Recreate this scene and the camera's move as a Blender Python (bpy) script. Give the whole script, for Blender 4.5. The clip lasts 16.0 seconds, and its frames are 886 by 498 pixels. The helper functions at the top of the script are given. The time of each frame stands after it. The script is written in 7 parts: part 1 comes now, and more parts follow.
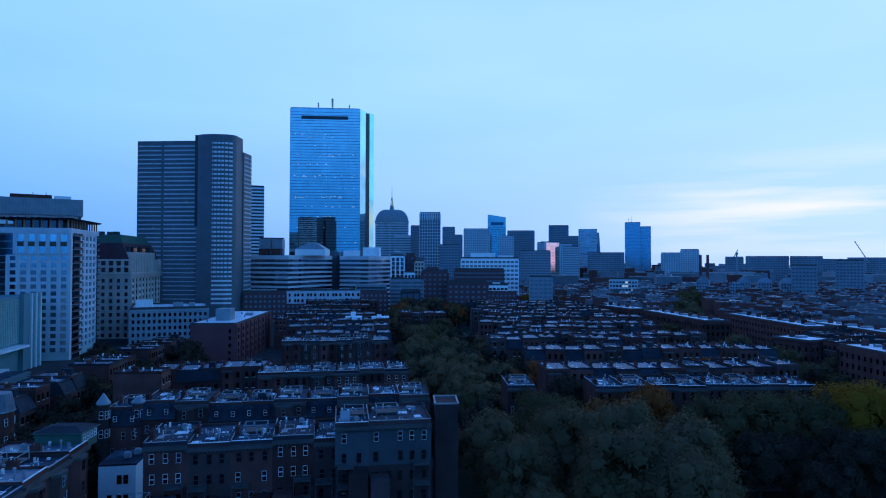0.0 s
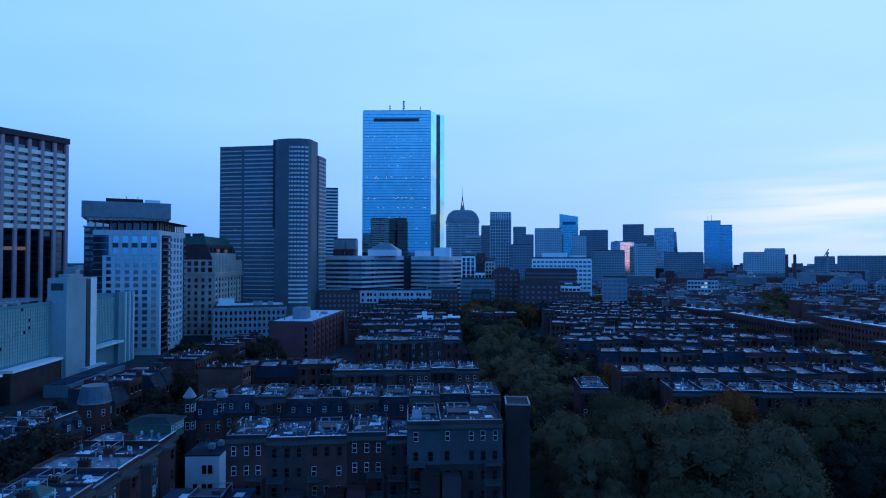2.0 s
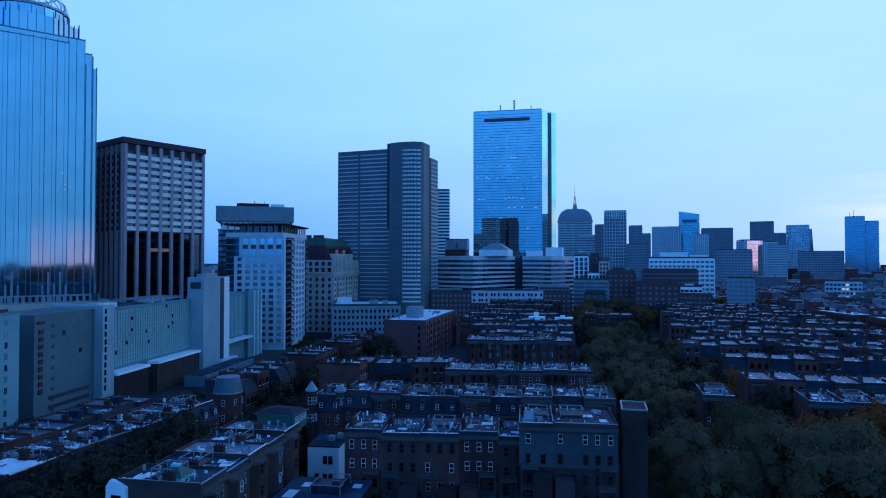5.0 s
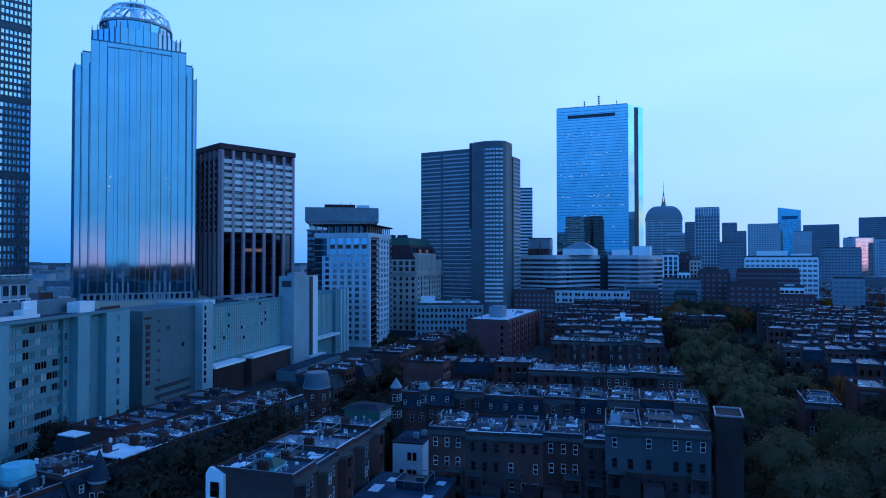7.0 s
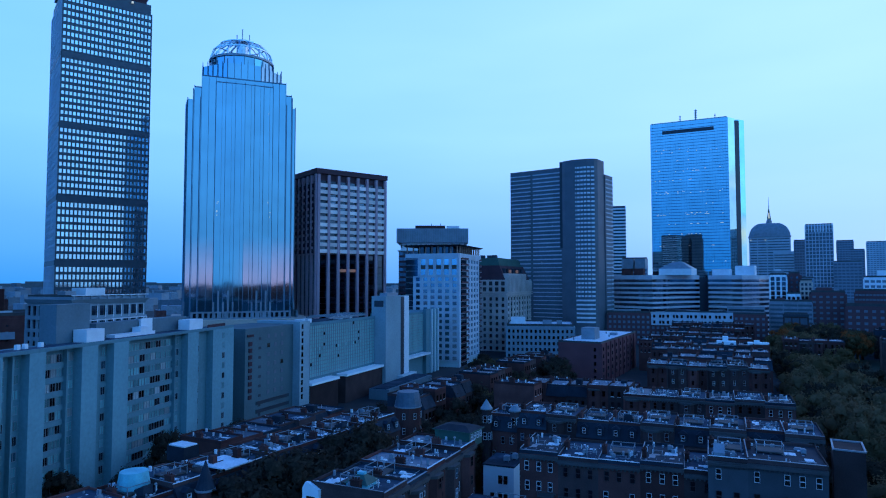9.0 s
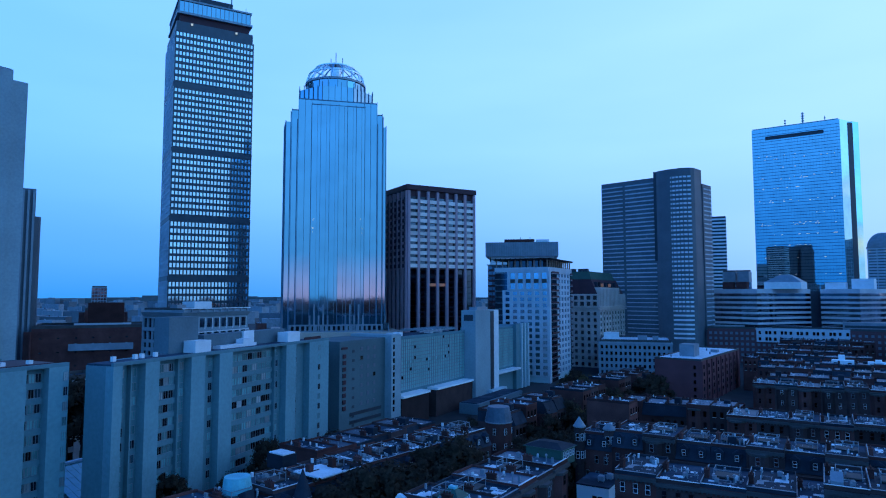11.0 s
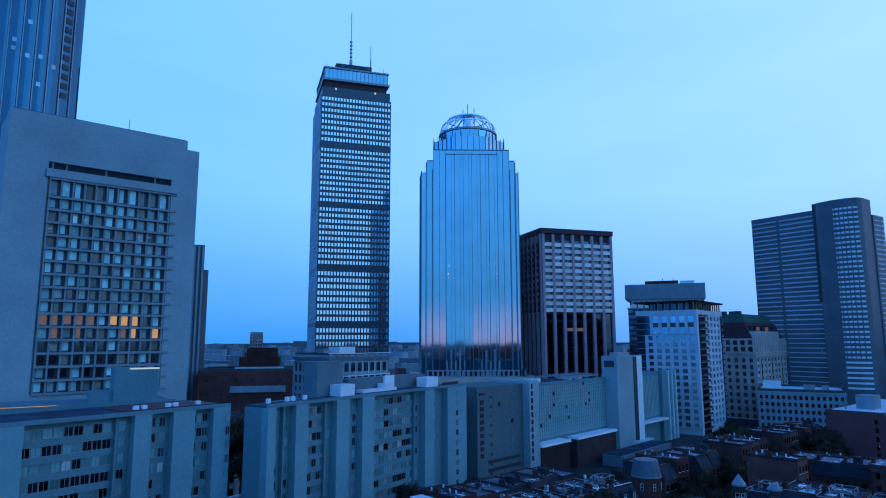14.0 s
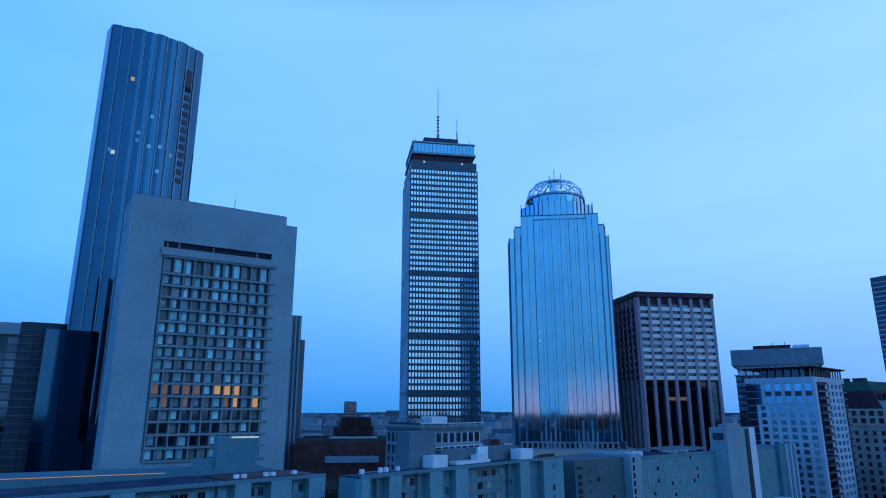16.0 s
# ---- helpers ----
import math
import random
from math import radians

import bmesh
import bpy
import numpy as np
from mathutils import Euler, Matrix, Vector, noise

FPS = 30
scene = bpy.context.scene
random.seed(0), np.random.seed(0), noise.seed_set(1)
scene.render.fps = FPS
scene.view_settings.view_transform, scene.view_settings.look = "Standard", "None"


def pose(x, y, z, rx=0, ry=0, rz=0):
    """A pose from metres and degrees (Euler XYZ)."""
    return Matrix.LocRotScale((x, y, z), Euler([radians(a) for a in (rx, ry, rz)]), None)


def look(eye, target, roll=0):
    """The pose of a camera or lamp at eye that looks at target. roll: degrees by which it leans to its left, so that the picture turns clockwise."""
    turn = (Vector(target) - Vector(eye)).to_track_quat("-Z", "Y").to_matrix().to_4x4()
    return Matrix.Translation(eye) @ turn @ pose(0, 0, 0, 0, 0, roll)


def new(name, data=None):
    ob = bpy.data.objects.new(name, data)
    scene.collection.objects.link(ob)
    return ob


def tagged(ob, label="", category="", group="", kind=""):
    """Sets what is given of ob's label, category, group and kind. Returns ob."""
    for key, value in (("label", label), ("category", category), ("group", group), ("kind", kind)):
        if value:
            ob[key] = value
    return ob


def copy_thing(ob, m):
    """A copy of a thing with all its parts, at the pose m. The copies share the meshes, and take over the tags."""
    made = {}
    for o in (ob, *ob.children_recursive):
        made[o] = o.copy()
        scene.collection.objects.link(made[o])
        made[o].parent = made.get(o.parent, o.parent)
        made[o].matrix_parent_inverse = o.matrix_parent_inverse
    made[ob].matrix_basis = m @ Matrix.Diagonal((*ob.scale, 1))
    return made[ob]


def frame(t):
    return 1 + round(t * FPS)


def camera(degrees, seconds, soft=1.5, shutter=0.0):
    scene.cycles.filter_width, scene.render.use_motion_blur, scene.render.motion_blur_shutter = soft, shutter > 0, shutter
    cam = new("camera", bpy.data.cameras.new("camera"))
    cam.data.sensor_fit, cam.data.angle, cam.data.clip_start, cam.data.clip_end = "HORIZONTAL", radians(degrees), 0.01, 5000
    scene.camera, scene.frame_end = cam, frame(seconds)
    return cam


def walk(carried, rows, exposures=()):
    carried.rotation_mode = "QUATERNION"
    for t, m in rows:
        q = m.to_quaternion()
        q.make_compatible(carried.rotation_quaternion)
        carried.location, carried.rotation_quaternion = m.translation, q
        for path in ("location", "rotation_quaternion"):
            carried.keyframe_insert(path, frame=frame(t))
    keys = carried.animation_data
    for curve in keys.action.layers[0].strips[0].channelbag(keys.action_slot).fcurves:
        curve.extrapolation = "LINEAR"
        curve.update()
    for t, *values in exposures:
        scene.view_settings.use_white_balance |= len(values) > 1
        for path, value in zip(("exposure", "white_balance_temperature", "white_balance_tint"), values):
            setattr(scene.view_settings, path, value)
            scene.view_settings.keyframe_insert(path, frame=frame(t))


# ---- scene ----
cam = camera(69.66, 16.0, soft=1.1)
WAY = [  # seconds, yaw, pitch, roll of a hovering camera that turns
    (0, 0.00, 1.12, -0.14), (0.5, 1.38, 1.13, -0.15), (1, 3.01, 1.11, -0.16), (1.5, 4.68, 1.12, -0.13),
    (2, 6.35, 1.12, -0.10), (2.5, 8.07, 1.12, -0.07), (3, 9.76, 1.12, -0.04), (3.5, 11.42, 1.11, -0.01),
    (4, 13.09, 1.10, 0.01), (4.2, 13.74, 1.14, 0.00), (6.3, 20.95, 1.01, 0.00), (6.5, 21.75, 1.05, 0.00),
    (7, 23.74, 1.06, 0.03), (7.5, 25.74, 1.06, 0.03), (8, 27.75, 1.06, 0.02), (8.5, 29.75, 1.20, 0.04),
    (8.6, 30.16, 1.50, 0.04), (9, 31.80, 2.89, 0.02), (9.2, 32.61, 3.54, 0.02), (9.5, 33.80, 3.86, 0.02),
    (10.9, 39.40, 4.14, 0.03), (11.3, 41.03, 4.33, 0.01), (11.5, 41.81, 4.59, 0.11), (12, 43.84, 5.25, 0.10),
    (12.5, 45.85, 5.88, 0.07), (13, 47.88, 6.52, 0.08), (13.5, 49.91, 7.14, 0.10), (14, 51.94, 8.19, 0.13),
    (14.5, 53.99, 9.86, 0.11), (15, 56.00, 11.50, 0.06), (15.5, 58.03, 13.20, 0.07), (16, 60.07, 14.22, -0.00),
]
walk(cam, [(t, pose(0, 0, 43.2, 90 + p, r, y)) for t, y, p, r in WAY], [(0, -0.05), (4.2, 0.0), (6.5, 0.13), (9, 0.17), (12, 0.13), (14, 0.08), (16, -0.02)])

# ---- sky and light ----
SUN_YAW = -62.0        # the dawn stands to the south-east
world = bpy.data.worlds.new("dawn_sky")
scene.world = world
world.use_nodes = True
wn, wl = world.node_tree.nodes, world.node_tree.links
wn.clear()


def wmath(op, a, b=None, clamp=False):
    n = wn.new("ShaderNodeMath")
    n.operation, n.use_clamp = op, clamp
    for i, v in enumerate((a, b)):
        if v is None:
            continue
        if isinstance(v, (int, float)):
            n.inputs[i].default_value = v
        else:
            wl.new(v, n.inputs[i])
    return n.outputs[0]


def wmix(fac, a, b, blend="MIX"):
    n = wn.new("ShaderNodeMix")
    n.data_type, n.blend_type = "RGBA", blend
    for sock, v in ((n.inputs[0], fac), (n.inputs[6], a), (n.inputs[7], b)):
        if isinstance(v, (int, float)):
            sock.default_value = v
        elif isinstance(v, tuple):
            sock.default_value = (*v, 1)
        else:
            wl.new(v, sock)
    return n.outputs[2]


tex = wn.new("ShaderNodeTexCoord")
sep = wn.new("ShaderNodeSeparateXYZ")
wl.new(tex.outputs["Generated"], sep.inputs[0])
nish = wn.new("ShaderNodeTexSky")
nish.sky_type, nish.sun_disc = "NISHITA", False
nish.sun_elevation, nish.sun_rotation = radians(1.5), radians(-SUN_YAW)
up = wmath("MAXIMUM", sep.outputs[2], 0.0)
sx, sy = -math.sin(radians(SUN_YAW)), math.cos(radians(SUN_YAW))
toward = wmath("ADD", wmath("MULTIPLY", sep.outputs[0], sx), wmath("MULTIPLY", sep.outputs[1], sy))   # 1 towards the dawn
side = wmath("MULTIPLY_ADD", toward, 0.5)
side.node.inputs[2].default_value = 0.5
# high thin overcast, lighter towards the dawn, deep blue low down on the far side
low = wmix(wmath("POWER", side, 2.4, True), (0.035, 0.31, 0.88), (0.65, 0.89, 1.46))
mid = wmix(wmath("POWER", side, 0.8), (0.130, 0.54, 1.50), (0.49, 0.83, 1.56))
top = wmix(side, (0.002, 0.080, 0.50), (0.008, 0.145, 0.70))
h1 = wmath("POWER", wmath("DIVIDE", up, 0.22, True), 0.95, True)
h2 = wmath("DIVIDE", wmath("SUBTRACT", up, 0.56), 0.22, True)
cover = wmix(h2, wmix(h1, low, mid), top)
stretch = wn.new("ShaderNodeMapping")
stretch.inputs["Scale"].default_value = (1.2, 1.2, 6.0)
stretch.inputs["Rotation"].default_value = (0.12, -0.1, 0)
wl.new(tex.outputs["Generated"], stretch.inputs["Vector"])
cloud = wn.new("ShaderNodeTexNoise")
cloud.inputs["Scale"].default_value, cloud.inputs["Detail"].default_value, cloud.inputs["Roughness"].default_value = 1.6, 3, 0.45
wl.new(stretch.outputs[0], cloud.inputs["Vector"])
veil = wmath("MULTIPLY", wmath("SUBTRACT", cloud.outputs[0], 0.5), 0.8)
cover = wmix(wmath("ADD", veil, 0.5, True), wmix(1.0, cover, (0.78, 0.86, 0.90), "MULTIPLY"), wmix(1.0, cover, (1.25, 1.14, 1.10), "MULTIPLY"))
# the western sky, away from the dawn, is still dusky
west = wmath("ADD", wmath("MULTIPLY", sep.outputs[0], -0.34), wmath("MULTIPLY", sep.outputs[1], -0.94))
dusk = wmath("DIVIDE", wmath("SUBTRACT", west, 0.32), 0.6, True)
cover = wmix(dusk, cover, wmix(1.0, cover, (0.44, 0.90, 1.10), "MULTIPLY"))
south = wmath("ADD", wmath("MULTIPLY", sep.outputs[0], 0.94), wmath("MULTIPLY", sep.outputs[1], -0.34))
cover = wmix(wmath("DIVIDE", wmath("SUBTRACT", south, 0.35), 0.4, True), cover, wmix(1.0, cover, (0.34, 0.82, 1.02), "MULTIPLY"))
# pale veil low in the south-east, and the first rose light under it where the sun will rise
def toward_yaw(yaw):
    return wmath("ADD", wmath("MULTIPLY", sep.outputs[0], -math.sin(radians(yaw))), wmath("MULTIPLY", sep.outputs[1], math.cos(radians(yaw))))


haze = wmath("MULTIPLY", wmath("DIVIDE", wmath("SUBTRACT", toward_yaw(-108), 0.72), 0.22, True), wmath("SUBTRACT", 1.0, wmath("DIVIDE", up, 0.40), True))
cover = wmix(haze, cover, (0.150, 0.52, 1.12))
rise = wmath("MULTIPLY", wmath("DIVIDE", wmath("SUBTRACT", toward_yaw(-120), 0.980), 0.018, True), wmath("SUBTRACT", 1.0, wmath("DIVIDE", up, 0.065), True))
cover = wmix(rise, cover, (0.90, 0.58, 0.98))
# long bright rifts in the cloud low over the eastern horizon
rift = wn.new("ShaderNodeMapping")
rift.inputs["Scale"].default_value = (1.3, 1.3, 15.0)
rift.inputs["Rotation"].default_value = (0.0, -0.16, 0)
wl.new(tex.outputs["Generated"], rift.inputs["Vector"])
rift_noise = wn.new("ShaderNodeTexNoise")
rift_noise.inputs["Scale"].default_value, rift_noise.inputs["Detail"].default_value, rift_noise.inputs["Roughness"].default_value = 1.7, 4, 0.5
wl.new(rift.outputs[0], rift_noise.inputs["Vector"])
band = wmath("MULTIPLY", wmath("DIVIDE", wmath("SUBTRACT", toward_yaw(-48), 0.80), 0.16, True), wmath("SUBTRACT", 1.0, wmath("DIVIDE", wmath("ABSOLUTE", wmath("SUBTRACT", sep.outputs[2], 0.075)), 0.085), True))
streak = wmath("MULTIPLY", band, wmath("DIVIDE", wmath("SUBTRACT", rift_noise.outputs[0], 0.44), 0.16, True), True)
cover = wmix(streak, cover, (1.02, 1.02, 0.98))
sky = wmix(0.999, nish.outputs[0], cover)
back = wn.new("ShaderNodeBackground")
back.inputs["Strength"].default_value = 1.0
wl.new(sky, back.inputs["Color"])
wout = wn.new("ShaderNodeOutputWorld")
wl.new(back.outputs[0], wout.inputs["Surface"])

sun = new("sun", bpy.data.lights.new("sun", "SUN"))
sun.data.energy, sun.data.angle, sun.data.color = 0.15, radians(30), (0.12, 0.50, 1.0)
sun.matrix_world = look((0, 0, 0), (math.sin(radians(SUN_YAW)), -math.cos(radians(SUN_YAW)), -0.36))


# ---- materials ----
def mat(name, colour, rough=0.8, metal=0.0, vary=0.35, scale=0.3, grain=6.0, bump=0.15, island=0.0, tint=None, objrand=0.0, ior=1.45, spec=0.5):
    m = bpy.data.materials.new(name)
    m.use_nodes = True
    n, l = m.node_tree.nodes, m.node_tree.links
    b = n["Principled BSDF"]
    b.inputs["Specular IOR Level"].default_value = 0.05 if name.endswith("leaves") else spec
    b.inputs["Roughness"].default_value, b.inputs["Metallic"].default_value, b.inputs["IOR"].default_value = rough, metal, ior
    geo = n.new("ShaderNodeNewGeometry")
    big, fine = n.new("ShaderNodeTexNoise"), n.new("ShaderNodeTexNoise")
    for t, s in ((big, scale), (fine, grain)):
        t.inputs["Scale"].default_value, t.inputs["Detail"].default_value = s, 4
        l.new(geo.outputs["Position"], t.inputs["Vector"])
    a = n.new("ShaderNodeMath")
    a.operation = "MULTIPLY_ADD"
    a.inputs[1].default_value, a.inputs[2].default_value = 0.6, 0.0
    l.new(big.outputs[0], a.inputs[0])
    a2 = n.new("ShaderNodeMath")
    a2.operation = "MULTIPLY_ADD"
    a2.inputs[1].default_value = 0.4
    l.new(fine.outputs[0], a2.inputs[0])
    l.new(a.outputs[0], a2.inputs[2])
    ramp = n.new("ShaderNodeMapRange")
    ramp.inputs[1].default_value, ramp.inputs[2].default_value = 0.3, 0.7
    ramp.inputs[3].default_value, ramp.inputs[4].default_value = 1 - vary, 1 + vary
    l.new(a2.outputs[0], ramp.inputs[0])
    value = ramp.outputs[0]
    for source, amount in (("Random Per Island", island), ("obj", objrand)):
        if amount:
            if source == "obj":
                rnd = n.new("ShaderNodeObjectInfo").outputs["Random"]
            else:
                rnd = geo.outputs[source]
            r = n.new("ShaderNodeMapRange")
            r.inputs[3].default_value, r.inputs[4].default_value = 1 - amount, 1 + amount
            l.new(rnd, r.inputs[0])
            mul = n.new("ShaderNodeMath")
            mul.operation = "MULTIPLY"
            l.new(value, mul.inputs[0])
            l.new(r.outputs[0], mul.inputs[1])
            value = mul.outputs[0]
    mix = n.new("ShaderNodeMix")
    mix.data_type, mix.blend_type = "RGBA", "MULTIPLY"
    mix.inputs[0].default_value = 1.0
    mix.inputs[6].default_value = (*colour, 1)
    comb = n.new("ShaderNodeCombineColor")
    for i in range(3):
        l.new(value, comb.inputs[i])
    l.new(comb.outputs[0], mix.inputs[7])
    out = mix.outputs[2]
    if tint:
        m2 = n.new("ShaderNodeMix")
        m2.data_type = "RGBA"
        r2 = n.new("ShaderNodeMapRange")
        r2.inputs[1].default_value, r2.inputs[2].default_value = 0.5, 0.62
        l.new(big.outputs[0], r2.inputs[0])
        l.new(r2.outputs[0], m2.inputs[0])
        l.new(out, m2.inputs[6])
        m2.inputs[7].default_value = (*tint, 1)
        out = m2.outputs[2]
    l.new(out, b.inputs["Base Color"])
    if name.endswith("leaves"):   # thin leaves let part of the light through
        thin, both = n.new("ShaderNodeBsdfTranslucent"), n.new("ShaderNodeMixShader")
        both.inputs[0].default_value = 0.42
        l.new(out, thin.inputs["Color"])
        l.new(b.outputs[0], both.inputs[1])
        l.new(thin.outputs[0], both.inputs[2])
        l.new(both.outputs[0], n["Material Output"].inputs["Surface"])
    if bump:
        bp = n.new("ShaderNodeBump")
        bp.inputs["Strength"].default_value, bp.inputs["Distance"].default_value = bump, 0.05
        l.new(fine.outputs[0], bp.inputs["Height"])
        l.new(bp.outputs[0], b.inputs["Normal"])
    return m


def glow(name, colour, strength):
    m = mat(name, (0.10, 0.09, 0.08), 0.5, vary=0.2)
    b = m.node_tree.nodes["Principled BSDF"]
    b.inputs["Emission Color"].default_value, b.inputs["Emission Strength"].default_value = (*colour, 1), strength
    return m


def glazing(name, tint, rough=0.04, wave=0.02, vary=0.12, scale=0.12):
    """Coated, mirroring curtain glass with a slight waviness."""
    m = mat(name, tint, rough, 1.0, vary=vary, scale=0.05, grain=scale, bump=wave, island=vary)
    return m


BRICK = mat("brick", (0.108, 0.040, 0.036), 0.85, spec=0.15, vary=0.4, scale=0.25, grain=9, objrand=0.45)
BROWNSTONE = mat("brownstone", (0.076, 0.043, 0.042), 0.85, spec=0.15, vary=0.35, scale=0.3, grain=7, objrand=0.4)
TAR = mat("tar_roof", (0.030, 0.052, 0.078), 0.75, spec=0.10, vary=0.6, scale=0.22, grain=2.0, tint=(0.050, 0.078, 0.108), objrand=0.5)
SILVER = mat("silver_roof", (0.70, 0.73, 0.76), 0.5, vary=0.3, scale=0.3, grain=3)
SLATE = mat("slate", (0.025, 0.034, 0.047), 0.7, spec=0.12, vary=0.4, scale=0.5, grain=12, objrand=0.3)
TRIM = mat("white_trim", (0.62, 0.63, 0.65), 0.6, vary=0.15)
CORNICE = mat("dark_cornice", (0.07, 0.06, 0.06), 0.7)
COPPER = mat("green_copper", (0.032, 0.095, 0.072), 0.6, vary=0.3)
TIN = mat("blue_grey_tin", (0.22, 0.255, 0.285), 0.45, vary=0.25)
WHITE = mat("white_paint", (0.75, 0.76, 0.78), 0.6, vary=0.12, scale=0.5)
# the apartments' concrete again, lightened for the light on the pier fronts
APT_PIER_LIT = mat("lit_pier_concrete", (0.155, 0.305, 0.338), 0.85, vary=0.22, scale=0.06, grain=1.5)
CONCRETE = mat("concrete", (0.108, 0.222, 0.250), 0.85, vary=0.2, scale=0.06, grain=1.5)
PALE = mat("pale_concrete", (0.46, 0.55, 0.58), 0.85, vary=0.12, scale=0.08, grain=2)
DECO_STONE = mat("weathered_limestone", (0.50, 0.41, 0.37), 0.85, vary=0.25, scale=0.15, grain=2)
LIMESTONE = mat("limestone", (0.60, 0.44, 0.36), 0.85, vary=0.2, scale=0.15, grain=2)
DARKSTONE = mat("dark_granite", (0.105, 0.120, 0.140), 0.55, vary=0.25, scale=0.1, grain=2)
BRONZE = mat("bronze_panel", (0.080, 0.030, 0.038), 0.55, vary=0.2, spec=0.25)
MAUVE = mat("mauve_granite", (0.45, 0.27, 0.30), 0.7, vary=0.12)
RED_BRICK = mat("plain_red_brick", (0.185, 0.060, 0.064), 0.9, vary=0.2, scale=0.15, grain=6, spec=0.2)
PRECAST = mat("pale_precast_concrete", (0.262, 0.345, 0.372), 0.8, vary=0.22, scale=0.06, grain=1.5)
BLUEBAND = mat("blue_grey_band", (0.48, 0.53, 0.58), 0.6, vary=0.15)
# precast darkened for the shade inside the office's recess and gap
PRECAST_SHADED = mat("shaded_precast", (0.16, 0.20, 0.215), 0.8, vary=0.15, scale=0.2, grain=2)
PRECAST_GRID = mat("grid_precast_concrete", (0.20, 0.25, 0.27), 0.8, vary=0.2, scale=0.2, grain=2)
SPANDREL = mat("pale_rose_spandrel", (0.86, 0.66, 0.60), 0.6, vary=0.12, objrand=0.2)
STEEL = mat("grey_steel", (0.26, 0.30, 0.34), 0.45, metal=0.5, vary=0.15)
PANEL = mat("dark_metal_panel", (0.035, 0.045, 0.06), 0.5, metal=0.2, vary=0.2)
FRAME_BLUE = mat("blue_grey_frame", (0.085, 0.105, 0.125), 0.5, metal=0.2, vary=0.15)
BRIGHT_WHITE = mat("fresh_white_paint", (0.88, 0.89, 0.90), 0.6, vary=0.06)
BARE = mat("dark_brown_leaves", (0.075, 0.052, 0.036), 0.9, vary=0.4, scale=0.4, grain=3, bump=0, island=0.3)
PANE = glazing("window_glass", (0.30, 0.33, 0.38), 0.06, 0.02, vary=0.5)
PANE_DARK = glazing("dark_window_glass", (0.09, 0.10, 0.12), 0.08, 0.02, vary=0.5)
# far walls: aerial haze is put into their paled, bluish colours
LIGHT_PALED_WALL = mat("light_paled_wall", (0.43, 0.51, 0.56), 0.6, vary=0.2, scale=0.03, grain=0.3)
HAZED_DARK = mat("hazed_dark_wall", (0.19, 0.235, 0.28), 0.5, vary=0.2, scale=0.03, grain=0.3)
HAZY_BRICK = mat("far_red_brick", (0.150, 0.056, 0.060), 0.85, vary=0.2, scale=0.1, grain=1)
HAZED_DIM = mat("hazed_dim_wall", (0.23, 0.265, 0.30), 0.6, vary=0.3, scale=0.03, grain=0.3)
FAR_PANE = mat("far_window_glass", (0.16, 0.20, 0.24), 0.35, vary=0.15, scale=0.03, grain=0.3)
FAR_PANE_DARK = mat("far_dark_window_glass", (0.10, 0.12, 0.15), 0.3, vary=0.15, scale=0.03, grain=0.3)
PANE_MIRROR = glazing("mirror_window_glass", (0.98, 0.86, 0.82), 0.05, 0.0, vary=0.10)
CURTAIN = glazing("blue_curtain_glass", (0.25, 0.46, 0.52), 0.03, 0.02)
CURTAIN_PALE = glazing("pale_curtain_glass", (0.25, 0.45, 0.54), 0.05, 0.02)
# the curtain glass in a brighter tint, for the dawn mirrored at the end
DAWN_END_GLASS = glazing("dawn_bright_end_glass", (0.46, 0.66, 0.64), 0.05, 0.02)
TEAL_PANEL = mat("teal_spandrel_panel", (0.185, 0.405, 0.385), 0.35, vary=0.2, scale=0.2, grain=2, objrand=0.3)
# warm tint adds the rose of the dawn reflection to the mirror
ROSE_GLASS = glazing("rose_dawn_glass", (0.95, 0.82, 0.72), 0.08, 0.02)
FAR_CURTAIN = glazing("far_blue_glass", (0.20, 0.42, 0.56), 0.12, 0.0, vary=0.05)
SIGNWALL = mat("dark_teal_stucco", (0.085, 0.135, 0.145), 0.8, vary=0.2, scale=0.1, grain=2)
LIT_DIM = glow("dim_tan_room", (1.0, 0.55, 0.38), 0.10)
ROOF_PALE = mat("pale_membrane_roof", (0.17, 0.195, 0.22), 0.6, vary=0.35, scale=0.3, grain=2, objrand=0.5)
FIN = mat("blue_grey_fin", (0.11, 0.22, 0.30), 0.5, metal=0.0, vary=0.15)
TEAL_BLIND = mat("teal_blind_behind_glass", (0.33, 0.66, 0.68), 0.25, vary=0.3, scale=0.4, objrand=0.5)
TAN_BLIND = mat("tan_blind_behind_glass", (0.20, 0.19, 0.165), 0.25, vary=0.3, scale=0.4, objrand=0.5)
CURTAIN_DEEP = glazing("deep_blue_curtain_glass", (0.036, 0.105, 0.165), 0.06, 0.03)
CURTAIN_GREEN = glazing("green_spandrel_glass", (0.28, 0.46, 0.42), 0.15, 0.05, vary=0.3)
LIT = glow("lit_window", (1.0, 0.52, 0.17), 0.46)
LIT_COOL = glow("lit_window_cool", (0.75, 0.92, 1.0), 0.55)
BRIGHT_METAL = mat("bright_metal", (0.72, 0.80, 0.85), 0.35, metal=1.0, vary=0.1)
BLIND = mat("pale_blind_behind_glass", (0.30, 0.35, 0.36), 0.35, vary=0.3, scale=0.5, objrand=0.4)
LAMP = glow("lamp_globe", (1.0, 0.85, 0.65), 9.0)
LEAF = mat("green_leaves", (0.212, 0.134, 0.070), 0.8, vary=0.14, scale=0.25, grain=2, bump=0, island=0.05)
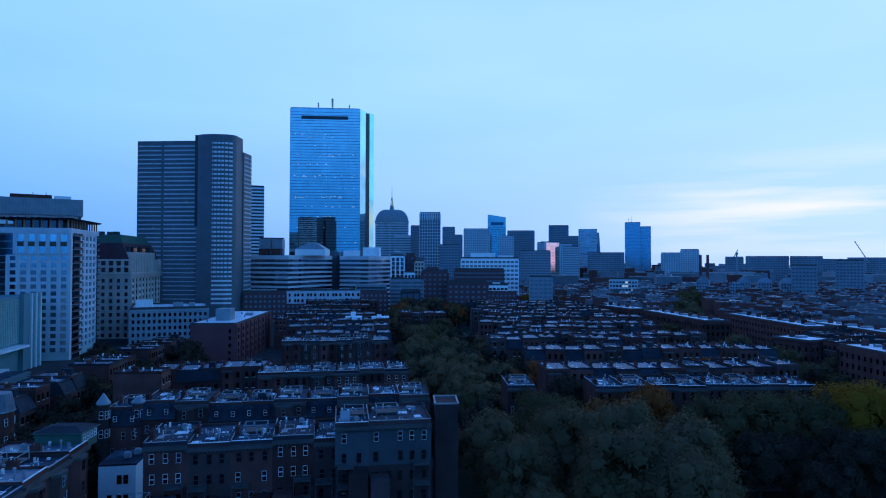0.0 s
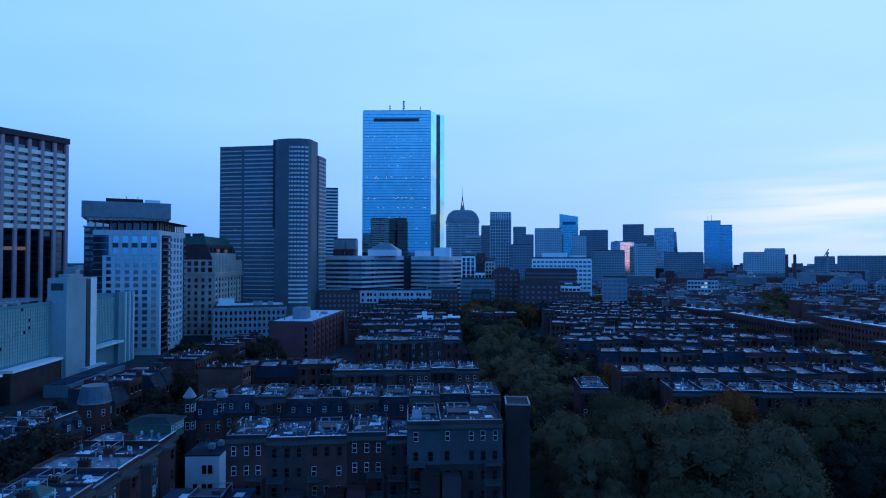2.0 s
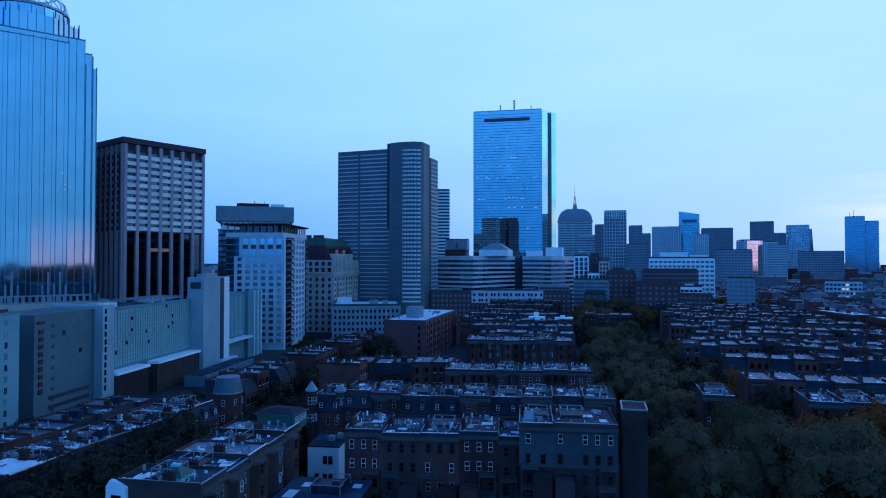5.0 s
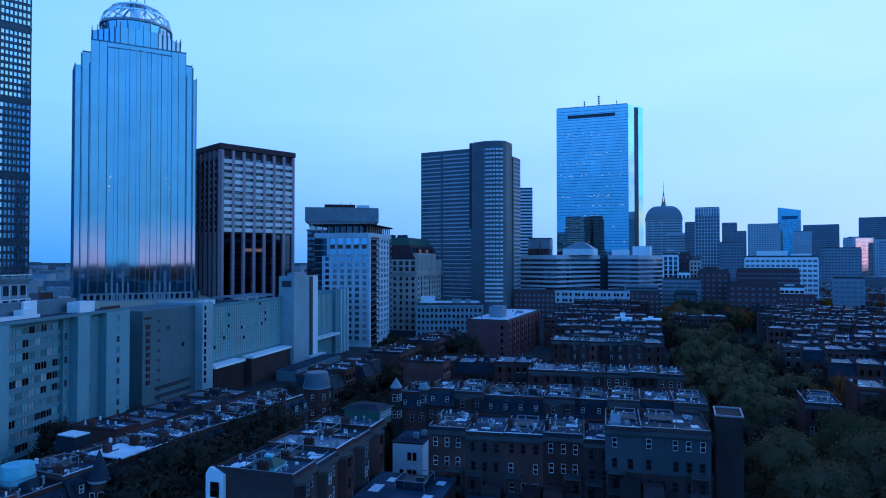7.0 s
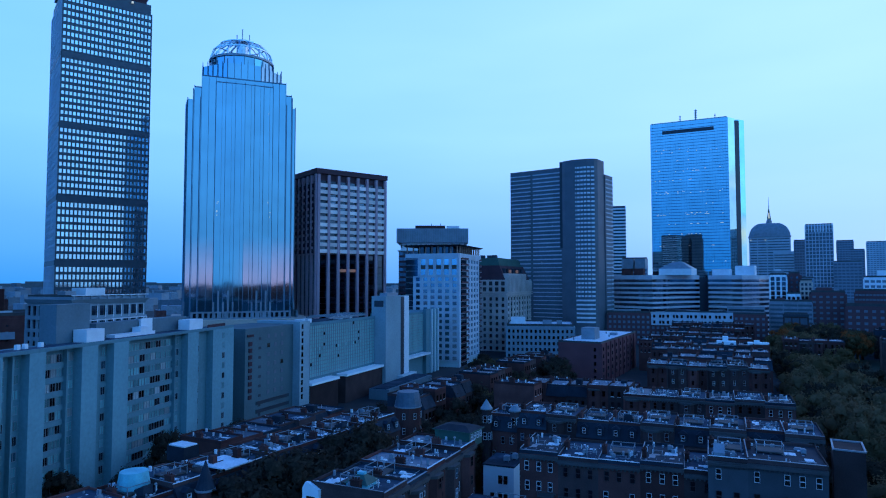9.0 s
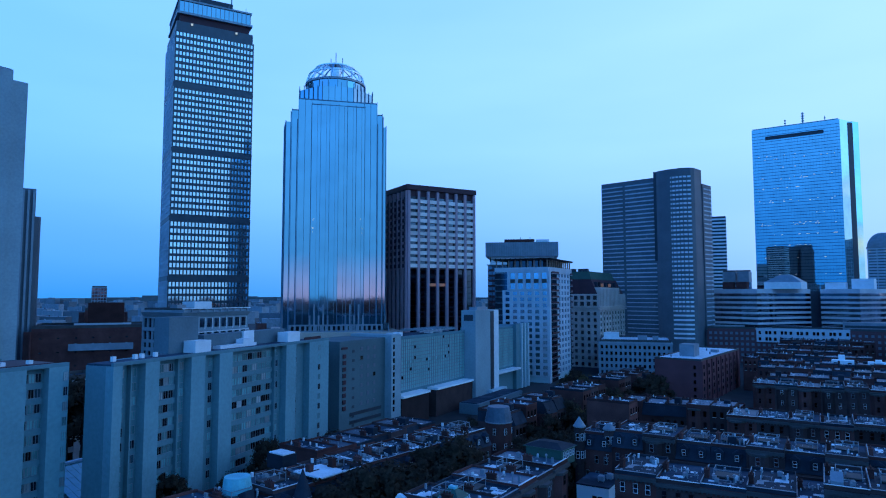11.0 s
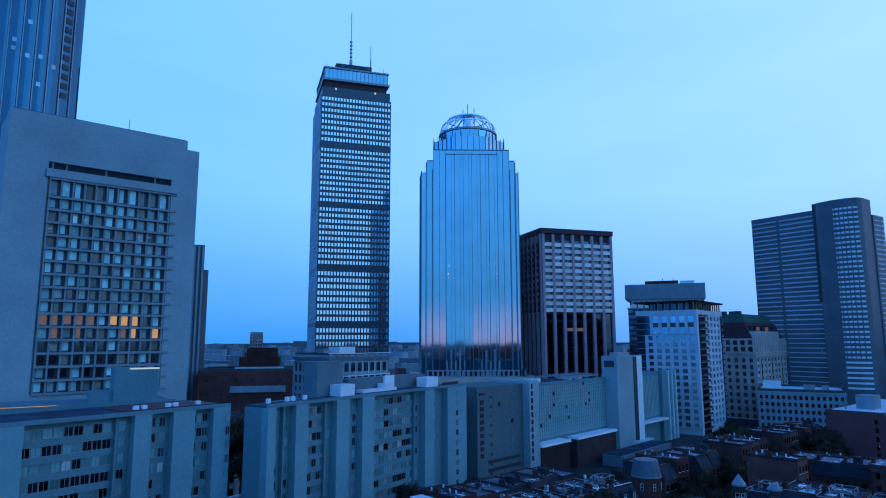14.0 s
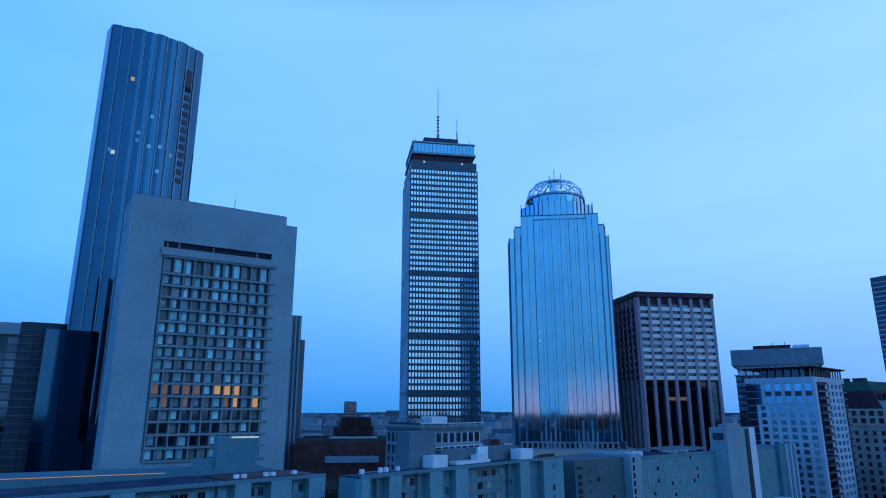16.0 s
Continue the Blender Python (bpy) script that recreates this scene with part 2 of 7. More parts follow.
RUST = mat("rust_leaves", (0.34, 0.096, 0.030), 0.8, vary=0.14, scale=0.25, grain=2, bump=0, island=0.05)
GOLD = mat("gold_leaves", (0.38, 0.165, 0.022), 0.8, vary=0.14, scale=0.25, grain=2, bump=0, island=0.05)
BARK = mat("bark", (0.06, 0.05, 0.045), 0.9, vary=0.3, grain=12)
ASPHALT = mat("asphalt", (0.036, 0.036, 0.038), 0.8, vary=0.3, scale=0.1, grain=4)
PAVING = mat("paving", (0.16, 0.16, 0.165), 0.8, vary=0.25, scale=0.2, grain=4)
GROUND = mat("city_ground", (0.026, 0.026, 0.028), 0.95, vary=0.6, scale=0.012, grain=0.15, tint=(0.042, 0.042, 0.045))
GRASS = mat("grass", (0.03, 0.045, 0.022), 0.95, vary=0.4, scale=0.3, grain=6)


# ---- building blocks ----
def bx(bm, x0, x1, y0, y1, z0, z1, mi=0):
    v = [bm.verts.new(p) for p in ((x0, y0, z0), (x1, y0, z0), (x1, y1, z0), (x0, y1, z0), (x0, y0, z1), (x1, y0, z1), (x1, y1, z1), (x0, y1, z1))]
    for f in ((3, 2, 1, 0), (4, 5, 6, 7), (0, 1, 5, 4), (1, 2, 6, 5), (2, 3, 7, 6), (3, 0, 4, 7)):
        bm.faces.new([v[i] for i in f]).material_index = mi
    return bm


def prism(bm, pts, z0, z1, pts2=None, mi=0, cap=True):
    """A solid over a plan outline (anticlockwise), with another outline on top if given."""
    lo = [bm.verts.new((x, y, z0)) for x, y in pts]
    hi = [bm.verts.new((x, y, z1)) for x, y in (pts2 or pts)]
    k = len(lo)
    for i in range(k):
        bm.faces.new((lo[i], lo[(i + 1) % k], hi[(i + 1) % k], hi[i])).material_index = mi
    if cap:
        bm.faces.new(hi).material_index = mi
        bm.faces.new(lo[::-1]).material_index = mi
    return bm


def mesh_of(name, bm, *mats):
    me = bpy.data.meshes.new(name)
    bm.normal_update()
    bm.to_mesh(me)
    bm.free()
    for m in mats:
        me.materials.append(m)
    return me


def part(name, bm, material, parent=None, label="", kind=""):
    mats = material if isinstance(material, (list, tuple)) else (material,)
    ob = new(name, mesh_of(name, bm, *mats))
    ob.parent = parent
    return tagged(ob, label, kind=kind)


def piece(name, me, parent, m):
    ob = new(name, me)
    ob.parent = parent
    ob.matrix_basis = m
    return ob


def thing(name, x, y, yaw, label, category, group="", z=0.0, size=1.0):
    ob = new(name)
    ob.matrix_basis = pose(x, y, z, 0, 0, yaw) @ Matrix.Scale(size, 4)
    ob.empty_display_size = 1
    return tagged(ob, label, category, group)


def nb():
    return bmesh.new()


def ring(x, y, rx, ry, n, a0=0.0, a1=360.0):
    return [(x + rx * math.cos(radians(a0 + (a1 - a0) * i / n)), y + ry * math.sin(radians(a0 + (a1 - a0) * i / n))) for i in range(n if a1 - a0 >= 359 else n + 1)]


UNIT = {}


def unit_box(material):
    """A box 1 x 1 x 1 with its base centre at the origin, one mesh for each material."""
    if material.name not in UNIT:
        UNIT[material.name] = mesh_of("block", bx(nb(), -0.5, 0.5, -0.5, 0.5, 0, 1), material)
    return UNIT[material.name]


def bar(name, parent, material, x0, x1, y0, y1, z0, z1):
    """A straight member of its own, as a scaled block."""
    ob = piece(name, unit_box(material), parent, Matrix.Translation(((x0 + x1) / 2, (y0 + y1) / 2, z0)) @ Matrix.Diagonal((x1 - x0, y1 - y0, z1 - z0, 1)))
    return ob


def sash(name, w, h, xs, zs, frame_depth, trim, glass):
    """A window in one piece: frame bars stand forward of panes. xs, zs: cuts between bars and panes, in turn, beginning with a bar; it faces -y."""
    bm = nb()
    found = {}

    def v(x, y, z):
        k = (round(x, 4), round(y, 4), round(z, 4))
        if k not in found:
            found[k] = bm.verts.new(k)
        return found[k]

    def deep(i, j):
        if i < 0 or j < 0 or i >= len(xs) - 1 or j >= len(zs) - 1:
            return 0.0
        return 0.0 - (0.01 if i % 2 and j % 2 else frame_depth)
    for i in range(len(xs) - 1):
        for j in range(len(zs) - 1):
            y = deep(i, j)
            f = bm.faces.new((v(xs[i], y, zs[j]), v(xs[i + 1], y, zs[j]), v(xs[i + 1], y, zs[j + 1]), v(xs[i], y, zs[j + 1])))
            f.material_index = 1 if i % 2 and j % 2 else 0
    for i in range(-1, len(xs) - 1):
        for j in range(len(zs) - 1):
            a, b = deep(i, j), deep(i + 1, j)
            if a != b:
                x = xs[i + 1]
                bm.faces.new((v(x, a, zs[j]), v(x, b, zs[j]), v(x, b, zs[j + 1]), v(x, a, zs[j + 1])))
    for i in range(len(xs) - 1):
        for j in range(-1, len(zs) - 1):
            a, b = deep(i, j), deep(i, j + 1)
            if a != b:
                z = zs[j + 1]
                bm.faces.new((v(xs[i], a, z), v(xs[i + 1], a, z), v(xs[i + 1], b, z), v(xs[i], b, z)))
    return mesh_of(name, bm, trim, glass)


def wall_frame(p0, p1):
    """The matrix of a wall that runs from p0 to p1 (plan): x along it, y outwards (to the right of the run), z up; and its length."""
    dx, dy = p1[0] - p0[0], p1[1] - p0[1]
    n = math.hypot(dx, dy)
    u = (dx / n, dy / n)
    return Matrix(((u[0], u[1], 0, p0[0]), (u[1], -u[0], 0, p0[1]), (0, 0, 1, 0), (0, 0, 0, 1))), n


def panes(parent, m, cells, w, h, material, lit=None, rng=None, share=0.0, name="window_pane", limit=300, near=40.0, inset=0.0):
    """Glass panes on a wall: cells are (x, z) of their lower left corners. The rows nearest to the height near are single objects, the rest one mesh."""
    rng = rng or random.Random(3)
    cells = sorted(cells, key=lambda c: (abs(c[1] - near), c[0]))
    bm = nb()
    me = {}
    for i, (x, z) in enumerate(cells):
        glass = lit if lit and rng.random() < share else material
        if i < limit:
            if glass.name not in me:
                me[glass.name] = mesh_of("pane", bx(nb(), 0, w, -0.06, 0, 0, h), glass)
            piece(name, me[glass.name], parent, m @ Matrix.Translation((x, inset, z)))
        else:
            v = [m @ Vector(p) for p in ((x, inset, z), (x + w, inset, z), (x + w, inset, z + h), (x, inset, z + h))]
            f = bm.faces.new([bm.verts.new(p) for p in v])
            f.normal_update()
            if f.normal.dot(m.to_3x3() @ Vector((0, 1, 0))) < 0:
                f.normal_flip()
            f.material_index = 1 if glass is lit else 0
    if len(cells) > limit:
        part("window_panes", bm, (material, lit or material), parent, kind="stuff")
    else:
        bm.free()


def grid_wall(parent, p0, p1, z0, z1, cols, rows, pier_w, band_h, depth, pier_mat, band_mat, glass, lit=None, share=0.0, limit=300, near=40.0, seed=1, ends=True, flush=0.0, joined=False):
    """A framed wall: glass panes set back between piers and floor bands that stand proud of them."""
    m, n = wall_frame(p0, p1)
    du, dz = n / cols, (z1 - z0) / rows
    if joined:
        bm = nb()
        for i in range(cols + 1):
            bx(bm, i * du - pier_w / 2, i * du + pier_w / 2, 0, depth, z0, z1)
        for j in range(rows + 1):
            bx(bm, 0, n, 0, depth - 0.08 + flush, max(z0, z0 + j * dz - band_h / 2), min(z1, z0 + j * dz + band_h / 2))
        ob = part("wall_grid", bm, band_mat, parent, kind="stuff")
        ob.matrix_basis = m
    for i in range(0 if joined else cols + 1):
        if not ends and i in (0, cols):
            continue
        ob = bar("pier", parent, pier_mat, -pier_w / 2, pier_w / 2, 0, depth, z0, z1)
        ob.matrix_basis = m @ Matrix.Translation((i * du, 0, 0)) @ ob.matrix_basis
    for j in range(0 if joined else rows + 1):
        zz = z0 + j * dz
        ob = bar("floor_band", parent, band_mat, 0, n, 0, depth - 0.08 + flush, zz - band_h / 2 if j else zz, zz + band_h / 2 if j < rows else zz)if 0 < j < rows else bar("floor_band", parent, band_mat, 0, n, 0, depth - 0.08 + flush, zz if j == 0 else zz - band_h / 2, zz + band_h / 2 if j == 0 else zz)
        ob.matrix_basis = m @ ob.matrix_basis
    cells = [(i * du + pier_w / 2, z0 + j * dz + band_h / 2) for i in range(cols) for j in range(rows)]
    panes(parent, m, cells, du - pier_w, dz - band_h, glass, lit, random.Random(seed), share, limit=limit, near=near, inset=0.07)


# ---- ground ----
def sheet(name, x0, x1, y0, y1, z, material, label, category, kind="structure", yaw=0.0):
    ob = part(name, bx(nb(), x0, x1, y0, y1, z - 0.4, z), material, None, label, kind)
    ob["category"] = category
    return ob


sheet("ground", -4600, 4600, -4600, 4600, 0.0, GROUND, "dark city ground between the houses", "ground")
sheet("road", -62, -55, -60, 250, 0.06, ASPHALT, "narrow asphalt street between brick rows", "road")
sheet("road", -50, -6, 114, 121, 0.06, ASPHALT, "asphalt side street between brick rows", "road")
sheet("road", 76, 92, -60, 700, 0.06, ASPHALT, "broad avenue lined with brick rows", "road")
sheet("grass", -1, 24, 20, 420, 0.05, GRASS, "dark park lawn under trees", "lawn")
sheet("grass", 24, 74, 40, 110, 0.05, GRASS, "dark park lawn at the foot of the trees", "lawn")


# ---- towers ----
BASE = -8.78   # the foot of the tall towers in their own measure

def plain_roof(parent, w, d, z, material=TAR, lip=0.9):
    bm = nb()
    bx(bm, 0.25, w - 0.25, 0.25, d - 0.25, z - 0.35, z)
    part("roof", bm, material, parent)
    bm = nb()
    for x0, x1, y0, y1 in ((0, w, 0, 0.25), (0, w, d - 0.25, d), (0, 0.25, 0.25, d - 0.25), (w - 0.25, w, 0.25, d - 0.25)):
        bx(bm, x0, x1, y0, y1, z - 0.35, z + lip)
    part("parapet", bm, CORNICE, parent)


def prudential_kind(x, y):
    """A tall square office tower with a grid of bright panes and an overhanging crown with masts."""
    t = thing("office_tower", x, y, 69.7, "tall square tower with a close grid of pale windows", "skyscraper", z=8.47, size=0.9648)
    w = d = 49
    part("body", bx(nb(), 0.3, w - 0.3, 0.3, d - 0.3, BASE, 213), FRAME_BLUE, t)
    walls = (((0, 0), (w, 0)), ((w, 0), (w, d)), ((w, d), (0, d)), ((0, d), (0, 0)))
    for k, (a, b) in enumerate(walls):
        for z0, z1, rows in ((14, 45.2, 7), (48.4, 83.3, 8), (86.7, 127.3, 10), (129.9, 169.3, 10), (172.7, 206.5, 8)):
            if k in (0, 3):
                # the flank's frame is coloured paler, standing for the sky it mirrors
                grid_wall(t, a, b, z0, z1, 23, rows, 0.7, 1.65, 0.6, FRAME_BLUE if k == 0 else LIGHT_PALED_WALL, FRAME_BLUE if k == 0 else LIGHT_PALED_WALL, PANE_MIRROR if k == 0 else CURTAIN, limit=40 if k == 0 and z0 < 60 else 0, seed=k)
        m, n = wall_frame(a, b)
        for z in (46.8, 85, 129, 171):
            ob = bar("louvre_band", t, FRAME_BLUE, 0, n, 0, 0.6, z - 1.6, z + 1.5)
            ob.matrix_basis = m @ ob.matrix_basis
    part("neck", bx(nb(), 2.5, w - 2.5, 2.5, d - 2.5, 213, 219), BRONZE, t)
    crown = part("crown", bx(nb(), 0.6, w - 0.6, 0.6, d - 0.6, 218.5, 220), STEEL, t)
    part("crown_glazing", bx(nb(), 1.8, w - 1.8, 1.8, d - 1.8, 220, 227.5), CURTAIN_PALE, crown)
    for i in range(17):
        bar("mullion", crown, STEEL, 1.8 + i * 2.82, 2.15 + i * 2.82, 1.45, 1.8, 220, 227.5)
        bar("mullion", crown, STEEL, 1.45, 1.8, 1.8 + i * 2.82, 2.15 + i * 2.82, 220, 227.5)
    part("cap", bx(nb(), 1.0, w - 1.0, 1.0, d - 1.0, 227.5, 228.6), STEEL, t)
    part("plant_room", bx(nb(), 10, 36, 5, 36, 228.6, 233.5), PANEL, t)
    for u, v in ((3, 2), (44, 2), (14, 1), (33, 3), (2, 20)):
        bar("antenna", t, STEEL, u, u + 0.25, v, v + 0.25, 228.6, 231.5)
    bm = nb()
    for r, z0, z1 in ((1.2, 232.5, 246), (0.55, 246, 262), (0.28, 262, 285)):
        prism(bm, ring(24, 26, r, r, 8), z0, z1)
    for z in range(234, 262, 3):
        prism(bm, ring(24, 26, 1.15, 1.15, 8), z, z + 0.5)
    part("mast", bm, STEEL, t)
    bm = nb()
    prism(bm, ring(38, 20, 0.5, 0.5, 6), 228.6, 246)
    prism(bm, ring(38, 20, 0.25, 0.25, 6), 246, 257)
    part("mast", bm, STEEL, t)
    for u in (9, 37):
        part("floodlight", bx(nb(), u, u + 1.2, -1.0, -0.4, 211, 212.2), LIT_COOL, t)
    return t


def glass_dome_tower(x, y, yaw):
    """A stepped glass tower under an open, ribbed crown; the origin stands under its centre."""
    t = thing("dome_tower", x, y, yaw, "stepped pale blue glass tower with an open ribbed dome", "skyscraper", z=8.47, size=0.9648)

    # a cross of rectangles stepping in towards the corners, each step lower than the next one inwards
    steps = (("bay", 14.8, 28.8, 142.5, 6), ("shoulder", 22.0, 26.0, 146.0, 2), ("corner", 25.6, 22.4, 140.5, 1))
    for name, half, reach, top, lines in steps:
        for a in range(4):
            turn = pose(0, 0, 0, 0, 0, 90 * a)
            high = top if a % 2 == 0 else top - 7
            box = part(name, prism(nb(), [(-half, -reach), (half, -reach), (half, -4), (-half, -4)], 12, high), CURTAIN_PALE, t)
            box.matrix_basis = turn
            inner = {"bay": 0.0, "shoulder": 14.8, "corner": 22.0}[name]
            marks = [-half + 2 * half * k / lines for k in range(lines + 1)] if name == "bay" else [q * (inner + (half - inner) * k / lines) for q in (-1, 1) for k in range(lines + 1)]
            for u in marks:
                ob = bar("fin", t, FIN, u - 0.10, u + 0.10, -reach - (0.35 if name != "bay" else 0.35 + 0.35 * min(abs(u + half), abs(u - half)) / half * 3), -reach + 0.1, 12, high + 0.8)
                ob.matrix_basis = turn @ ob.matrix_basis
            ob = bar("rim", t, FIN, -half, half, -reach - 0.2, -reach + 0.2, high - 0.3, high + 0.25)
            ob.matrix_basis = turn @ ob.matrix_basis
            if name == "bay":
                for k in range(6):   # bowed facets
                    m, n = wall_frame((-half + 2 * half * k / 6, -reach - 0.02 - 0.35 * min(k, 6 - k)), (-half + 2 * half * (k + 1) / 6, -reach - 0.02 - 0.35 * min(k + 1, 5 - k)))
                    ob = bar("glass_strip", t, CURTAIN_PALE, 0, n, -1.4, 0.0, 20, high - 0.4)
                    ob.matrix_basis = turn @ m @ ob.matrix_basis
                    ob = bar("fin", t, STEEL, n * 0.62, n * 0.62 + 0.14, 0.0, 0.12, 20, high - 0.4)
                    ob.matrix_basis = turn @ m @ ob.matrix_basis
    eight = [(21.3 * math.cos(radians(22.5 + 45 * k)) / 0.924, 21.3 * math.sin(radians(22.5 + 45 * k)) / 0.924) for k in range(8)]
    part("upper_tier", prism(nb(), eight, 100, 156), CURTAIN_PALE, t)
    for k in range(8):
        m, n = wall_frame(eight[k], eight[(k + 1) % 8])
        for q in range(6):
            ob = bar("fin", t, FIN, n * q / 5 - 0.12, n * q / 5 + 0.12, 0, 0.4, 138, 157 + 1.5 * (q % 2))
            ob.matrix_basis = m @ ob.matrix_basis
    # pale pillars and a low storey at the foot
    for a in range(4):
        for j in range(13):
            u = -14.5 + 29 * j / 12
            ob = bar("pillar", t, TIN, u - 0.45, u + 0.45, -29.6, -28.6, 12, 31 if j % 2 else 25)
            ob.matrix_basis = pose(0, 0, 0, 0, 0, 90 * a) @ ob.matrix_basis
        grid_wall(t, *[tuple((pose(0, 0, 0, 0, 0, 90 * a) @ Vector((u, -29.2, 0))).xy) for u in (-25, 25)], 12, 20, 18, 2, 1.2, 1.6, 0.6, TIN, TIN, PANE_DARK, limit=0, joined=True)
    part("podium", bx(nb(), -36, 36, -36, 36, BASE, 16), LIMESTONE, t)
    # drum and open dome
    part("drum", prism(nb(), ring(0, 0, 17.6, 17.6, 20), 150, 162.4), CURTAIN_PALE, t)
    for i in range(20):
        ob = bar("fin", t, FIN, -0.14, 0.14, -17.95, -17.3, 154, 162.4)
        ob.matrix_basis = pose(0, 0, 0, 0, 0, 18 * i) @ ob.matrix_basis
    part("drum_ring", prism(nb(), ring(0, 0, 18.2, 18.2, 28), 162, 163.2), STEEL, t)
    part("dome_core", prism(nb(), ring(0, 0, 3.2, 3.2, 12), 160, 174), BRIGHT_METAL, t)
    for i in range(18):
        bm = nb()
        rib = []
        for k in range(9):
            a = radians(90 * k / 8)
            rib.append((17.6 * math.cos(a) * 1.0 + 0.3, 163 + 13.5 * math.sin(a)))
        for (r0, z0), (r1, z1) in zip(rib, rib[1:]):
            q = [(r0, -0.35, z0), (r0, 0.35, z0), (r1, 0.35, z1), (r1, -0.35, z1)]
            q += [(a - 0.7, b, c - 0.5) for a, b, c in q]
            v = [bm.verts.new(p) for p in q]
            for f in ((0, 1, 2, 3), (7, 6, 5, 4), (0, 3, 7, 4), (1, 5, 6, 2), (0, 4, 5, 1), (3, 2, 6, 7)):
                bm.faces.new([v[n] for n in f])
        ob = part("dome_rib", bm, BRIGHT_METAL, t)
        ob.matrix_basis = pose(0, 0, 0, 0, 0, 360 * i / 18)
    for k, z in ((0.92, 168.2), (0.7, 172.6)):
        bm = nb()
        loops = []
        for dr, dz in ((0, 0), (0, 0.6), (-0.6, 0.6), (-0.6, 0)):
            loops.append([bm.verts.new((x, y, z + dz)) for x, y in ring(0, 0, 17.9 * k + dr, 17.9 * k + dr, 28)])
        for q in range(4):
            for j in range(28):
                jn = (j + 1) % 28
                bm.faces.new((loops[q][j], loops[q][jn], loops[(q + 1) % 4][jn], loops[(q + 1) % 4][j]))
        part("dome_hoop", bm, BRIGHT_METAL, t)
    for u, h in ((0, 184), (-3, 180), (4, 181)):
        part("antenna", prism(nb(), ring(u, 0, 0.25, 0.25, 6), 173, h), STEEL, t)
    rng = random.Random(5)
    bm = nb()
    for z, n in ((78, 12), (72, 22), (126, 4), (118, 3)):
        for i in range(n):
            u = rng.uniform(-14, 14)
            zz = z + rng.uniform(-1.5, 1.5)
            bx(bm, u, u + 0.45, -29.0, -28.82, zz, zz + 0.4)
    part("lit_room", bm, LIT_COOL, t, kind="stuff")
    return t


def bronze_tower(x, y):
    """A dark box tower with pale vertical piers under a flat overhanging cap."""
    t = thing("office_tower", x, y, 69.5, "dark bronze tower with pale vertical piers and flat cap", "skyscraper", z=8.47, size=0.9648)
    w, d, z = 46, 40, 99
    part("body", bx(nb(), 0, w, 0, d, BASE, 100), BRONZE, t)
    for (a, b), k in ((((0, 0), (w, 0)), 0), (((0, d), (0, 0)), 1)):
        m, n = wall_frame(a, b)
        bays = 7
        for i in range(bays + 1):
            ob = bar("pier", t, MAUVE, -0.8, 0.8, 0.0, 1.8, 4, 99)
            ob.matrix_basis = m @ Matrix.Translation((n * i / bays, 0, 0)) @ ob.matrix_basis
        du = n / bays
        for j in range(11):
            zz = 52.6 + j * 3.9
            for i in range(bays):
                # left flank: spandrels coloured dark bronze to stand for its shade
                ob = bar("spandrel", t, SPANDREL if k == 0 else BRONZE, i * du + 0.8, (i + 1) * du - 0.8, 0.02, 1.45, zz, zz + 2.2)
                ob.matrix_basis = m @ ob.matrix_basis
        cells = [(i * du + 0.8, 54.8 + j * 3.9) for i in range(bays) for j in range(11)]
        panes(t, m, cells, du - 1.6, 1.7, PANE_DARK, None, random.Random(k), 0.0, limit=24 if k == 0 else 0, near=60, inset=0.35)
        cells = [(i * du + 0.8, 5 + j * 3.6) for i in range(bays) for j in range(13)]
        panes(t, m, cells, du - 1.6, 3.4, PANE_DARK, None, random.Random(4 + k), 0.0, limit=24 if k == 0 else 0, near=60, inset=0.35)
    for i in (2, 3):
        bar("lit_room", t, LIT_DIM, i * w / 7 + 0.8, (i + 1) * w / 7 - 0.8, -0.5, -0.3, 41.4, 43.2)
    part("cap", bx(nb(), -1.6, w + 1.6, -1.6, d + 1.6, 99.5, 102.5), BRONZE, t)
    return t


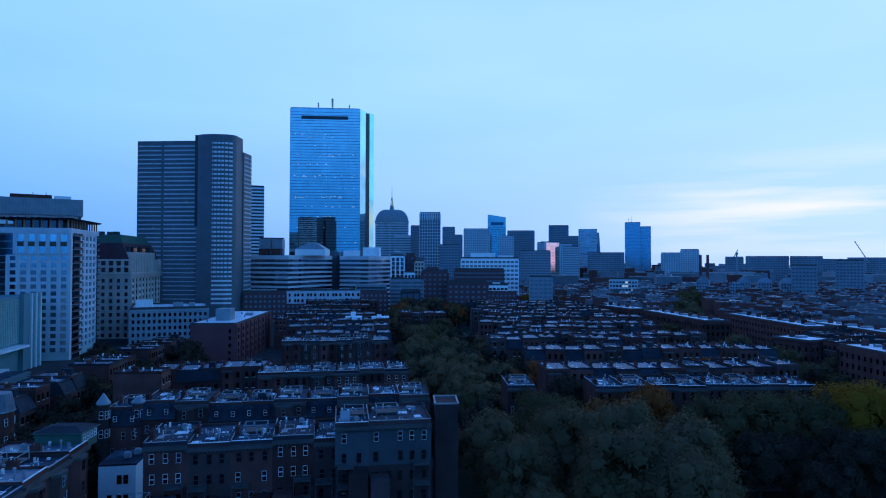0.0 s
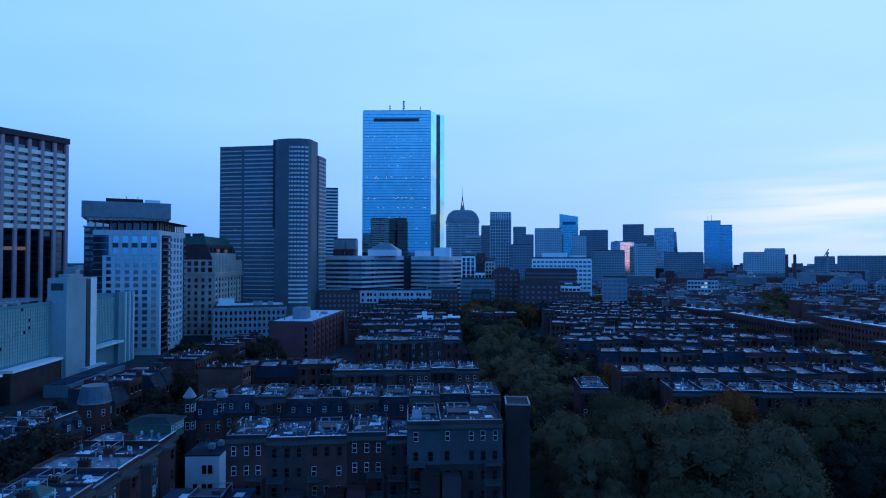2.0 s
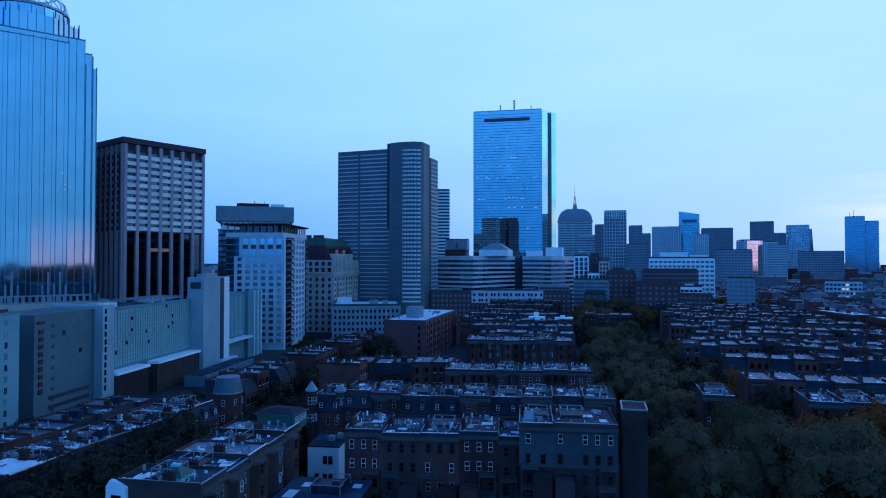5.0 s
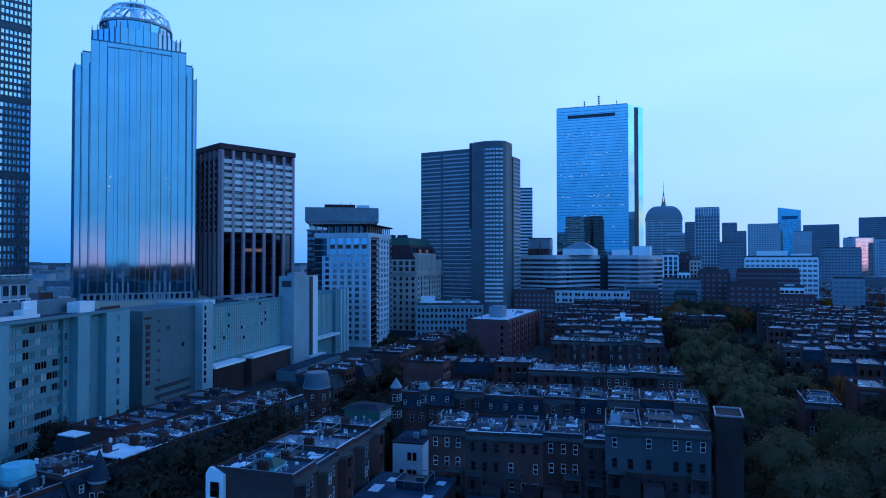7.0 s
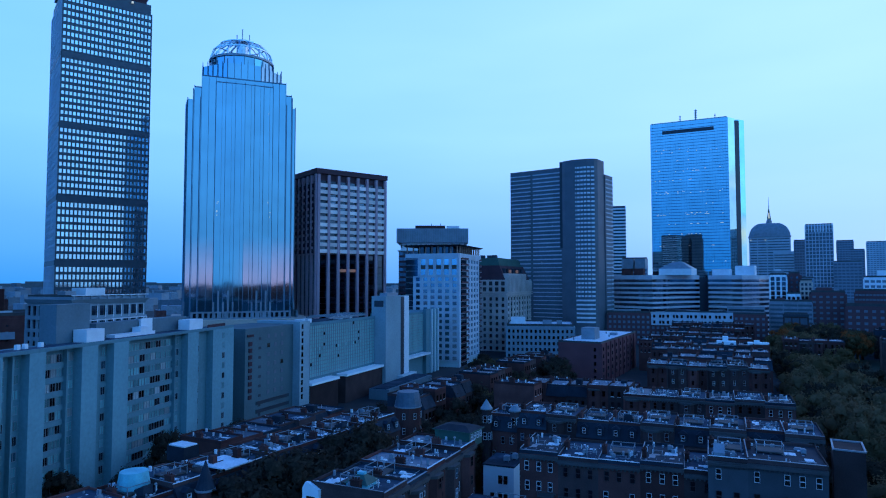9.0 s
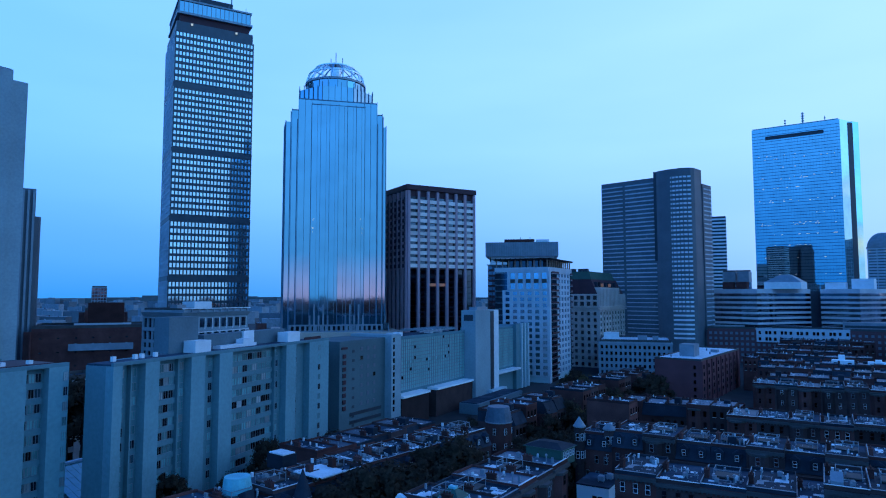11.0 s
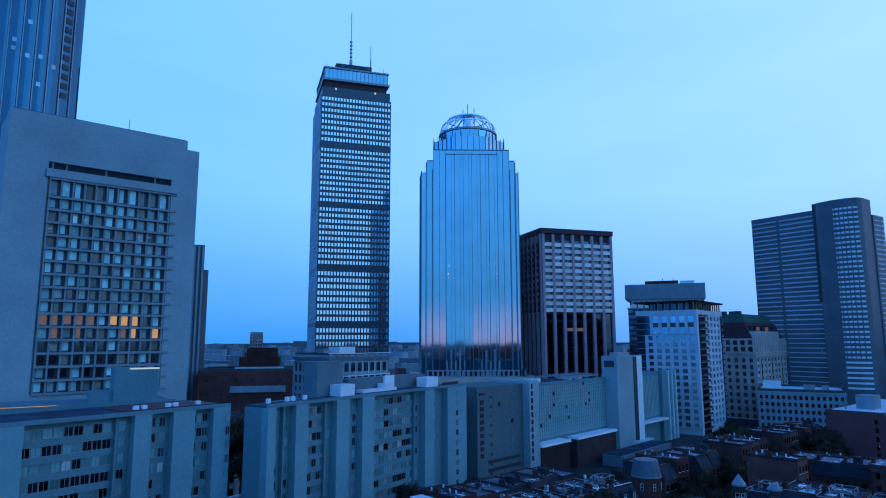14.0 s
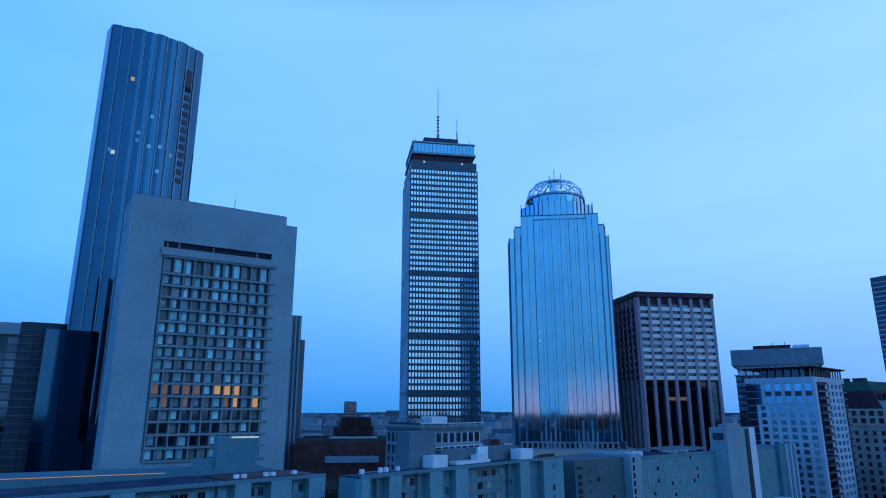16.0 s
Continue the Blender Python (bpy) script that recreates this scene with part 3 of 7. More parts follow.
def rhomboid_glass_tower():
    """A slender mirror-glass prism with a slot in its end wall."""
    t = thing("glass_tower", -197.8, 818.2, 4.9, "tall mirror-glass slab reflecting the blue dawn sky", "skyscraper", z=8.47, size=0.9648)
    w = 93.3
    pts = [(0, 0), (w, 0), (w + 7.6, 15), (w + 6.2, 16.5), (w + 10, 21.2), (w + 11.6, 20.6), (w + 17.5, 29), (10, 33)]
    bm = prism(nb(), pts, BASE, 241)
    # end faces get the tint with the dawn reflection put in
    bm.faces.ensure_lookup_table()
    for i in (1, 2, 4, 5):
        bm.faces[i].material_index = 1
    part("body", bm, (CURTAIN, DAWN_END_GLASS), t)
    m, n = wall_frame(pts[0], pts[1])
    bm = nb()
    for j in range(60):
        ob = None
        z = 8 + j * 3.86
        # spandrel strip of one storey
        v = [m @ Vector(p) for p in ((0, 0.06, z), (w, 0.06, z), (w, 0.06, z + 0.55), (0, 0.06, z + 0.55))]
        bm.faces.new([bm.verts.new(p) for p in v][::1])
    part("floor_line", bm, CURTAIN_DEEP, t, "dark floor lines", "stuff")
    bm = nb()
    for i in range(1, 30):
        u = w * i / 30
        bx(bm, u - 0.05, u + 0.05, -0.05, 0.0, 4, 241)
    part("mullion", bm, CURTAIN_DEEP, t, kind="stuff")
    part("mechanical_slot", bx(nb(), 15, 77, -0.25, 0.5, 226.5, 231), PANEL, t)
    part("end_slot", prism(nb(), [(w + 7.0, 13.6), (w + 11.9, 20.9), (w + 10.5, 22), (w + 5.2, 15)], BASE, 239), PANEL, t)
    part("roof_rim", bx(nb(), 1, w - 1, 0.4, 1.0, 241, 242.2), STEEL, t)
    for u, h, r in ((36, 252, 0.5), (55, 258, 0.7), (78, 250, 0.4)):
        bm = nb()
        prism(bm, ring(u, 12, r, r, 6), 241, h)
        for z in range(244, int(h), 3):
            prism(bm, ring(u, 12, r * 2.4, r * 2.4, 6), z, z + 1.0)
        part("antenna", bm, STEEL, t)
    rng = random.Random(8)
    bm = nb()
    for zrow in (205, 201, 190, 178, 176, 165, 150, 148, 133, 120, 122, 108, 95, 80, 60):
        for k in range(rng.randint(2, 11)):
            u = rng.uniform(4, w - 6)
            bx(bm, u, u + rng.uniform(0.6, 2.2), -0.2, -0.05, zrow + 0.7, zrow + 1.15)
    part("lit_room", bm, LIT_COOL, t, kind="stuff")
    return t


def striped_hotel():
    """A dark slab hotel with a taller rounded core and a lower wing running back."""
    t = thing("hotel_tower", -207.4, 430.3, -4, "dark slab hotel with fine floor bands and rounded core", "skyscraper", z=8.47, size=0.9648)
    part("body", bx(nb(), 0, 47, 0.4, 24, BASE, 120), DARKSTONE, t)
    core = [(45, 8), (45, -4), (49, -6.3), (57, -7.4), (65.5, -6), (70, -3.2), (71.3, 0), (71.3, 12), (45, 12)]
    part("core", prism(nb(), core, BASE, 123), DARKSTONE, t)
    part("wing", bx(nb(), 52, 72, 12, 27, BASE, 113.5), DARKSTONE, t)
    part("crown_rib", bx(nb(), 44, 46, -4.6, -3.4, 60, 123), PANEL, t)
    breaks = nb()
    for z in [6 + 3.05 * j for j in range(37)]:
        bar("floor_band", t, BLUEBAND, 1, 17.5, -0.25, 0.4, z, z + 0.75)
        bar("floor_band", t, BLUEBAND, 19.5, 43, 0.05, 0.4, z, z + (0.9 if z > 48 else 0.6))
        if z < 117:
            part("floor_band", prism(nb(), [(57.6, -7.6), (65.6, -6.2), (70.2, -3.3), (66, -2)], z + 0.5, z + 1.7), WHITE, t)
            for q in range(5 if z > 24 else 0):
                u = 58.3 + 2.35 * q
                v = -7.55 + (u - 57.6) * 0.175 if u < 65.6 else -6.15 + (u - 65.6) * 0.63
                bx(breaks, u, u + 0.5, v - 0.12, v + 0.8, z + 0.45, z + 1.75)
        if z < 110:
            bar("floor_band", t, BLUEBAND, 71.9, 72.25, 13.5, 21.5, z, z + 0.85)
            bar("floor_band", t, BLUEBAND, 71.9, 72.3, 22.5, 26.6, z, z + 1.1)
    part("band_break", breaks, DARKSTONE, t, kind="stuff")
    rng = random.Random(2)
    for k in range(5):
        u, z = rng.uniform(2, 42), 12 + 3.05 * rng.randint(2, 33)
        bar("lit_window", t, LIT_COOL, u, u + 0.5, 0.0, 0.38, z + 1.1, z + 1.5)
    return t


def rounded_tower():
    """A very tall, softly triangular glass tower whose skin is pleated into bowed upright strips."""
    t = thing("residential_tower", -318.4, -3.9, 96, "very tall deep blue glass tower with vertical pleats", "skyscraper", z=8.47, size=0.9648)
    base = [(1.0, 0.0), (8, -2.6), (16, -4.2), (24, -4.8), (32, -4.2), (40, -2.2), (46.5, 1.5), (46, 9), (40, 20), (30, 33), (22, 38), (14, 34), (4, 18), (0, 8)]
    part("body", prism(nb(), [(24 + (x - 24) * 0.97, 12 + (y - 12) * 0.95) for x, y in base], BASE, 222), CURTAIN_DEEP, t)

    def front(q):
        q = min(max(q, 0.0), 1.0) * 6
        i = min(int(q), 5)
        return tuple(base[i][k] + (base[i + 1][k] - base[i][k]) * (q - i) for k in (0, 1))
    for i in range(9):
        p0, p1 = front(i / 9), front((i + 1) / 9)
        m, n = wall_frame(p0, p1)
        bow = [m @ Vector((n * (0.03 + 0.94 * q), 0.1 + 1.5 * q * (1 - q), 0)) for q in (0, 0.2, 0.4, 0.6, 0.8, 1)]
        inner = [m @ Vector((n, -1.2, 0)), m @ Vector((0, -1.2, 0))]
        outline = [(v.x, v.y) for v in bow + inner]
        part("glass_strip", prism(nb(), outline, 30, 225.5 - 0.35 * (i % 2)), CURTAIN_DEEP, t)
        ob = bar("rib", t, STEEL, -0.22, 0.22, -0.2, 0.55, 30, 225)
        ob.matrix_basis = m @ ob.matrix_basis
        if i == 7:   # sky terraces let into the strip
            for j in range(13):
                z = 203 - 4.6 * j
                ob = bar("balcony", t, PANEL, 0.6, n * 0.7, 0.1, 0.75, z if j else 199, z + 2.6 if j else 211)
                ob.matrix_basis = m @ ob.matrix_basis
        for u, z, glass in {2: ((1.5, 196, LIT),), 3: ((1.6, 168, PANE), (1.4, 164, PANE)), 4: ((1.5, 178, PANE), (1.5, 162, PANE)), 5: ((1.2, 163, PANE), (1.2, 150, PANE)), 1: ((2.2, 156, LIT_COOL), (0.6, 157, PANE)), 6: ((1.4, 160, PANE),)}.get(i, ()):
            ob = bar("window_pane", t, glass, u, u + 1.7, 0.1, 0.55, z, z + 2.0)
            ob.matrix_basis = m @ ob.matrix_basis
    for i in range(6, 14):
        m, n = wall_frame(base[i], base[(i + 1) % 14])
        ob = bar("glass_strip", t, CURTAIN_DEEP, 0.2, n - 0.2, -1.0, 0.2, 30, 225)
        ob.matrix_basis = m @ ob.matrix_basis
    part("terrace", bx(nb(), -8, 12, -8, 14, BASE, 70), CURTAIN_DEEP, t)
    return t


SHADES = {}


def shade_mesh(glass, w, h):
    """A pane with what hangs behind it, one mesh for each size and look."""
    if (glass.name, w, h) not in SHADES:
        SHADES[glass.name, w, h] = mesh_of("pane", bx(nb(), 0, w, -0.06, 0, 0, h), glass)
    return SHADES[glass.name, w, h]


def concrete_office():
    """A broad concrete slab with a deep grid of windows framed by blank walls."""
    t = thing("concrete_office", -222.9, 7.7, 92, "broad pale concrete office slab with deep window grid", "office building", z=8.47, size=0.9648)
    w, d = 57, 24
    x0, x1, z0, z1 = 14.6, 52.2, 20.1, 90.5
    part("side_wall", bx(nb(), 3.2, x0, 0, d, BASE, 108), PRECAST, t)
    part("side_wall", bx(nb(), x1, w, 0, d, BASE, 108), PRECAST, t)
    part("head_wall", bx(nb(), x0, x1, 0, d, z1 + 2.2, 108), PRECAST, t)
    part("foot_wall", bx(nb(), x0, x1, 0, d, BASE, z0), PRECAST, t)
    part("back_wall", bx(nb(), x0, x1, 1.2, d, z0, z1 + 2.2), PANEL, t)
    part("end_pylon", bx(nb(), w, w + 4.6, 0.9, 16, BASE, 105), PRECAST, t)
    # slate-dark sheet that puts the shadow into the gap above the lintel
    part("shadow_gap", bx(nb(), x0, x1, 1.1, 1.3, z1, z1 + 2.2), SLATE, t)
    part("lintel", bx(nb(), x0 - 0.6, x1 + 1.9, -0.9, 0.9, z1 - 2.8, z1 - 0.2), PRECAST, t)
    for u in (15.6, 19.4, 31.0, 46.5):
        bar("slot_post", t, PRECAST_SHADED, u, u + 0.5, 0.4, 1.1, z1 - 0.2, z1 + 2.2)
    cols = 11
    lines = [z0 + 4.09 * j for j in range(16)] + [87.4]   # the top storey is taller
    u0, du = 15.45, 3.3
    # recess edge, its shade put into the darker precast colour
    part("reveal", bx(nb(), x0, u0 - 0.2, 0.6, 1.2, z0, z1 - 3), PRECAST_SHADED, t)
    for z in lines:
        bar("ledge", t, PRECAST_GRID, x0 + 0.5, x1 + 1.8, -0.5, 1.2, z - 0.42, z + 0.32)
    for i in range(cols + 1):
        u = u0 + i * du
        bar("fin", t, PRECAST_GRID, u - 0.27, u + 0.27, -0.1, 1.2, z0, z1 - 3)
    m, n = wall_frame((u0, 1.1), (u0 + cols * du, 1.1))
    rng = random.Random(12)
    lamp_lit = {(i, 5): LIT_DIM for i in (0, 1, 2, 3, 4)} | {(i, 5): LIT for i in (6, 7, 8)} | {(i, 4): LIT_DIM for i in (1, 3, 7)} | {(8, 4): LIT, (10, 4): LIT}
    shades = {}
    bm = nb()
    for j in range(16):
        low, high = lines[j] + 0.32, lines[j + 1] - 0.42
        for i in range(cols):
            a, b = i * du + 0.27, (i + 1) * du - 0.27
            cut = b - rng.choice((0.55, 0.7, 0.7, 0.9, 1.1))   # a dark strip painted in for the shaded reveal and side pane
            bx(bm, cut, b, 0.0, 0.1, low, high)
            bx(bm, a, cut, 0.02, 0.16, low, low + rng.choice((0.25, 0.3, 0.5)))
            if rng.random() < 0.3:
                bx(bm, a, a + 0.35, 0.0, 0.1, low, high)
            r = rng.random() + (0.22 if j > 8 else 0.0)
            glass = lamp_lit.get((i, j)) or ((PANE_DARK if r < 0.62 else TEAL_BLIND if r < 0.85 else TAN_BLIND) if j in (1, 2, 3) else
                                             (PANE_DARK if r < 0.14 else TAN_BLIND if r < 0.36 else BLIND if r < 0.52 else TEAL_BLIND))
            shades.setdefault(glass.name, (glass, []))[1].append((i, j))
            piece("window_pane", shade_mesh(glass, round(cut - a, 2), round(high - low, 2)), t, m @ Matrix.Translation((a, 0, low)))
    side = part("window_casement", bm, PANEL, t, "dark strips for shaded reveals and side panes", "stuff")
    side.matrix_basis = m
    for i, j in ((8, 12), (9, 12), (3, 13), (0, 12), (2, 13)):   # ceiling tubes seen through the glass
        ob = bar("ceiling_light", t, LIT_COOL, i * du + 0.6, i * du + 1.5, 0.06, 0.12, lines[j] + 2.1, lines[j] + 2.25)
        ob.matrix_basis = m @ ob.matrix_basis
    part("antenna", bx(nb(), 38, 38.2, 4, 4.2, 108, 113), STEEL, t)
    part("roof", bx(nb(), 3.7, w - 0.5, 0.5, d - 0.5, 108, 108.3), TAR, t)
    return t


prudential_kind(-373.4, 189.1)
glass_dome_tower(-283.3, 241.3, 53.4)
bronze_tower(-249.9, 268.2)
rhomboid_glass_tower()
striped_hotel()
rounded_tower()
concrete_office()
slab = thing("slab_tower", -305, 84, 77, "slim dark concrete slab behind the office", "tower")
part("body", bx(nb(), 0, 11, 0, 30, 0, 88), DARKSTONE, slab)
part("stair_shaft", prism(nb(), ring(12.2, 18, 2.4, 2.4, 12), 0, 78), DARKSTONE, slab)
for k in range(6):
    bar("rib", slab, STEEL, 0.4 + 1.9 * k, 1.2 + 1.9 * k, -0.6, 0, 0, 87.4)
for j in range(26):
    bar("slit_window", slab, PANE_DARK, -0.1, 0.0, 2, 4, 8 + 3 * j, 9.6 + 3 * j)


def block(name, x, y, yaw, w, d, z, label, cols, floor, pier, band, wall, glass, category="office building", depth=0.5, z0=0.0, lit=0.0, limit=0, roof=TAR, group="", sides=True, joined=None, lip=0.9):
    """A plain block building: walls of piers and floor bands round set-back panes, on its front and both flanks."""
    t = thing(name, x, y, yaw, label, category, group)
    part("body", bx(nb(), 0, w, 0, d, 0, z - 0.35), wall, t)
    rows = max(1, round((z - z0 - 1.5) / floor))
    across = max(1, round(cols * d / w))
    far = not limit if joined is None else joined
    for k, (a, b, c) in enumerate((((0, 0), (w, 0), cols), ((w, 0), (w, d), across), ((0, d), (0, 0), across))):
        if k == 0 or sides:
            grid_wall(t, a, b, z0, z - 1.5, c, rows, pier, band, depth, wall, wall, glass, LIT_COOL, lit, limit=limit if k == 0 else limit // 2, seed=k + int(x), joined=far or (k == 2))
    plain_roof(t, w, d, z, roof, lip)
    return t


def roof_box(parent, material, x0, x1, y0, y1, z0, z1, name="roof_unit"):
    return bar(name, parent, material, x0, x1, y0, y1, z0, z1)


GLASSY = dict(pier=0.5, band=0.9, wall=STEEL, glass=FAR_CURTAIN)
STONY = dict(pier=1.6, band=1.8, wall=LIGHT_PALED_WALL, glass=FAR_PANE)
DARK = dict(pier=0.8, band=1.6, wall=HAZED_DARK, glass=FAR_PANE_DARK)
DIM = dict(pier=1.0, band=1.8, wall=HAZED_DIM, glass=FAR_PANE_DARK)
# x, y, yaw, width, depth, height, columns, storey
GLASSY_TOWERS = [(197, 1285, -10, 38, 27, 83.2, 8, 4), (632, 2211, -17, 51, 36, 180.2, 10, 5), (685, 2217, -18, 37, 26, 166.2, 8, 5)]
STONY_TOWERS = [(49, 1499, -3, 60, 42, 120.2, 12, 4), (124, 1394, -6, 30, 21, 99.2, 8, 4), (232, 1279, -11, 25, 17, 79.2, 6, 4), (389, 1135, -20, 32, 22, 59.2, 8, 3.6),
                (437, 1171, -21, 31, 22, 66.2, 8, 3.6)]
DIM_BLOCKS = [(804, 1266, -34, 63, 44, 52.2, 12, 4), (336, 614, -29, 21, 15, 40.2, 7, 3.4), (420, 681, -32, 25, 18, 45.2, 8, 3.4)]
DARK_TOWERS = [(-48, 949, 2, 15, 11, 96.2, 5, 3.6), (-1, 1300, 0, 25, 18, 113.2, 6, 4), (18, 1250, -1, 20, 14, 95.2, 5, 4), (-4, 850, -1, 27, 19, 65.2, 7, 3.6),
               (161, 1592, -7, 67, 47, 120.2, 12, 4.5), (295, 1776, -10, 54, 38, 144.2, 10, 5), (324, 1669, -12, 30, 21, 110.2, 6, 5)]
DARK_BLOCKS = [(109, 893, -8, 41, 29, 58.2, 12, 3.6), (288, 1268, -14, 70, 49, 61.2, 14, 4), (608, 1371, -25, 35, 25, 54.2, 8, 4), (687, 1445, -27, 86, 60, 56.2, 16, 4),
               (670, 1229, -30, 54, 38, 54.2, 12, 4), (871, 1460, -32, 48, 34, 50.2, 10, 4)]
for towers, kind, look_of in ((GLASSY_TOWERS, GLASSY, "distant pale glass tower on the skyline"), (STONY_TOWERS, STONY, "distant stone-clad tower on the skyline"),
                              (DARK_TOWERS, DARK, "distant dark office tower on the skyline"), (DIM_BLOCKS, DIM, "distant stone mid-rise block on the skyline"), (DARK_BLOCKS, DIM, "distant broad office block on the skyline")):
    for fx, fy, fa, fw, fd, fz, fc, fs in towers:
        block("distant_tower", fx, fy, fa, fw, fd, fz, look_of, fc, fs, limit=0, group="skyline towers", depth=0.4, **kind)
slim = block("distant_tower", -33, 899, 1, 29, 20, 112.2, "slim dark tower wrapped in a pale window grid", 8, 4.4, 0.75, 0.85, BLUEBAND, FAR_PANE_DARK)
for i in range(10):
    bar("crown_fin", slim, WHITE, i * 3.1, i * 3.1 + 1.2, -0.6, -0.1, 103, 112.6)
offices = block("office_block", 16, 560, -4, 50, 33, 46.2, "white banded office block over brick rows", 14, 3.6, 0.9, 1.9, BRIGHT_WHITE, FAR_PANE)
roof_box(offices, BRIGHT_WHITE, 8, 30, 8, 24, 46.2, 51, "plant_room")
roof_box(offices, BRIGHT_WHITE, 32, 46, 6, 20, 46.2, 48.6, "plant_room")
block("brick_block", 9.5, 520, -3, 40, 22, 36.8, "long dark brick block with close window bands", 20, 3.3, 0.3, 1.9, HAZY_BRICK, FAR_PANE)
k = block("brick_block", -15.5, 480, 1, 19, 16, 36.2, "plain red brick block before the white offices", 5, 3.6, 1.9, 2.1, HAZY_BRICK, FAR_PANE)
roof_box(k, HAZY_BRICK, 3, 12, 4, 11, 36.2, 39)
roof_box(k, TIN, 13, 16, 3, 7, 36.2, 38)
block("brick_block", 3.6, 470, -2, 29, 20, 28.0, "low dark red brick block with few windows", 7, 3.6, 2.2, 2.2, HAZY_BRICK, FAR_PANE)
k = block("office_block", 35.8, 499, -5, 15, 12, 24.9, "small white block among brick rows", 5, 3.2, 0.7, 1.7, BRIGHT_WHITE, PANE_DARK, sides=False)
roof_box(k, WHITE, 3, 9, 3, 8, 24.9, 26.6)
k = block("brick_block", 32.6, 469, -5, 21, 14, 21.4, "low brick block with pale flat roof", 7, 3.4, 1.4, 1.9, HAZY_BRICK, FAR_PANE, roof=SILVER, lip=0.3)
block("office_block", 70, 515, -9, 18, 13, 31.0, "small blue-grey block among brick rows", 5, 3.4, 0.8, 1.8, STEEL, FAR_PANE)
block("office_block", -50, 598, 3, 33, 23, 46.0, "mid-rise stone block before the towers", 9, 3.6, 1.2, 1.6, STEEL, PANE)
k = block("parking_garage", -39.3, 476.4, 3, 24.5, 14, 30.1, "low pale grey parking garage with open decks", 3, 2.9, 0.4, 1.5, TIN, FAR_PANE_DARK, "garage")
roof_box(k, HAZY_BRICK, 4, 9, 4, 9, 30.1, 32)
k = block("low_hall", -29.6, 454, 3, 13, 10, 22.4, "low dark hall with deep flat eave", 3, 5.0, 0.6, 1.2, BROWNSTONE, FAR_PANE_DARK, "hall")
bar("eave", k, PANEL, -0.6, 13.6, -1.0, 10.4, 20.9, 22.6)
# the cluster of slim towers beside the mall
k = block("city_block", -40.6, 498.3, 4, 10.3, 12, 47.8, "slim white tower with a dark window strip", 3, 3.3, 1.1, 0.5, BRIGHT_WHITE, PANE_DARK)
roof_box(k, TIN, 1, 9, 2, 9, 47.8, 50.4)
roof_box(k, WHITE, 3, 7, 3, 7, 50.4, 51.4)
k = block("city_block", -29.3, 504.2, 3, 6.8, 10, 48.8, "slim red brick tower", 2, 3.3, 2.2, 1.9, HAZY_BRICK, PANE_DARK)
roof_box(k, TIN, 1, 5, 2, 7, 48.8, 50.6)
k = block("city_block", -22.1, 499.5, 2, 7, 10, 43.9, "pale stone tower with dark windows", 3, 3.0, 0.9, 1.2, LIMESTONE, PANE_DARK)
roof_box(k, TIN, 1, 5, 2, 7, 43.9, 45.4)
k = block("city_block", -29.8, 489.1, 3, 8, 9, 34.9, "low white block among slim towers", 3, 3.3, 1.0, 1.4, BRIGHT_WHITE, PANE_DARK)
# the long low block in three stretches
k = block("brick_block", -136, 435.3, 15, 28, 22, 22.0, "low dark brick block with tin roof edge", 9, 3.4, 1.4, 1.7, HAZY_BRICK, FAR_PANE)
roof_box(k, TIN, 4, 22, 1, 9, 22.0, 23.6)
low_block = block("brick_block", -108.8, 443, 10.5, 51.2, 26, 21.6, "long low brick block with pale grey upper storeys", 17, 3.4, 1.4, 1.7, HAZY_BRICK, FAR_PANE)
pale = part("upper_storey", bx(nb(), 0.2, 51, -1.0, 0.4, 13.6, 22.4), BLUEBAND, low_block, "pale grey panelled storeys")
panes(pale, wall_frame((0.2, -1.0), (51, -1.0))[0], [(1.4 + 2.9 * i + (0.9 if i % 3 == 1 else 0), 14.6 + 4.0 * j) for i in range(17) for j in range(2)], 1.4, 2.0, PANE_DARK, near=15, inset=0.05)
k = block("brick_block", -58.5, 452.2, 6, 19, 20, 22.1, "low brick block with a white rooftop storey", 6, 3.4, 1.6, 1.9, HAZY_BRICK, FAR_PANE)
roof_box(k, TIN, -4, 18.5, 6, 16, 22.1, 26.6, "rooftop_storey")
roof_box(k, PANEL, -3, 18, 5.8, 6, 23.4, 24.8, "window_band")
striped = thing("hotel_tower", -190, 593, 17, "white and dark striped tower behind the hotel", "hotel")
part("body", bx(nb(), 0, 22, 0, 20, 0, 114.2), PANEL, striped)
for j in range(33):
    bar("floor_band", striped, WHITE, -0.3, 22.3, -0.35, 20.2, 10 + 3.15 * j, 11.5 + 3.15 * j)
block("office_block", -155, 538, 15, 20, 14, 62.2, "grey block behind the dark hotel", 5, 3.4, 0.8, 1.4, STEEL, PANE)


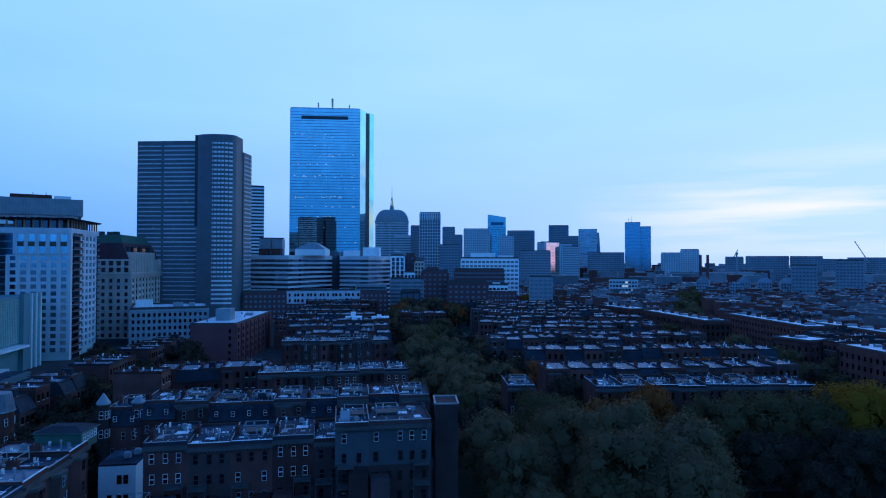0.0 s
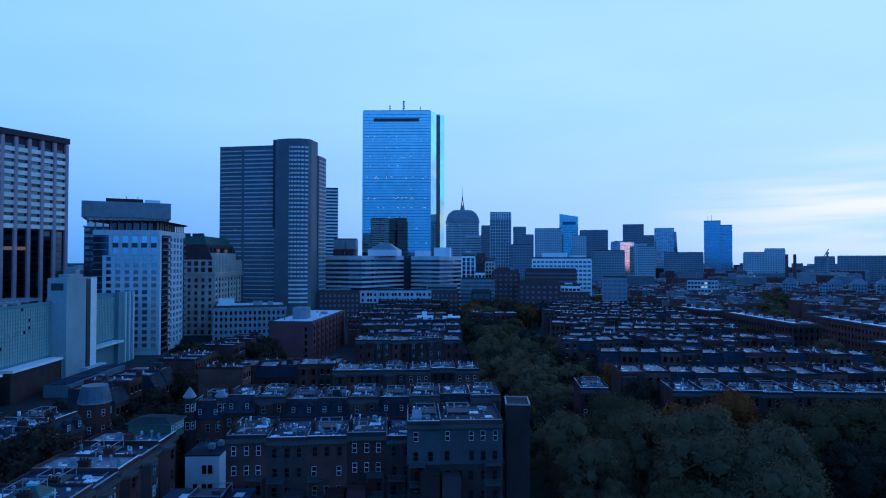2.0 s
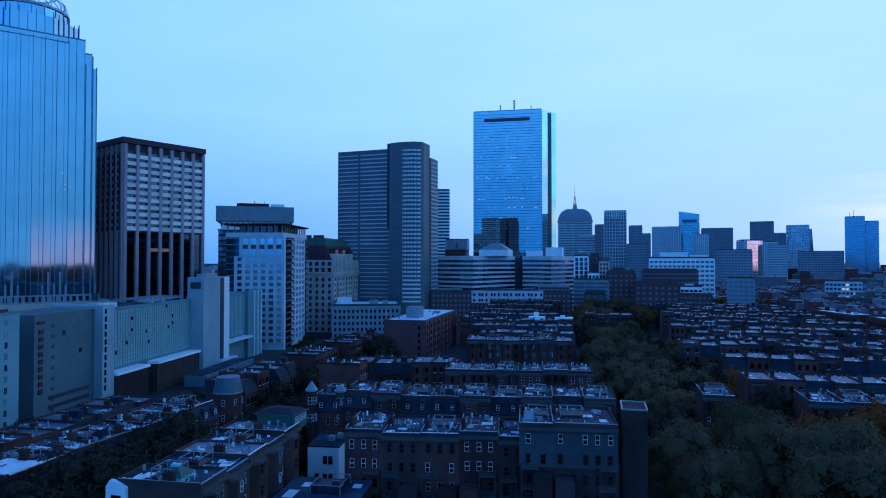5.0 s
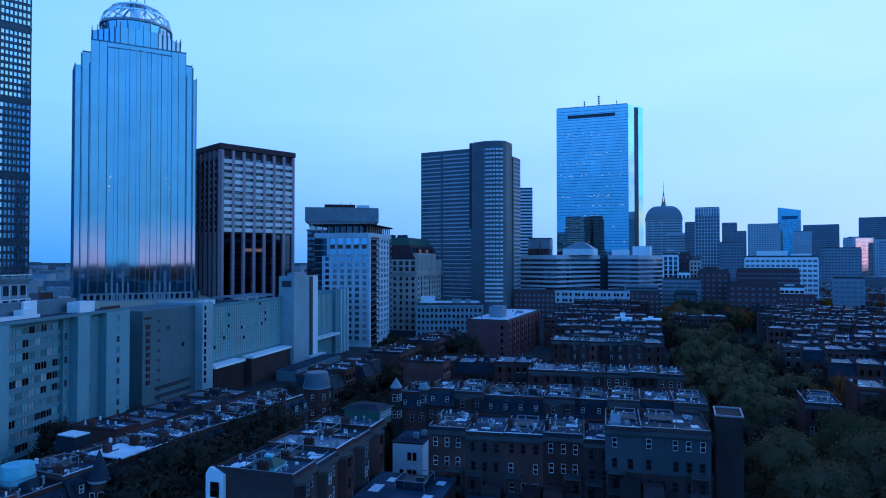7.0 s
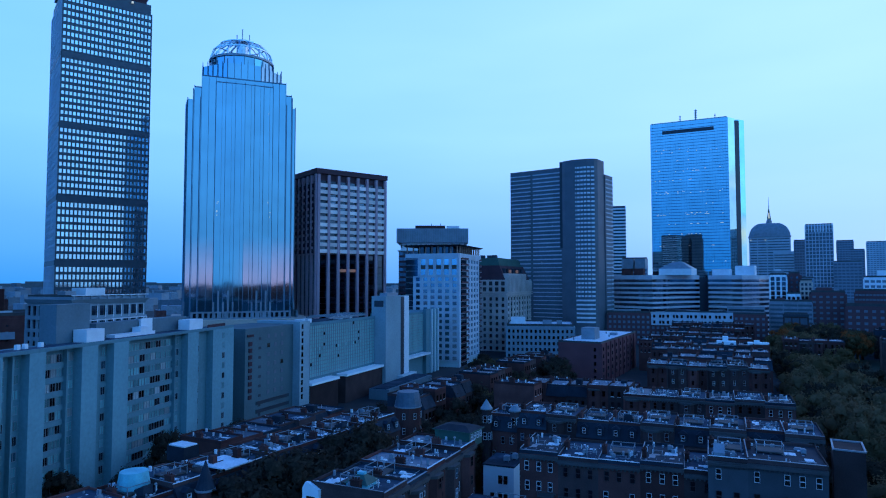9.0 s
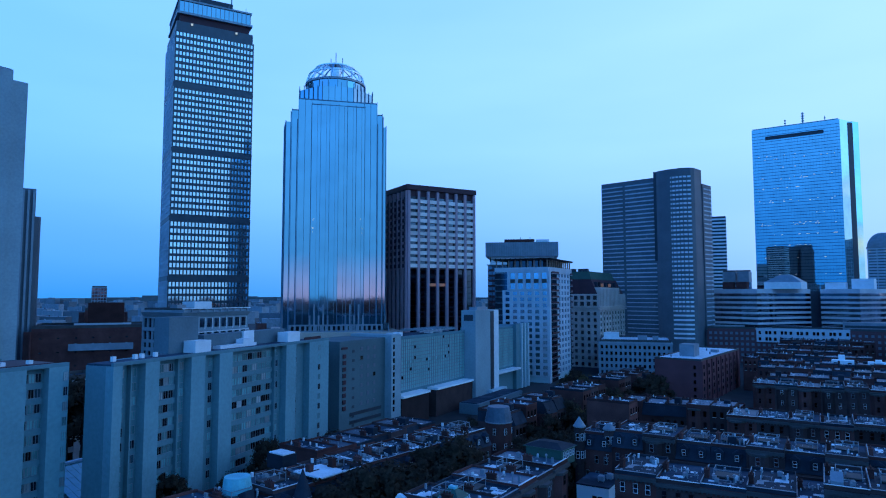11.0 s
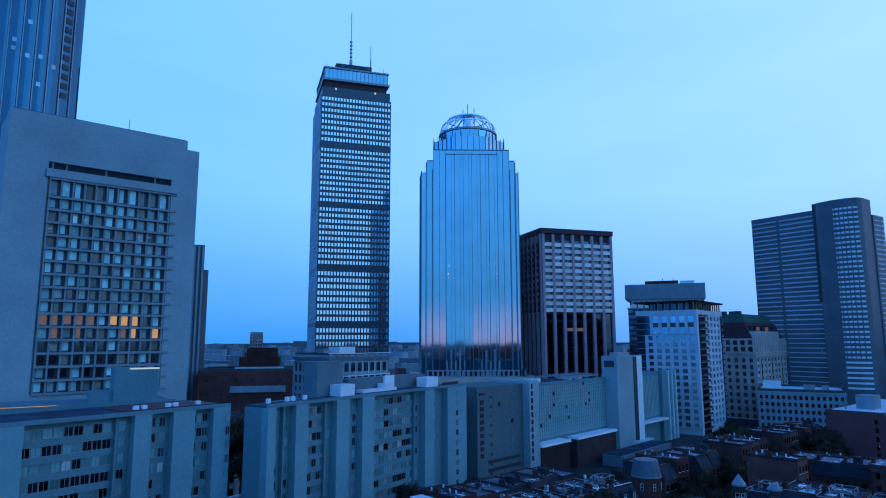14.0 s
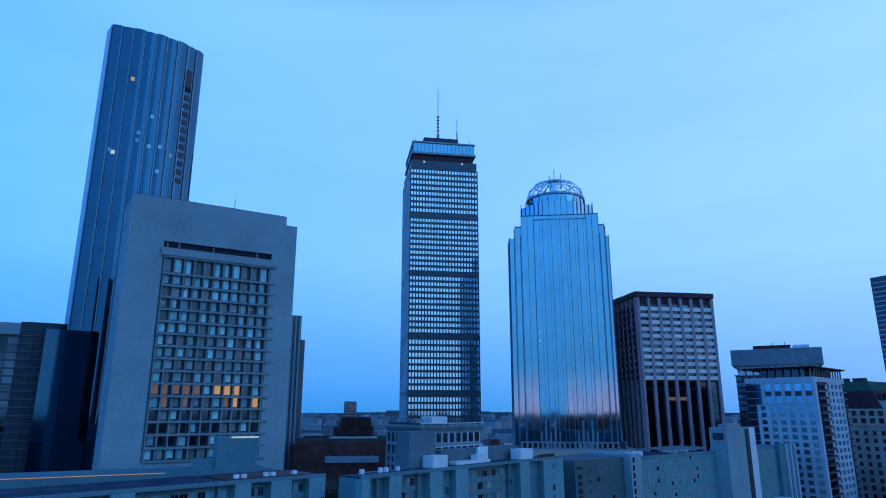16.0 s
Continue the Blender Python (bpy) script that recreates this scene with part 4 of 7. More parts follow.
# ---- the domed tower, the sloped and stepped ones of the skyline ----
def spired_tower():
    t = thing("domed_tower", -106, 994, 5, "grey banded stone tower with curved pale roof and spire", "skyscraper")
    w, d = 52, 36
    part("body", bx(nb(), 0, w, 0, d, 0, 105), LIGHT_PALED_WALL, t)
    part("wing", bx(nb(), 30, 60, -6, 0, 0, 84), LIGHT_PALED_WALL, t)
    for k in range(26):
        z = 6 + 3.8 * k
        bar("window_band", t, FAR_PANE_DARK, 1.5, w - 1.5, -0.15, 0.3, z, z + 1.5)
        if z < 80:
            bar("window_band", t, FAR_PANE_DARK, 31, 59, -6.15, -5.7, z, z + 1.5)
    for u in (0.3, 10, 22, 50.5):
        bar("corner_pier", t, LIGHT_PALED_WALL, u, u + 1.2, -0.5, 0.2, 0, 105)
    bm = nb()
    rings = []
    for k in range(8):   # a bell-shaped hipped roof
        q = k / 7
        r, z = 0.50 - 0.30 * q ** 1.7, 106 + 19 * (1 - (1 - q) ** 1.6)
        rings.append([bm.verts.new((w / 2 + a * w * r, d / 2 + b * d * r, z)) for a, b in ((-1, -1), (1, -1), (1, 1), (-1, 1))])
    for lo, hi in zip(rings, rings[1:]):
        for i in range(4):
            bm.faces.new((lo[i], lo[(i + 1) % 4], hi[(i + 1) % 4], hi[i]))
    bm.faces.new(rings[-1])
    dome = part("curved_roof", bm, TIN, t)
    part("ledge", bx(nb(), -0.8, w + 0.8, -0.8, d + 0.8, 104.4, 106), TIN, t)
    part("lantern", prism(nb(), ring(26, 18, 4.4, 4.4, 8), 124, 131, ring(26, 18, 2.8, 2.8, 8)), TIN, dome)
    part("lit_window", bx(nb(), 25.2, 26.8, 13.8, 14.2, 132, 140), LIT_COOL, dome)
    part("spire", prism(nb(), ring(26, 18, 2.6, 2.6, 8), 131, 146, ring(26, 18, 0.6, 0.6, 8)), COPPER, dome)
    part("mast", prism(nb(), ring(26, 18, 0.5, 0.5, 6), 146, 163, ring(26, 18, 0.15, 0.15, 6)), LIGHT_PALED_WALL, t)
    for u in (2, 20):
        part("floodlight", bx(nb(), u, u + 1.2, -0.9, -0.2, 100, 101.2), LIT_COOL, t)


spired_tower()
sloped = thing("glass_tower", 119, 1696, -5, "distant blue glass tower with sloped crown", "skyscraper", "skyline towers")
bm = nb()
prism(bm, [(0, 0), (48, 0), (48, 34), (0, 34)], 0, 158)
part("body", bm, CURTAIN, sloped)
bm = nb()
v = [bm.verts.new(p) for p in ((0, 0, 158), (48, 0, 158), (48, 34, 158), (0, 34, 158), (0, 0, 169), (48, 0, 161), (48, 34, 161), (0, 34, 169))]
for f in ((4, 5, 6, 7), (0, 1, 5, 4), (1, 2, 6, 5), (2, 3, 7, 6), (3, 0, 4, 7)):
    bm.faces.new([v[i] for i in f])
part("crown", bm, CURTAIN, sloped)
part("crown_window", bx(nb(), 8, 42, -0.6, 0, 140, 148), CURTAIN_DEEP, sloped)
grid_wall(sloped, (0, 0), (48, 0), 0, 138, 10, 30, 0.5, 1.0, 0.5, CURTAIN_DEEP, CURTAIN_DEEP, CURTAIN, limit=0, joined=True)
stepped = thing("office_tower", 396, 1858, -13, "distant grey tower with chamfered stepped shoulder", "skyscraper", "skyline towers")
part("body", prism(nb(), [(0, 0), (52, 0), (52, 46), (0, 46)], 0, 139), STEEL, stepped)
part("shoulder", prism(nb(), [(50, 1), (74, 1), (74, 45), (50, 45)], 0, 96, [(50, 1), (56, 1), (56, 45), (50, 45)]), STEEL, stepped)
part("shoulder_top", prism(nb(), [(50, 1), (66, 1), (66, 45), (50, 45)], 0, 128, [(50, 1), (58, 1), (58, 45), (50, 45)]), STEEL, stepped)
grid_wall(stepped, (0, 0), (52, 0), 20, 138, 9, 28, 1.2, 1.8, 0.6, LIGHT_PALED_WALL, LIGHT_PALED_WALL, PANE, limit=0, joined=True)
for x, y, h in ((648, 2222, 196), (660, 2225, 200)):
    m = thing("roof_mast", x, y, 0, "slim steel mast on a distant tower", "mast", z=180.2)
    part("mast", prism(nb(), ring(0, 0, 0.6, 0.6, 6), 0, h - 180), STEEL, m)
for x, y in ((410, 1021), (420, 1017)):
    c = thing("chimney", x, y, -22, "dark brick smokestack on the skyline", "chimney")
    part("flue", prism(nb(), ring(2.5, 2.5, 2.6, 2.6, 10), 0, 55, ring(2.5, 2.5, 2.1, 2.1, 10)), HAZY_BRICK, c)


def crane(x, y, yaw, h, reach):
    t = thing("tower_crane", x, y, yaw, "slim construction crane on the skyline", "crane")
    bm = nb()
    for a, b in ((-0.8, -0.8), (0.8, -0.8), (0.8, 0.8), (-0.8, 0.8)):
        bx(bm, a - 0.3, a + 0.3, b - 0.3, b + 0.3, 0, h)
    for z in range(2, int(h), 3):
        bx(bm, -1, 1, -1, 1, z, z + 0.3)
    part("mast", bm, STEEL, t)
    bm = nb()
    bx(bm, -10, reach, -0.6, 0.6, 0, 1.3)
    ob = part("jib", bm, STEEL, t)
    ob.matrix_basis = Matrix.Translation((0, 0, h)) @ pose(0, 0, 0, 0, -58, 0)
    part("cab", bx(nb(), -2, 2, -1.6, 1.6, h - 4, h), STEEL, t)


rose = thing("distant_tower", 186.5, 1151, 25.5, "distant tower whose glass front glows rose with dawn", "skyscraper", "skyline towers")
part("body", bx(nb(), 0, 29, 0.3, 26, 0, 79), LIGHT_PALED_WALL, rose)
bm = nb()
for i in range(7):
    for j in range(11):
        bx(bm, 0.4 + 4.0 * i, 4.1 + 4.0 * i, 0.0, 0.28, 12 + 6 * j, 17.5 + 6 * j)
# the dawn's rose is partly in the tint of these panes
part("window_panes", bm, ROSE_GLASS, rose, "mirror glass tinted warm for the dawn reflection", "stuff")
block("distant_tower", 172, 1160, -9, 16, 20, 78, "distant grey tower beside the rose-lit one", 5, 4, 1.2, 1.6, LIGHT_PALED_WALL, FAR_PANE, group="skyline towers")
block("distant_tower", 217, 1153, -9, 29, 24, 70, "distant pale banded tower beside the rose-lit one", 9, 4, 0.5, 1.6, LIGHT_PALED_WALL, FAR_PANE, group="skyline towers")
crane(806, 1215, 118, 52, 38)
crane(572, 1240, 10, 62, 6)


MALL_BAND = mat("grey_rose_band", (0.56, 0.54, 0.57), 0.7, vary=0.15, scale=0.1, grain=1)


def mall(name, pts, z, label):
    """A block wrapped in horizontal bands, over a plan given in world metres."""
    x0, y0 = pts[0]
    t = thing(name, x0, y0, 0, label, "shopping mall")
    q = [(x - x0, y - y0) for x, y in pts]
    cx, cy = sum(p[0] for p in q) / len(q), sum(p[1] for p in q) / len(q)
    part("core", prism(nb(), [(cx + (a - cx) * 0.985, cy + (b - cy) * 0.985) for a, b in q], 0, z - 0.5), PANE, t)
    k, zz = 0, 3.0
    while zz < z - 2:
        part("wall_band", prism(nb(), q, zz, zz + 1.5), MALL_BAND, t)
        zz += 3.45
    part("parapet", prism(nb(), q, z - 1.6, z), MALL_BAND, t)
    return t


a = mall("banded_mall", [(-143, 469), (-111, 458), (-88, 505), (-112, 530)], 47.4, "dark banded mall block with bright corner face")
part("penthouse", prism(nb(), [(34, 0), (55, 6), (55, 26), (34, 22)], 47.4, 52), WHITE, a)
part("penthouse_gable", prism(nb(), [(34, 0), (55, 6), (55, 26), (34, 22)], 52, 57, [(42, 8), (48, 10), (48, 16), (42, 14)]), TIN, a)
for u in (5, 14):
    part("louvre_unit", bx(nb(), u, u + 7, 8, 14, 47.4, 52.5), BRICK, a)
    part("cooling_tower", bx(nb(), u, u + 7.5, 12, 20, 52.5, 60), TIN, a)
b = mall("banded_mall", [(-82, 505), (-58, 496), (-43, 540), (-66, 556)], 47.4, "dark banded mall block beside its twin")
part("penthouse", bx(nb(), 2, 14, 6, 18, 47.4, 52), WHITE, b)
part("penthouse", bx(nb(), 17, 30, 12, 26, 47.4, 54.5), WHITE, b)
c = thing("link_block", -90, 512, 20, "dark recessed link between the mall blocks", "shopping mall")
part("body", bx(nb(), 0, 14, 0, 20, 0, 46), PANEL, c)



def gabled_block(x, y, z):
    """A white housing block with a pitched roof, its gable to the street."""
    t = thing("white_house", x, y, -25, "white gabled housing block with pale pitched roof", "house", "white gabled blocks")
    w, d = 13.5, 11
    part("wall", bx(nb(), 0, w, 0, d, 0, z), STEEL, t)
    bm = nb()
    v = [bm.verts.new(p) for p in ((-0.4, -0.4, z), (w + 0.4, -0.4, z), (w + 0.4, d + 0.4, z), (-0.4, d + 0.4, z), (4, d / 2, z + 5), (w - 4, d / 2, z + 5))]
    for f in ((0, 1, 5, 4), (1, 2, 5), (2, 3, 4, 5), (3, 0, 4), (3, 2, 1, 0)):
        bm.faces.new([v[i] for i in f])
    part("roof", bm, ROOF_PALE, t)
    panes(t, wall_frame((0, 0), (w, 0))[0], [(1.2 + 2.5 * i, 3 + 3.2 * j) for i in range(5) for j in range(6)], 1.2, 1.6, PANE_DARK, limit=0, inset=0.05)


for x, y, z in ((277, 697, 22), (314, 681, 22), (332, 672, 22), (351, 663, 22), (300, 668, 17)):
    gabled_block(x, y, z)
k = block("low_hall", 177, 678, -15, 29, 16, 25, "low pale hall with bright lit windows", 9, 4.0, 0.8, 2.0, LIGHT_PALED_WALL, PANE, lit=0.16)


# ---- the near mid-rise buildings ----
GREY_STONE = mat("grey_dressed_stone", (0.235, 0.300, 0.335), 0.8, vary=0.18, scale=0.2, grain=2)
TOWER_PANE = glazing("blue_window_glass", (0.52, 0.64, 0.72), 0.10, 0.02, vary=0.4)
TOWER_WHITE = mat("pale_tower_stone", (0.50, 0.53, 0.58), 0.7, vary=0.15, scale=0.2, grain=2)
TAN_POST = mat("tan_timber_post", (0.30, 0.17, 0.13), 0.7, vary=0.2)


def white_tower():
    t = thing("apartment_tower", -190.1, 270.4, 13, "pale apartment tower with glass corner and open loggia under flat roof", "apartment building")
    w, d, z = 28.3, 40.7, 57.3
    part("body", bx(nb(), 0.3, w - 0.3, 0.3, d - 0.3, 0, z - 0.3), PALE, t)
    # punched white front, its upper storeys in pairs, with a dark glass corner wrapped round the end
    corner = part("glass_corner", bx(nb(), -0.1, 7.4, -0.15, 12, 0, z - 2.4), CURTAIN_DEEP, t, "dark blue glass corner")
    for j in range(18):
        bar("floor_line", corner, STEEL, -0.2, 7.4, -0.25, 0.0, 2.5 + 3.05 * j, 2.75 + 3.05 * j)
    grid_wall(t, (4.8, 0), (w, 0), 3.0, 45.7, 6, 14, 1.55, 1.2, 0.5, TOWER_WHITE, TOWER_WHITE, TOWER_PANE, LIT, 0.01, limit=90, seed=3)
    grid_wall(t, (7.4, 0), (w, 0), 45.9, 55.0, 5, 1, 1.5, 1.0, 0.5, TOWER_WHITE, TOWER_WHITE, TOWER_PANE, limit=90, seed=4)
    m, n = wall_frame((7.4, 0), (w, 0))
    for i in range(5):
        ob = bar("spandrel", t, CORNICE, i * n / 5 + 0.75, (i + 1) * n / 5 - 0.75, 0.0, 0.2, 49.3, 51.4)
        ob.matrix_basis = m @ ob.matrix_basis
    part("band", bx(nb(), -0.2, w + 0.2, -0.6, 0.3, 55.0, z), TOWER_WHITE, t)
    # flank: a glazed strip with balconies, the punched wall, and balconies at the far end
    m, n = wall_frame((w, 0), (w, d))
    for a, b in ((3.0, 14.8), (36.6, 40.4)):
        strip = part("glazed_strip", bx(nb(), w - 0.4, w + 0.12, a, b, 0, 55), PANE_DARK, t)
        for j in range(18):
            ob = bar("balcony", strip, STEEL, a, b, 0.12, 1.1, 2.2 + 3.05 * j, 2.45 + 3.05 * j)
            ob.matrix_basis = m @ ob.matrix_basis
            ob = bar("balcony_rail", strip, BRONZE, a, b, 1.02, 1.1, 2.45 + 3.05 * j, 3.4 + 3.05 * j)
            ob.matrix_basis = m @ ob.matrix_basis
    part("corner_pier", bx(nb(), w - 0.3, w + 0.45, 0, 3.0, 0, 55), TOWER_WHITE, t)
    grid_wall(t, (w, 14.8), (w, 36.6), 3.0, 55.0, 4, 17, 2.2, 1.25, 0.45, TOWER_WHITE, TOWER_WHITE, TOWER_PANE, limit=70, seed=7)
    part("flank_band", bx(nb(), w - 0.3, w + 0.6, 0.3, d, 55.0, z), TOWER_WHITE, t)
    grid_wall(t, (0, d), (0, 12), 0, 55, 9, 17, 0.5, 1.0, 0.4, STEEL, STEEL, PANE_DARK, limit=0, seed=8, joined=True)
    # open loggia under the flat, thin roof
    part("loggia_core", bx(nb(), 5, w - 4, 4, d - 4, z, z + 3.7), PANE_DARK, t)
    for i in range(9):
        bar("loggia_post", t, TAN_POST, 0.2 + i * 3.4, 0.75 + i * 3.4, 0.1, 0.65, z, z + 3.7)
    for i in range(1, 12):
        bar("loggia_post", t, TAN_POST, w - 0.65, w - 0.1, i * 3.6, i * 3.6 + 0.55, z, z + 3.7)
    part("flat_roof", prism(nb(), [(-0.6, -0.6), (w + 0.6, -0.6), (w + 0.6, d + 0.6), (-0.6, d + 0.6)], z + 3.7, z + 4.4, [(-2.2, -1.6), (w + 1.6, -1.6), (w + 1.6, d + 1.6), (-2.2, d + 1.6)]), SLATE, t)


def glass_back_block():
    t = thing("office_block", -234, 325, 32, "dark glass block under a pale louvred plant storey", "office building")
    w, d = 42, 29
    part("body", bx(nb(), 0, w, 0, d, 0, 62), BRONZE, t)
    grid_wall(t, (0, 0), (w, 0), 0, 62, 16, 19, 0.25, 1.3, 0.3, PANEL, BRONZE, PANE_DARK, joined=True, limit=0)
    part("gallery", bx(nb(), 1, w - 1, 1, d - 1, 62, 67.3), WHITE, t)
    part("gallery_floor", bx(nb(), -0.8, w + 0.8, -0.8, d + 0.8, 62, 62.5), PALE, t)
    for i in range(13):
        bar("gallery_post", t, PANEL, 1 + i * 3.1, 2.0 + i * 3.1, 0.6, 1.0, 64.3, 66.2)
    part("louvre_storey", bx(nb(), -1.5, w + 1.5, -1.5, d + 1.5, 67.3, 76.2), TIN, t)
    for i in range(30):
        bar("louvre", t, STEEL, -1 + i * 1.45, -0.6 + i * 1.45, -1.9, -1.5, 67.6, 75.9)
    part("penthouse", bx(nb(), 10, 29, 5, 20, 76.2, 78.6), BRICK, t)
    roof_box(t, WHITE, 30, 38, 6, 16, 76.2, 78.4)
    for u in (20, 26):
        roof_box(t, STEEL, u, u + 0.4, 10, 10.4, 78.6, 80.4, "antenna")


def deco_block():
    t = thing("stone_block", -197.8, 351.2, 8, "cream stone block with fluted attic, dark mansard and copper plant storey", "office building")
    w, d = 24, 55
    part("body", bx(nb(), 0, w, 0, d, 0, 44), DECO_STONE, t)
    part("raised_front", bx(nb(), w - 7, w + 0.5, 1.5, 42, 36, 48), DECO_STONE, t)
    grid_wall(t, (0, 0), (w, 0), 0, 34, 6, 9, 2.2, 1.7, 0.6, DECO_STONE, DECO_STONE, PANE_DARK, LIT, 0.02, limit=24, seed=2)
    grid_wall(t, (0, 0), (w, 0), 36.2, 43.6, 6, 2, 1.6, 1.2, 0.6, DECO_STONE, DECO_STONE, PANE_DARK, limit=0, seed=2, joined=True)
    m, n = wall_frame((w, 0), (w, d))
    for k in range(9):   # tall bays between broad piers
        a = 2.2 + 5.9 * k
        tall = k % 3 == 1
        bay = part("tall_bay", bx(nb(), 0, 2.2 if tall else 3.4, -0.05, 0.12, 3, 31 if tall else 33), PANE_DARK if tall else DECO_STONE, t)
        bay.matrix_basis = m @ Matrix.Translation((a, 0, 0))
        panes(t, m, [(a + 0.3 + 1.6 * q, 4 + 3.4 * j) for q in range(2) for j in range(9)], 1.1, 1.9, PANE_DARK, limit=6, inset=0.2)
        ob = bar("pier", t, DECO_STONE, a - 1.6, a - 0.3, 0, 0.55, 0, 34)
        ob.matrix_basis = m @ ob.matrix_basis
    for k in range(19):   # fluted attic
        ob = bar("flute", t, DECO_STONE, 2 + 2.8 * k, 3.1 + 2.8 * k, 0.4, 1.1, 36.6, 47.4 if k < 14 else 43.4)
        ob.matrix_basis = m @ ob.matrix_basis
        ob = bar("attic_window", t, PANE_DARK, 3.1 + 2.8 * k, 4.8 + 2.8 * k, 0.3, 0.56, 37.2, 42.8)
        ob.matrix_basis = m @ ob.matrix_basis
    for z in (34.2, 35.6):
        part("cornice", bx(nb(), -0.8, w + 1.2, -0.8, d + 0.8, z, z + 0.7), DECO_STONE, t)
    part("mansard", prism(nb(), [(0.3, 0.3), (w - 1, 0.3), (w - 1, d), (0.3, d)], 44, 53, [(1.6, 1.6), (w - 5, 1.6), (w - 5, d - 2), (1.6, d - 2)]), BRONZE, t)
    for a in (12, 27):
        ob = bar("dormer_window", t, LIT_DIM, a, a + 1.6, -2.3, -1.0, 48.4, 50.4)
        ob.matrix_basis = m @ ob.matrix_basis
    for k in range(7):
        ob = bar("dormer", t, SLATE, 4 + 6 * k, 6.6 + 6 * k, -4.0, -2.2, 48.2, 51.2)
        ob.matrix_basis = m @ ob.matrix_basis
    part("plant_storey", prism(nb(), [(2, 2), (w - 5, 2), (w - 5, d - 6), (2, d - 6)], 53, 57.8, [(3, 3), (w - 6.5, 3), (w - 6.5, d - 8), (3, d - 8)]), COPPER, t)
    for u, v in ((5, 5), (9, 7), (13, 5), (8, 20)):
        roof_box(t, PANEL, u, u + 2.6, v, v + 3, 57.8, 59.6)


def long_cream():
    t = block("stone_block", -159.2, 325, 23, 37, 36, 18.4, "low cream stone block with bright flat roof", 15, 3.5, 1.3, 1.6, GREY_STONE, PANE_DARK, roof=SILVER, limit=30, joined=True)
    part("cornice", bx(nb(), -0.8, 37.8, -0.8, 36.8, 16.9, 17.7), GREY_STONE, t)
    roof_box(t, WHITE, 2, 10, 6, 14, 18.4, 22.5, "plant_room")
    roof_box(t, TIN, 20, 25, 8, 12, 18.4, 21)
    roof_box(t, TIN, 28, 31, 14, 17, 18.4, 20.5)


def brick_box():
    t = thing("brick_block", -103, 260, 3, "plain dark red brick block with bright flat roof", "apartment building")
    w, d, z = 18.5, 66, 17.5
    part("wall", bx(nb(), 0, w, 0, d, 0, z - 0.4), RED_BRICK, t)
    m, n = wall_frame((w, 0), (w, d))
    panes(t, m, [(3 + 7.5 * i, 2.2 + 2.9 * j) for i in range(8) for j in range(5)], 1.6, 1.6, PANE, near=10, inset=0.05)
    for i in range(9):
        ob = bar("pilaster", t, RED_BRICK, 7.5 * i, 7.5 * i + 0.9, 0, 0.5, 0, z - 0.5)
        ob.matrix_basis = m @ ob.matrix_basis
    m, n = wall_frame((0, 0), (w, 0))
    panes(t, m, [(15.5, 2.2 + 2.9 * j) for j in range(5)], 0.9, 1.5, PANE_DARK, near=10, inset=0.05)
    plain_roof(t, w, d, z, SILVER, 0.4)
    part("stair_head", bx(nb(), 6, 12, 14, 22, z, z + 5), TIN, t)
    roof_box(t, STEEL, 5, 8, 30, 34, z, z + 1.6)
    roof_box(t, STEEL, 12, 15, 40, 43, z, z + 1.2)
    for u, v in ((4, 8), (9, 26), (14, 30), (8, 48)):
        roof_box(t, STEEL, u, u + 0.5, v, v + 0.5, z, z + 1.1, "vent")


LINE_ROSE = mat("dull_rose_band", (0.20, 0.115, 0.110), 0.6, vary=0.15)


def far_hotel():
    t = thing("hotel_block", -330, -57, 92, "dark blue hotel slab with thin pale floor lines", "hotel")
    part("body", bx(nb(), 0, 36, 0, 30, 0, 80), PANEL, t)
    part("end_bay", prism(nb(), [(36, -1), (41, -2.6), (51, -2.6), (57, -0.5), (57, 24), (36, 24)], 0, 80.5), PANEL, t)
    grid_wall(t, (0, 0), (36, 0), 4, 74, 9, 21, 0.35, 0.7, 0.4, FRAME_BLUE, FRAME_BLUE, PANE_DARK, limit=0, joined=True)
    for j in range(22):
        part("floor_line", prism(nb(), [(36, -1.3), (41, -2.9), (51, -2.9), (57.3, -0.8), (57.3, 6), (36, 6)], 4 + 3.35 * j, 4.45 + 3.35 * j), LINE_ROSE, t)
    part("roof_storey", bx(nb(), -0.5, 36, -0.5, 30, 75, 80), STEEL, t)




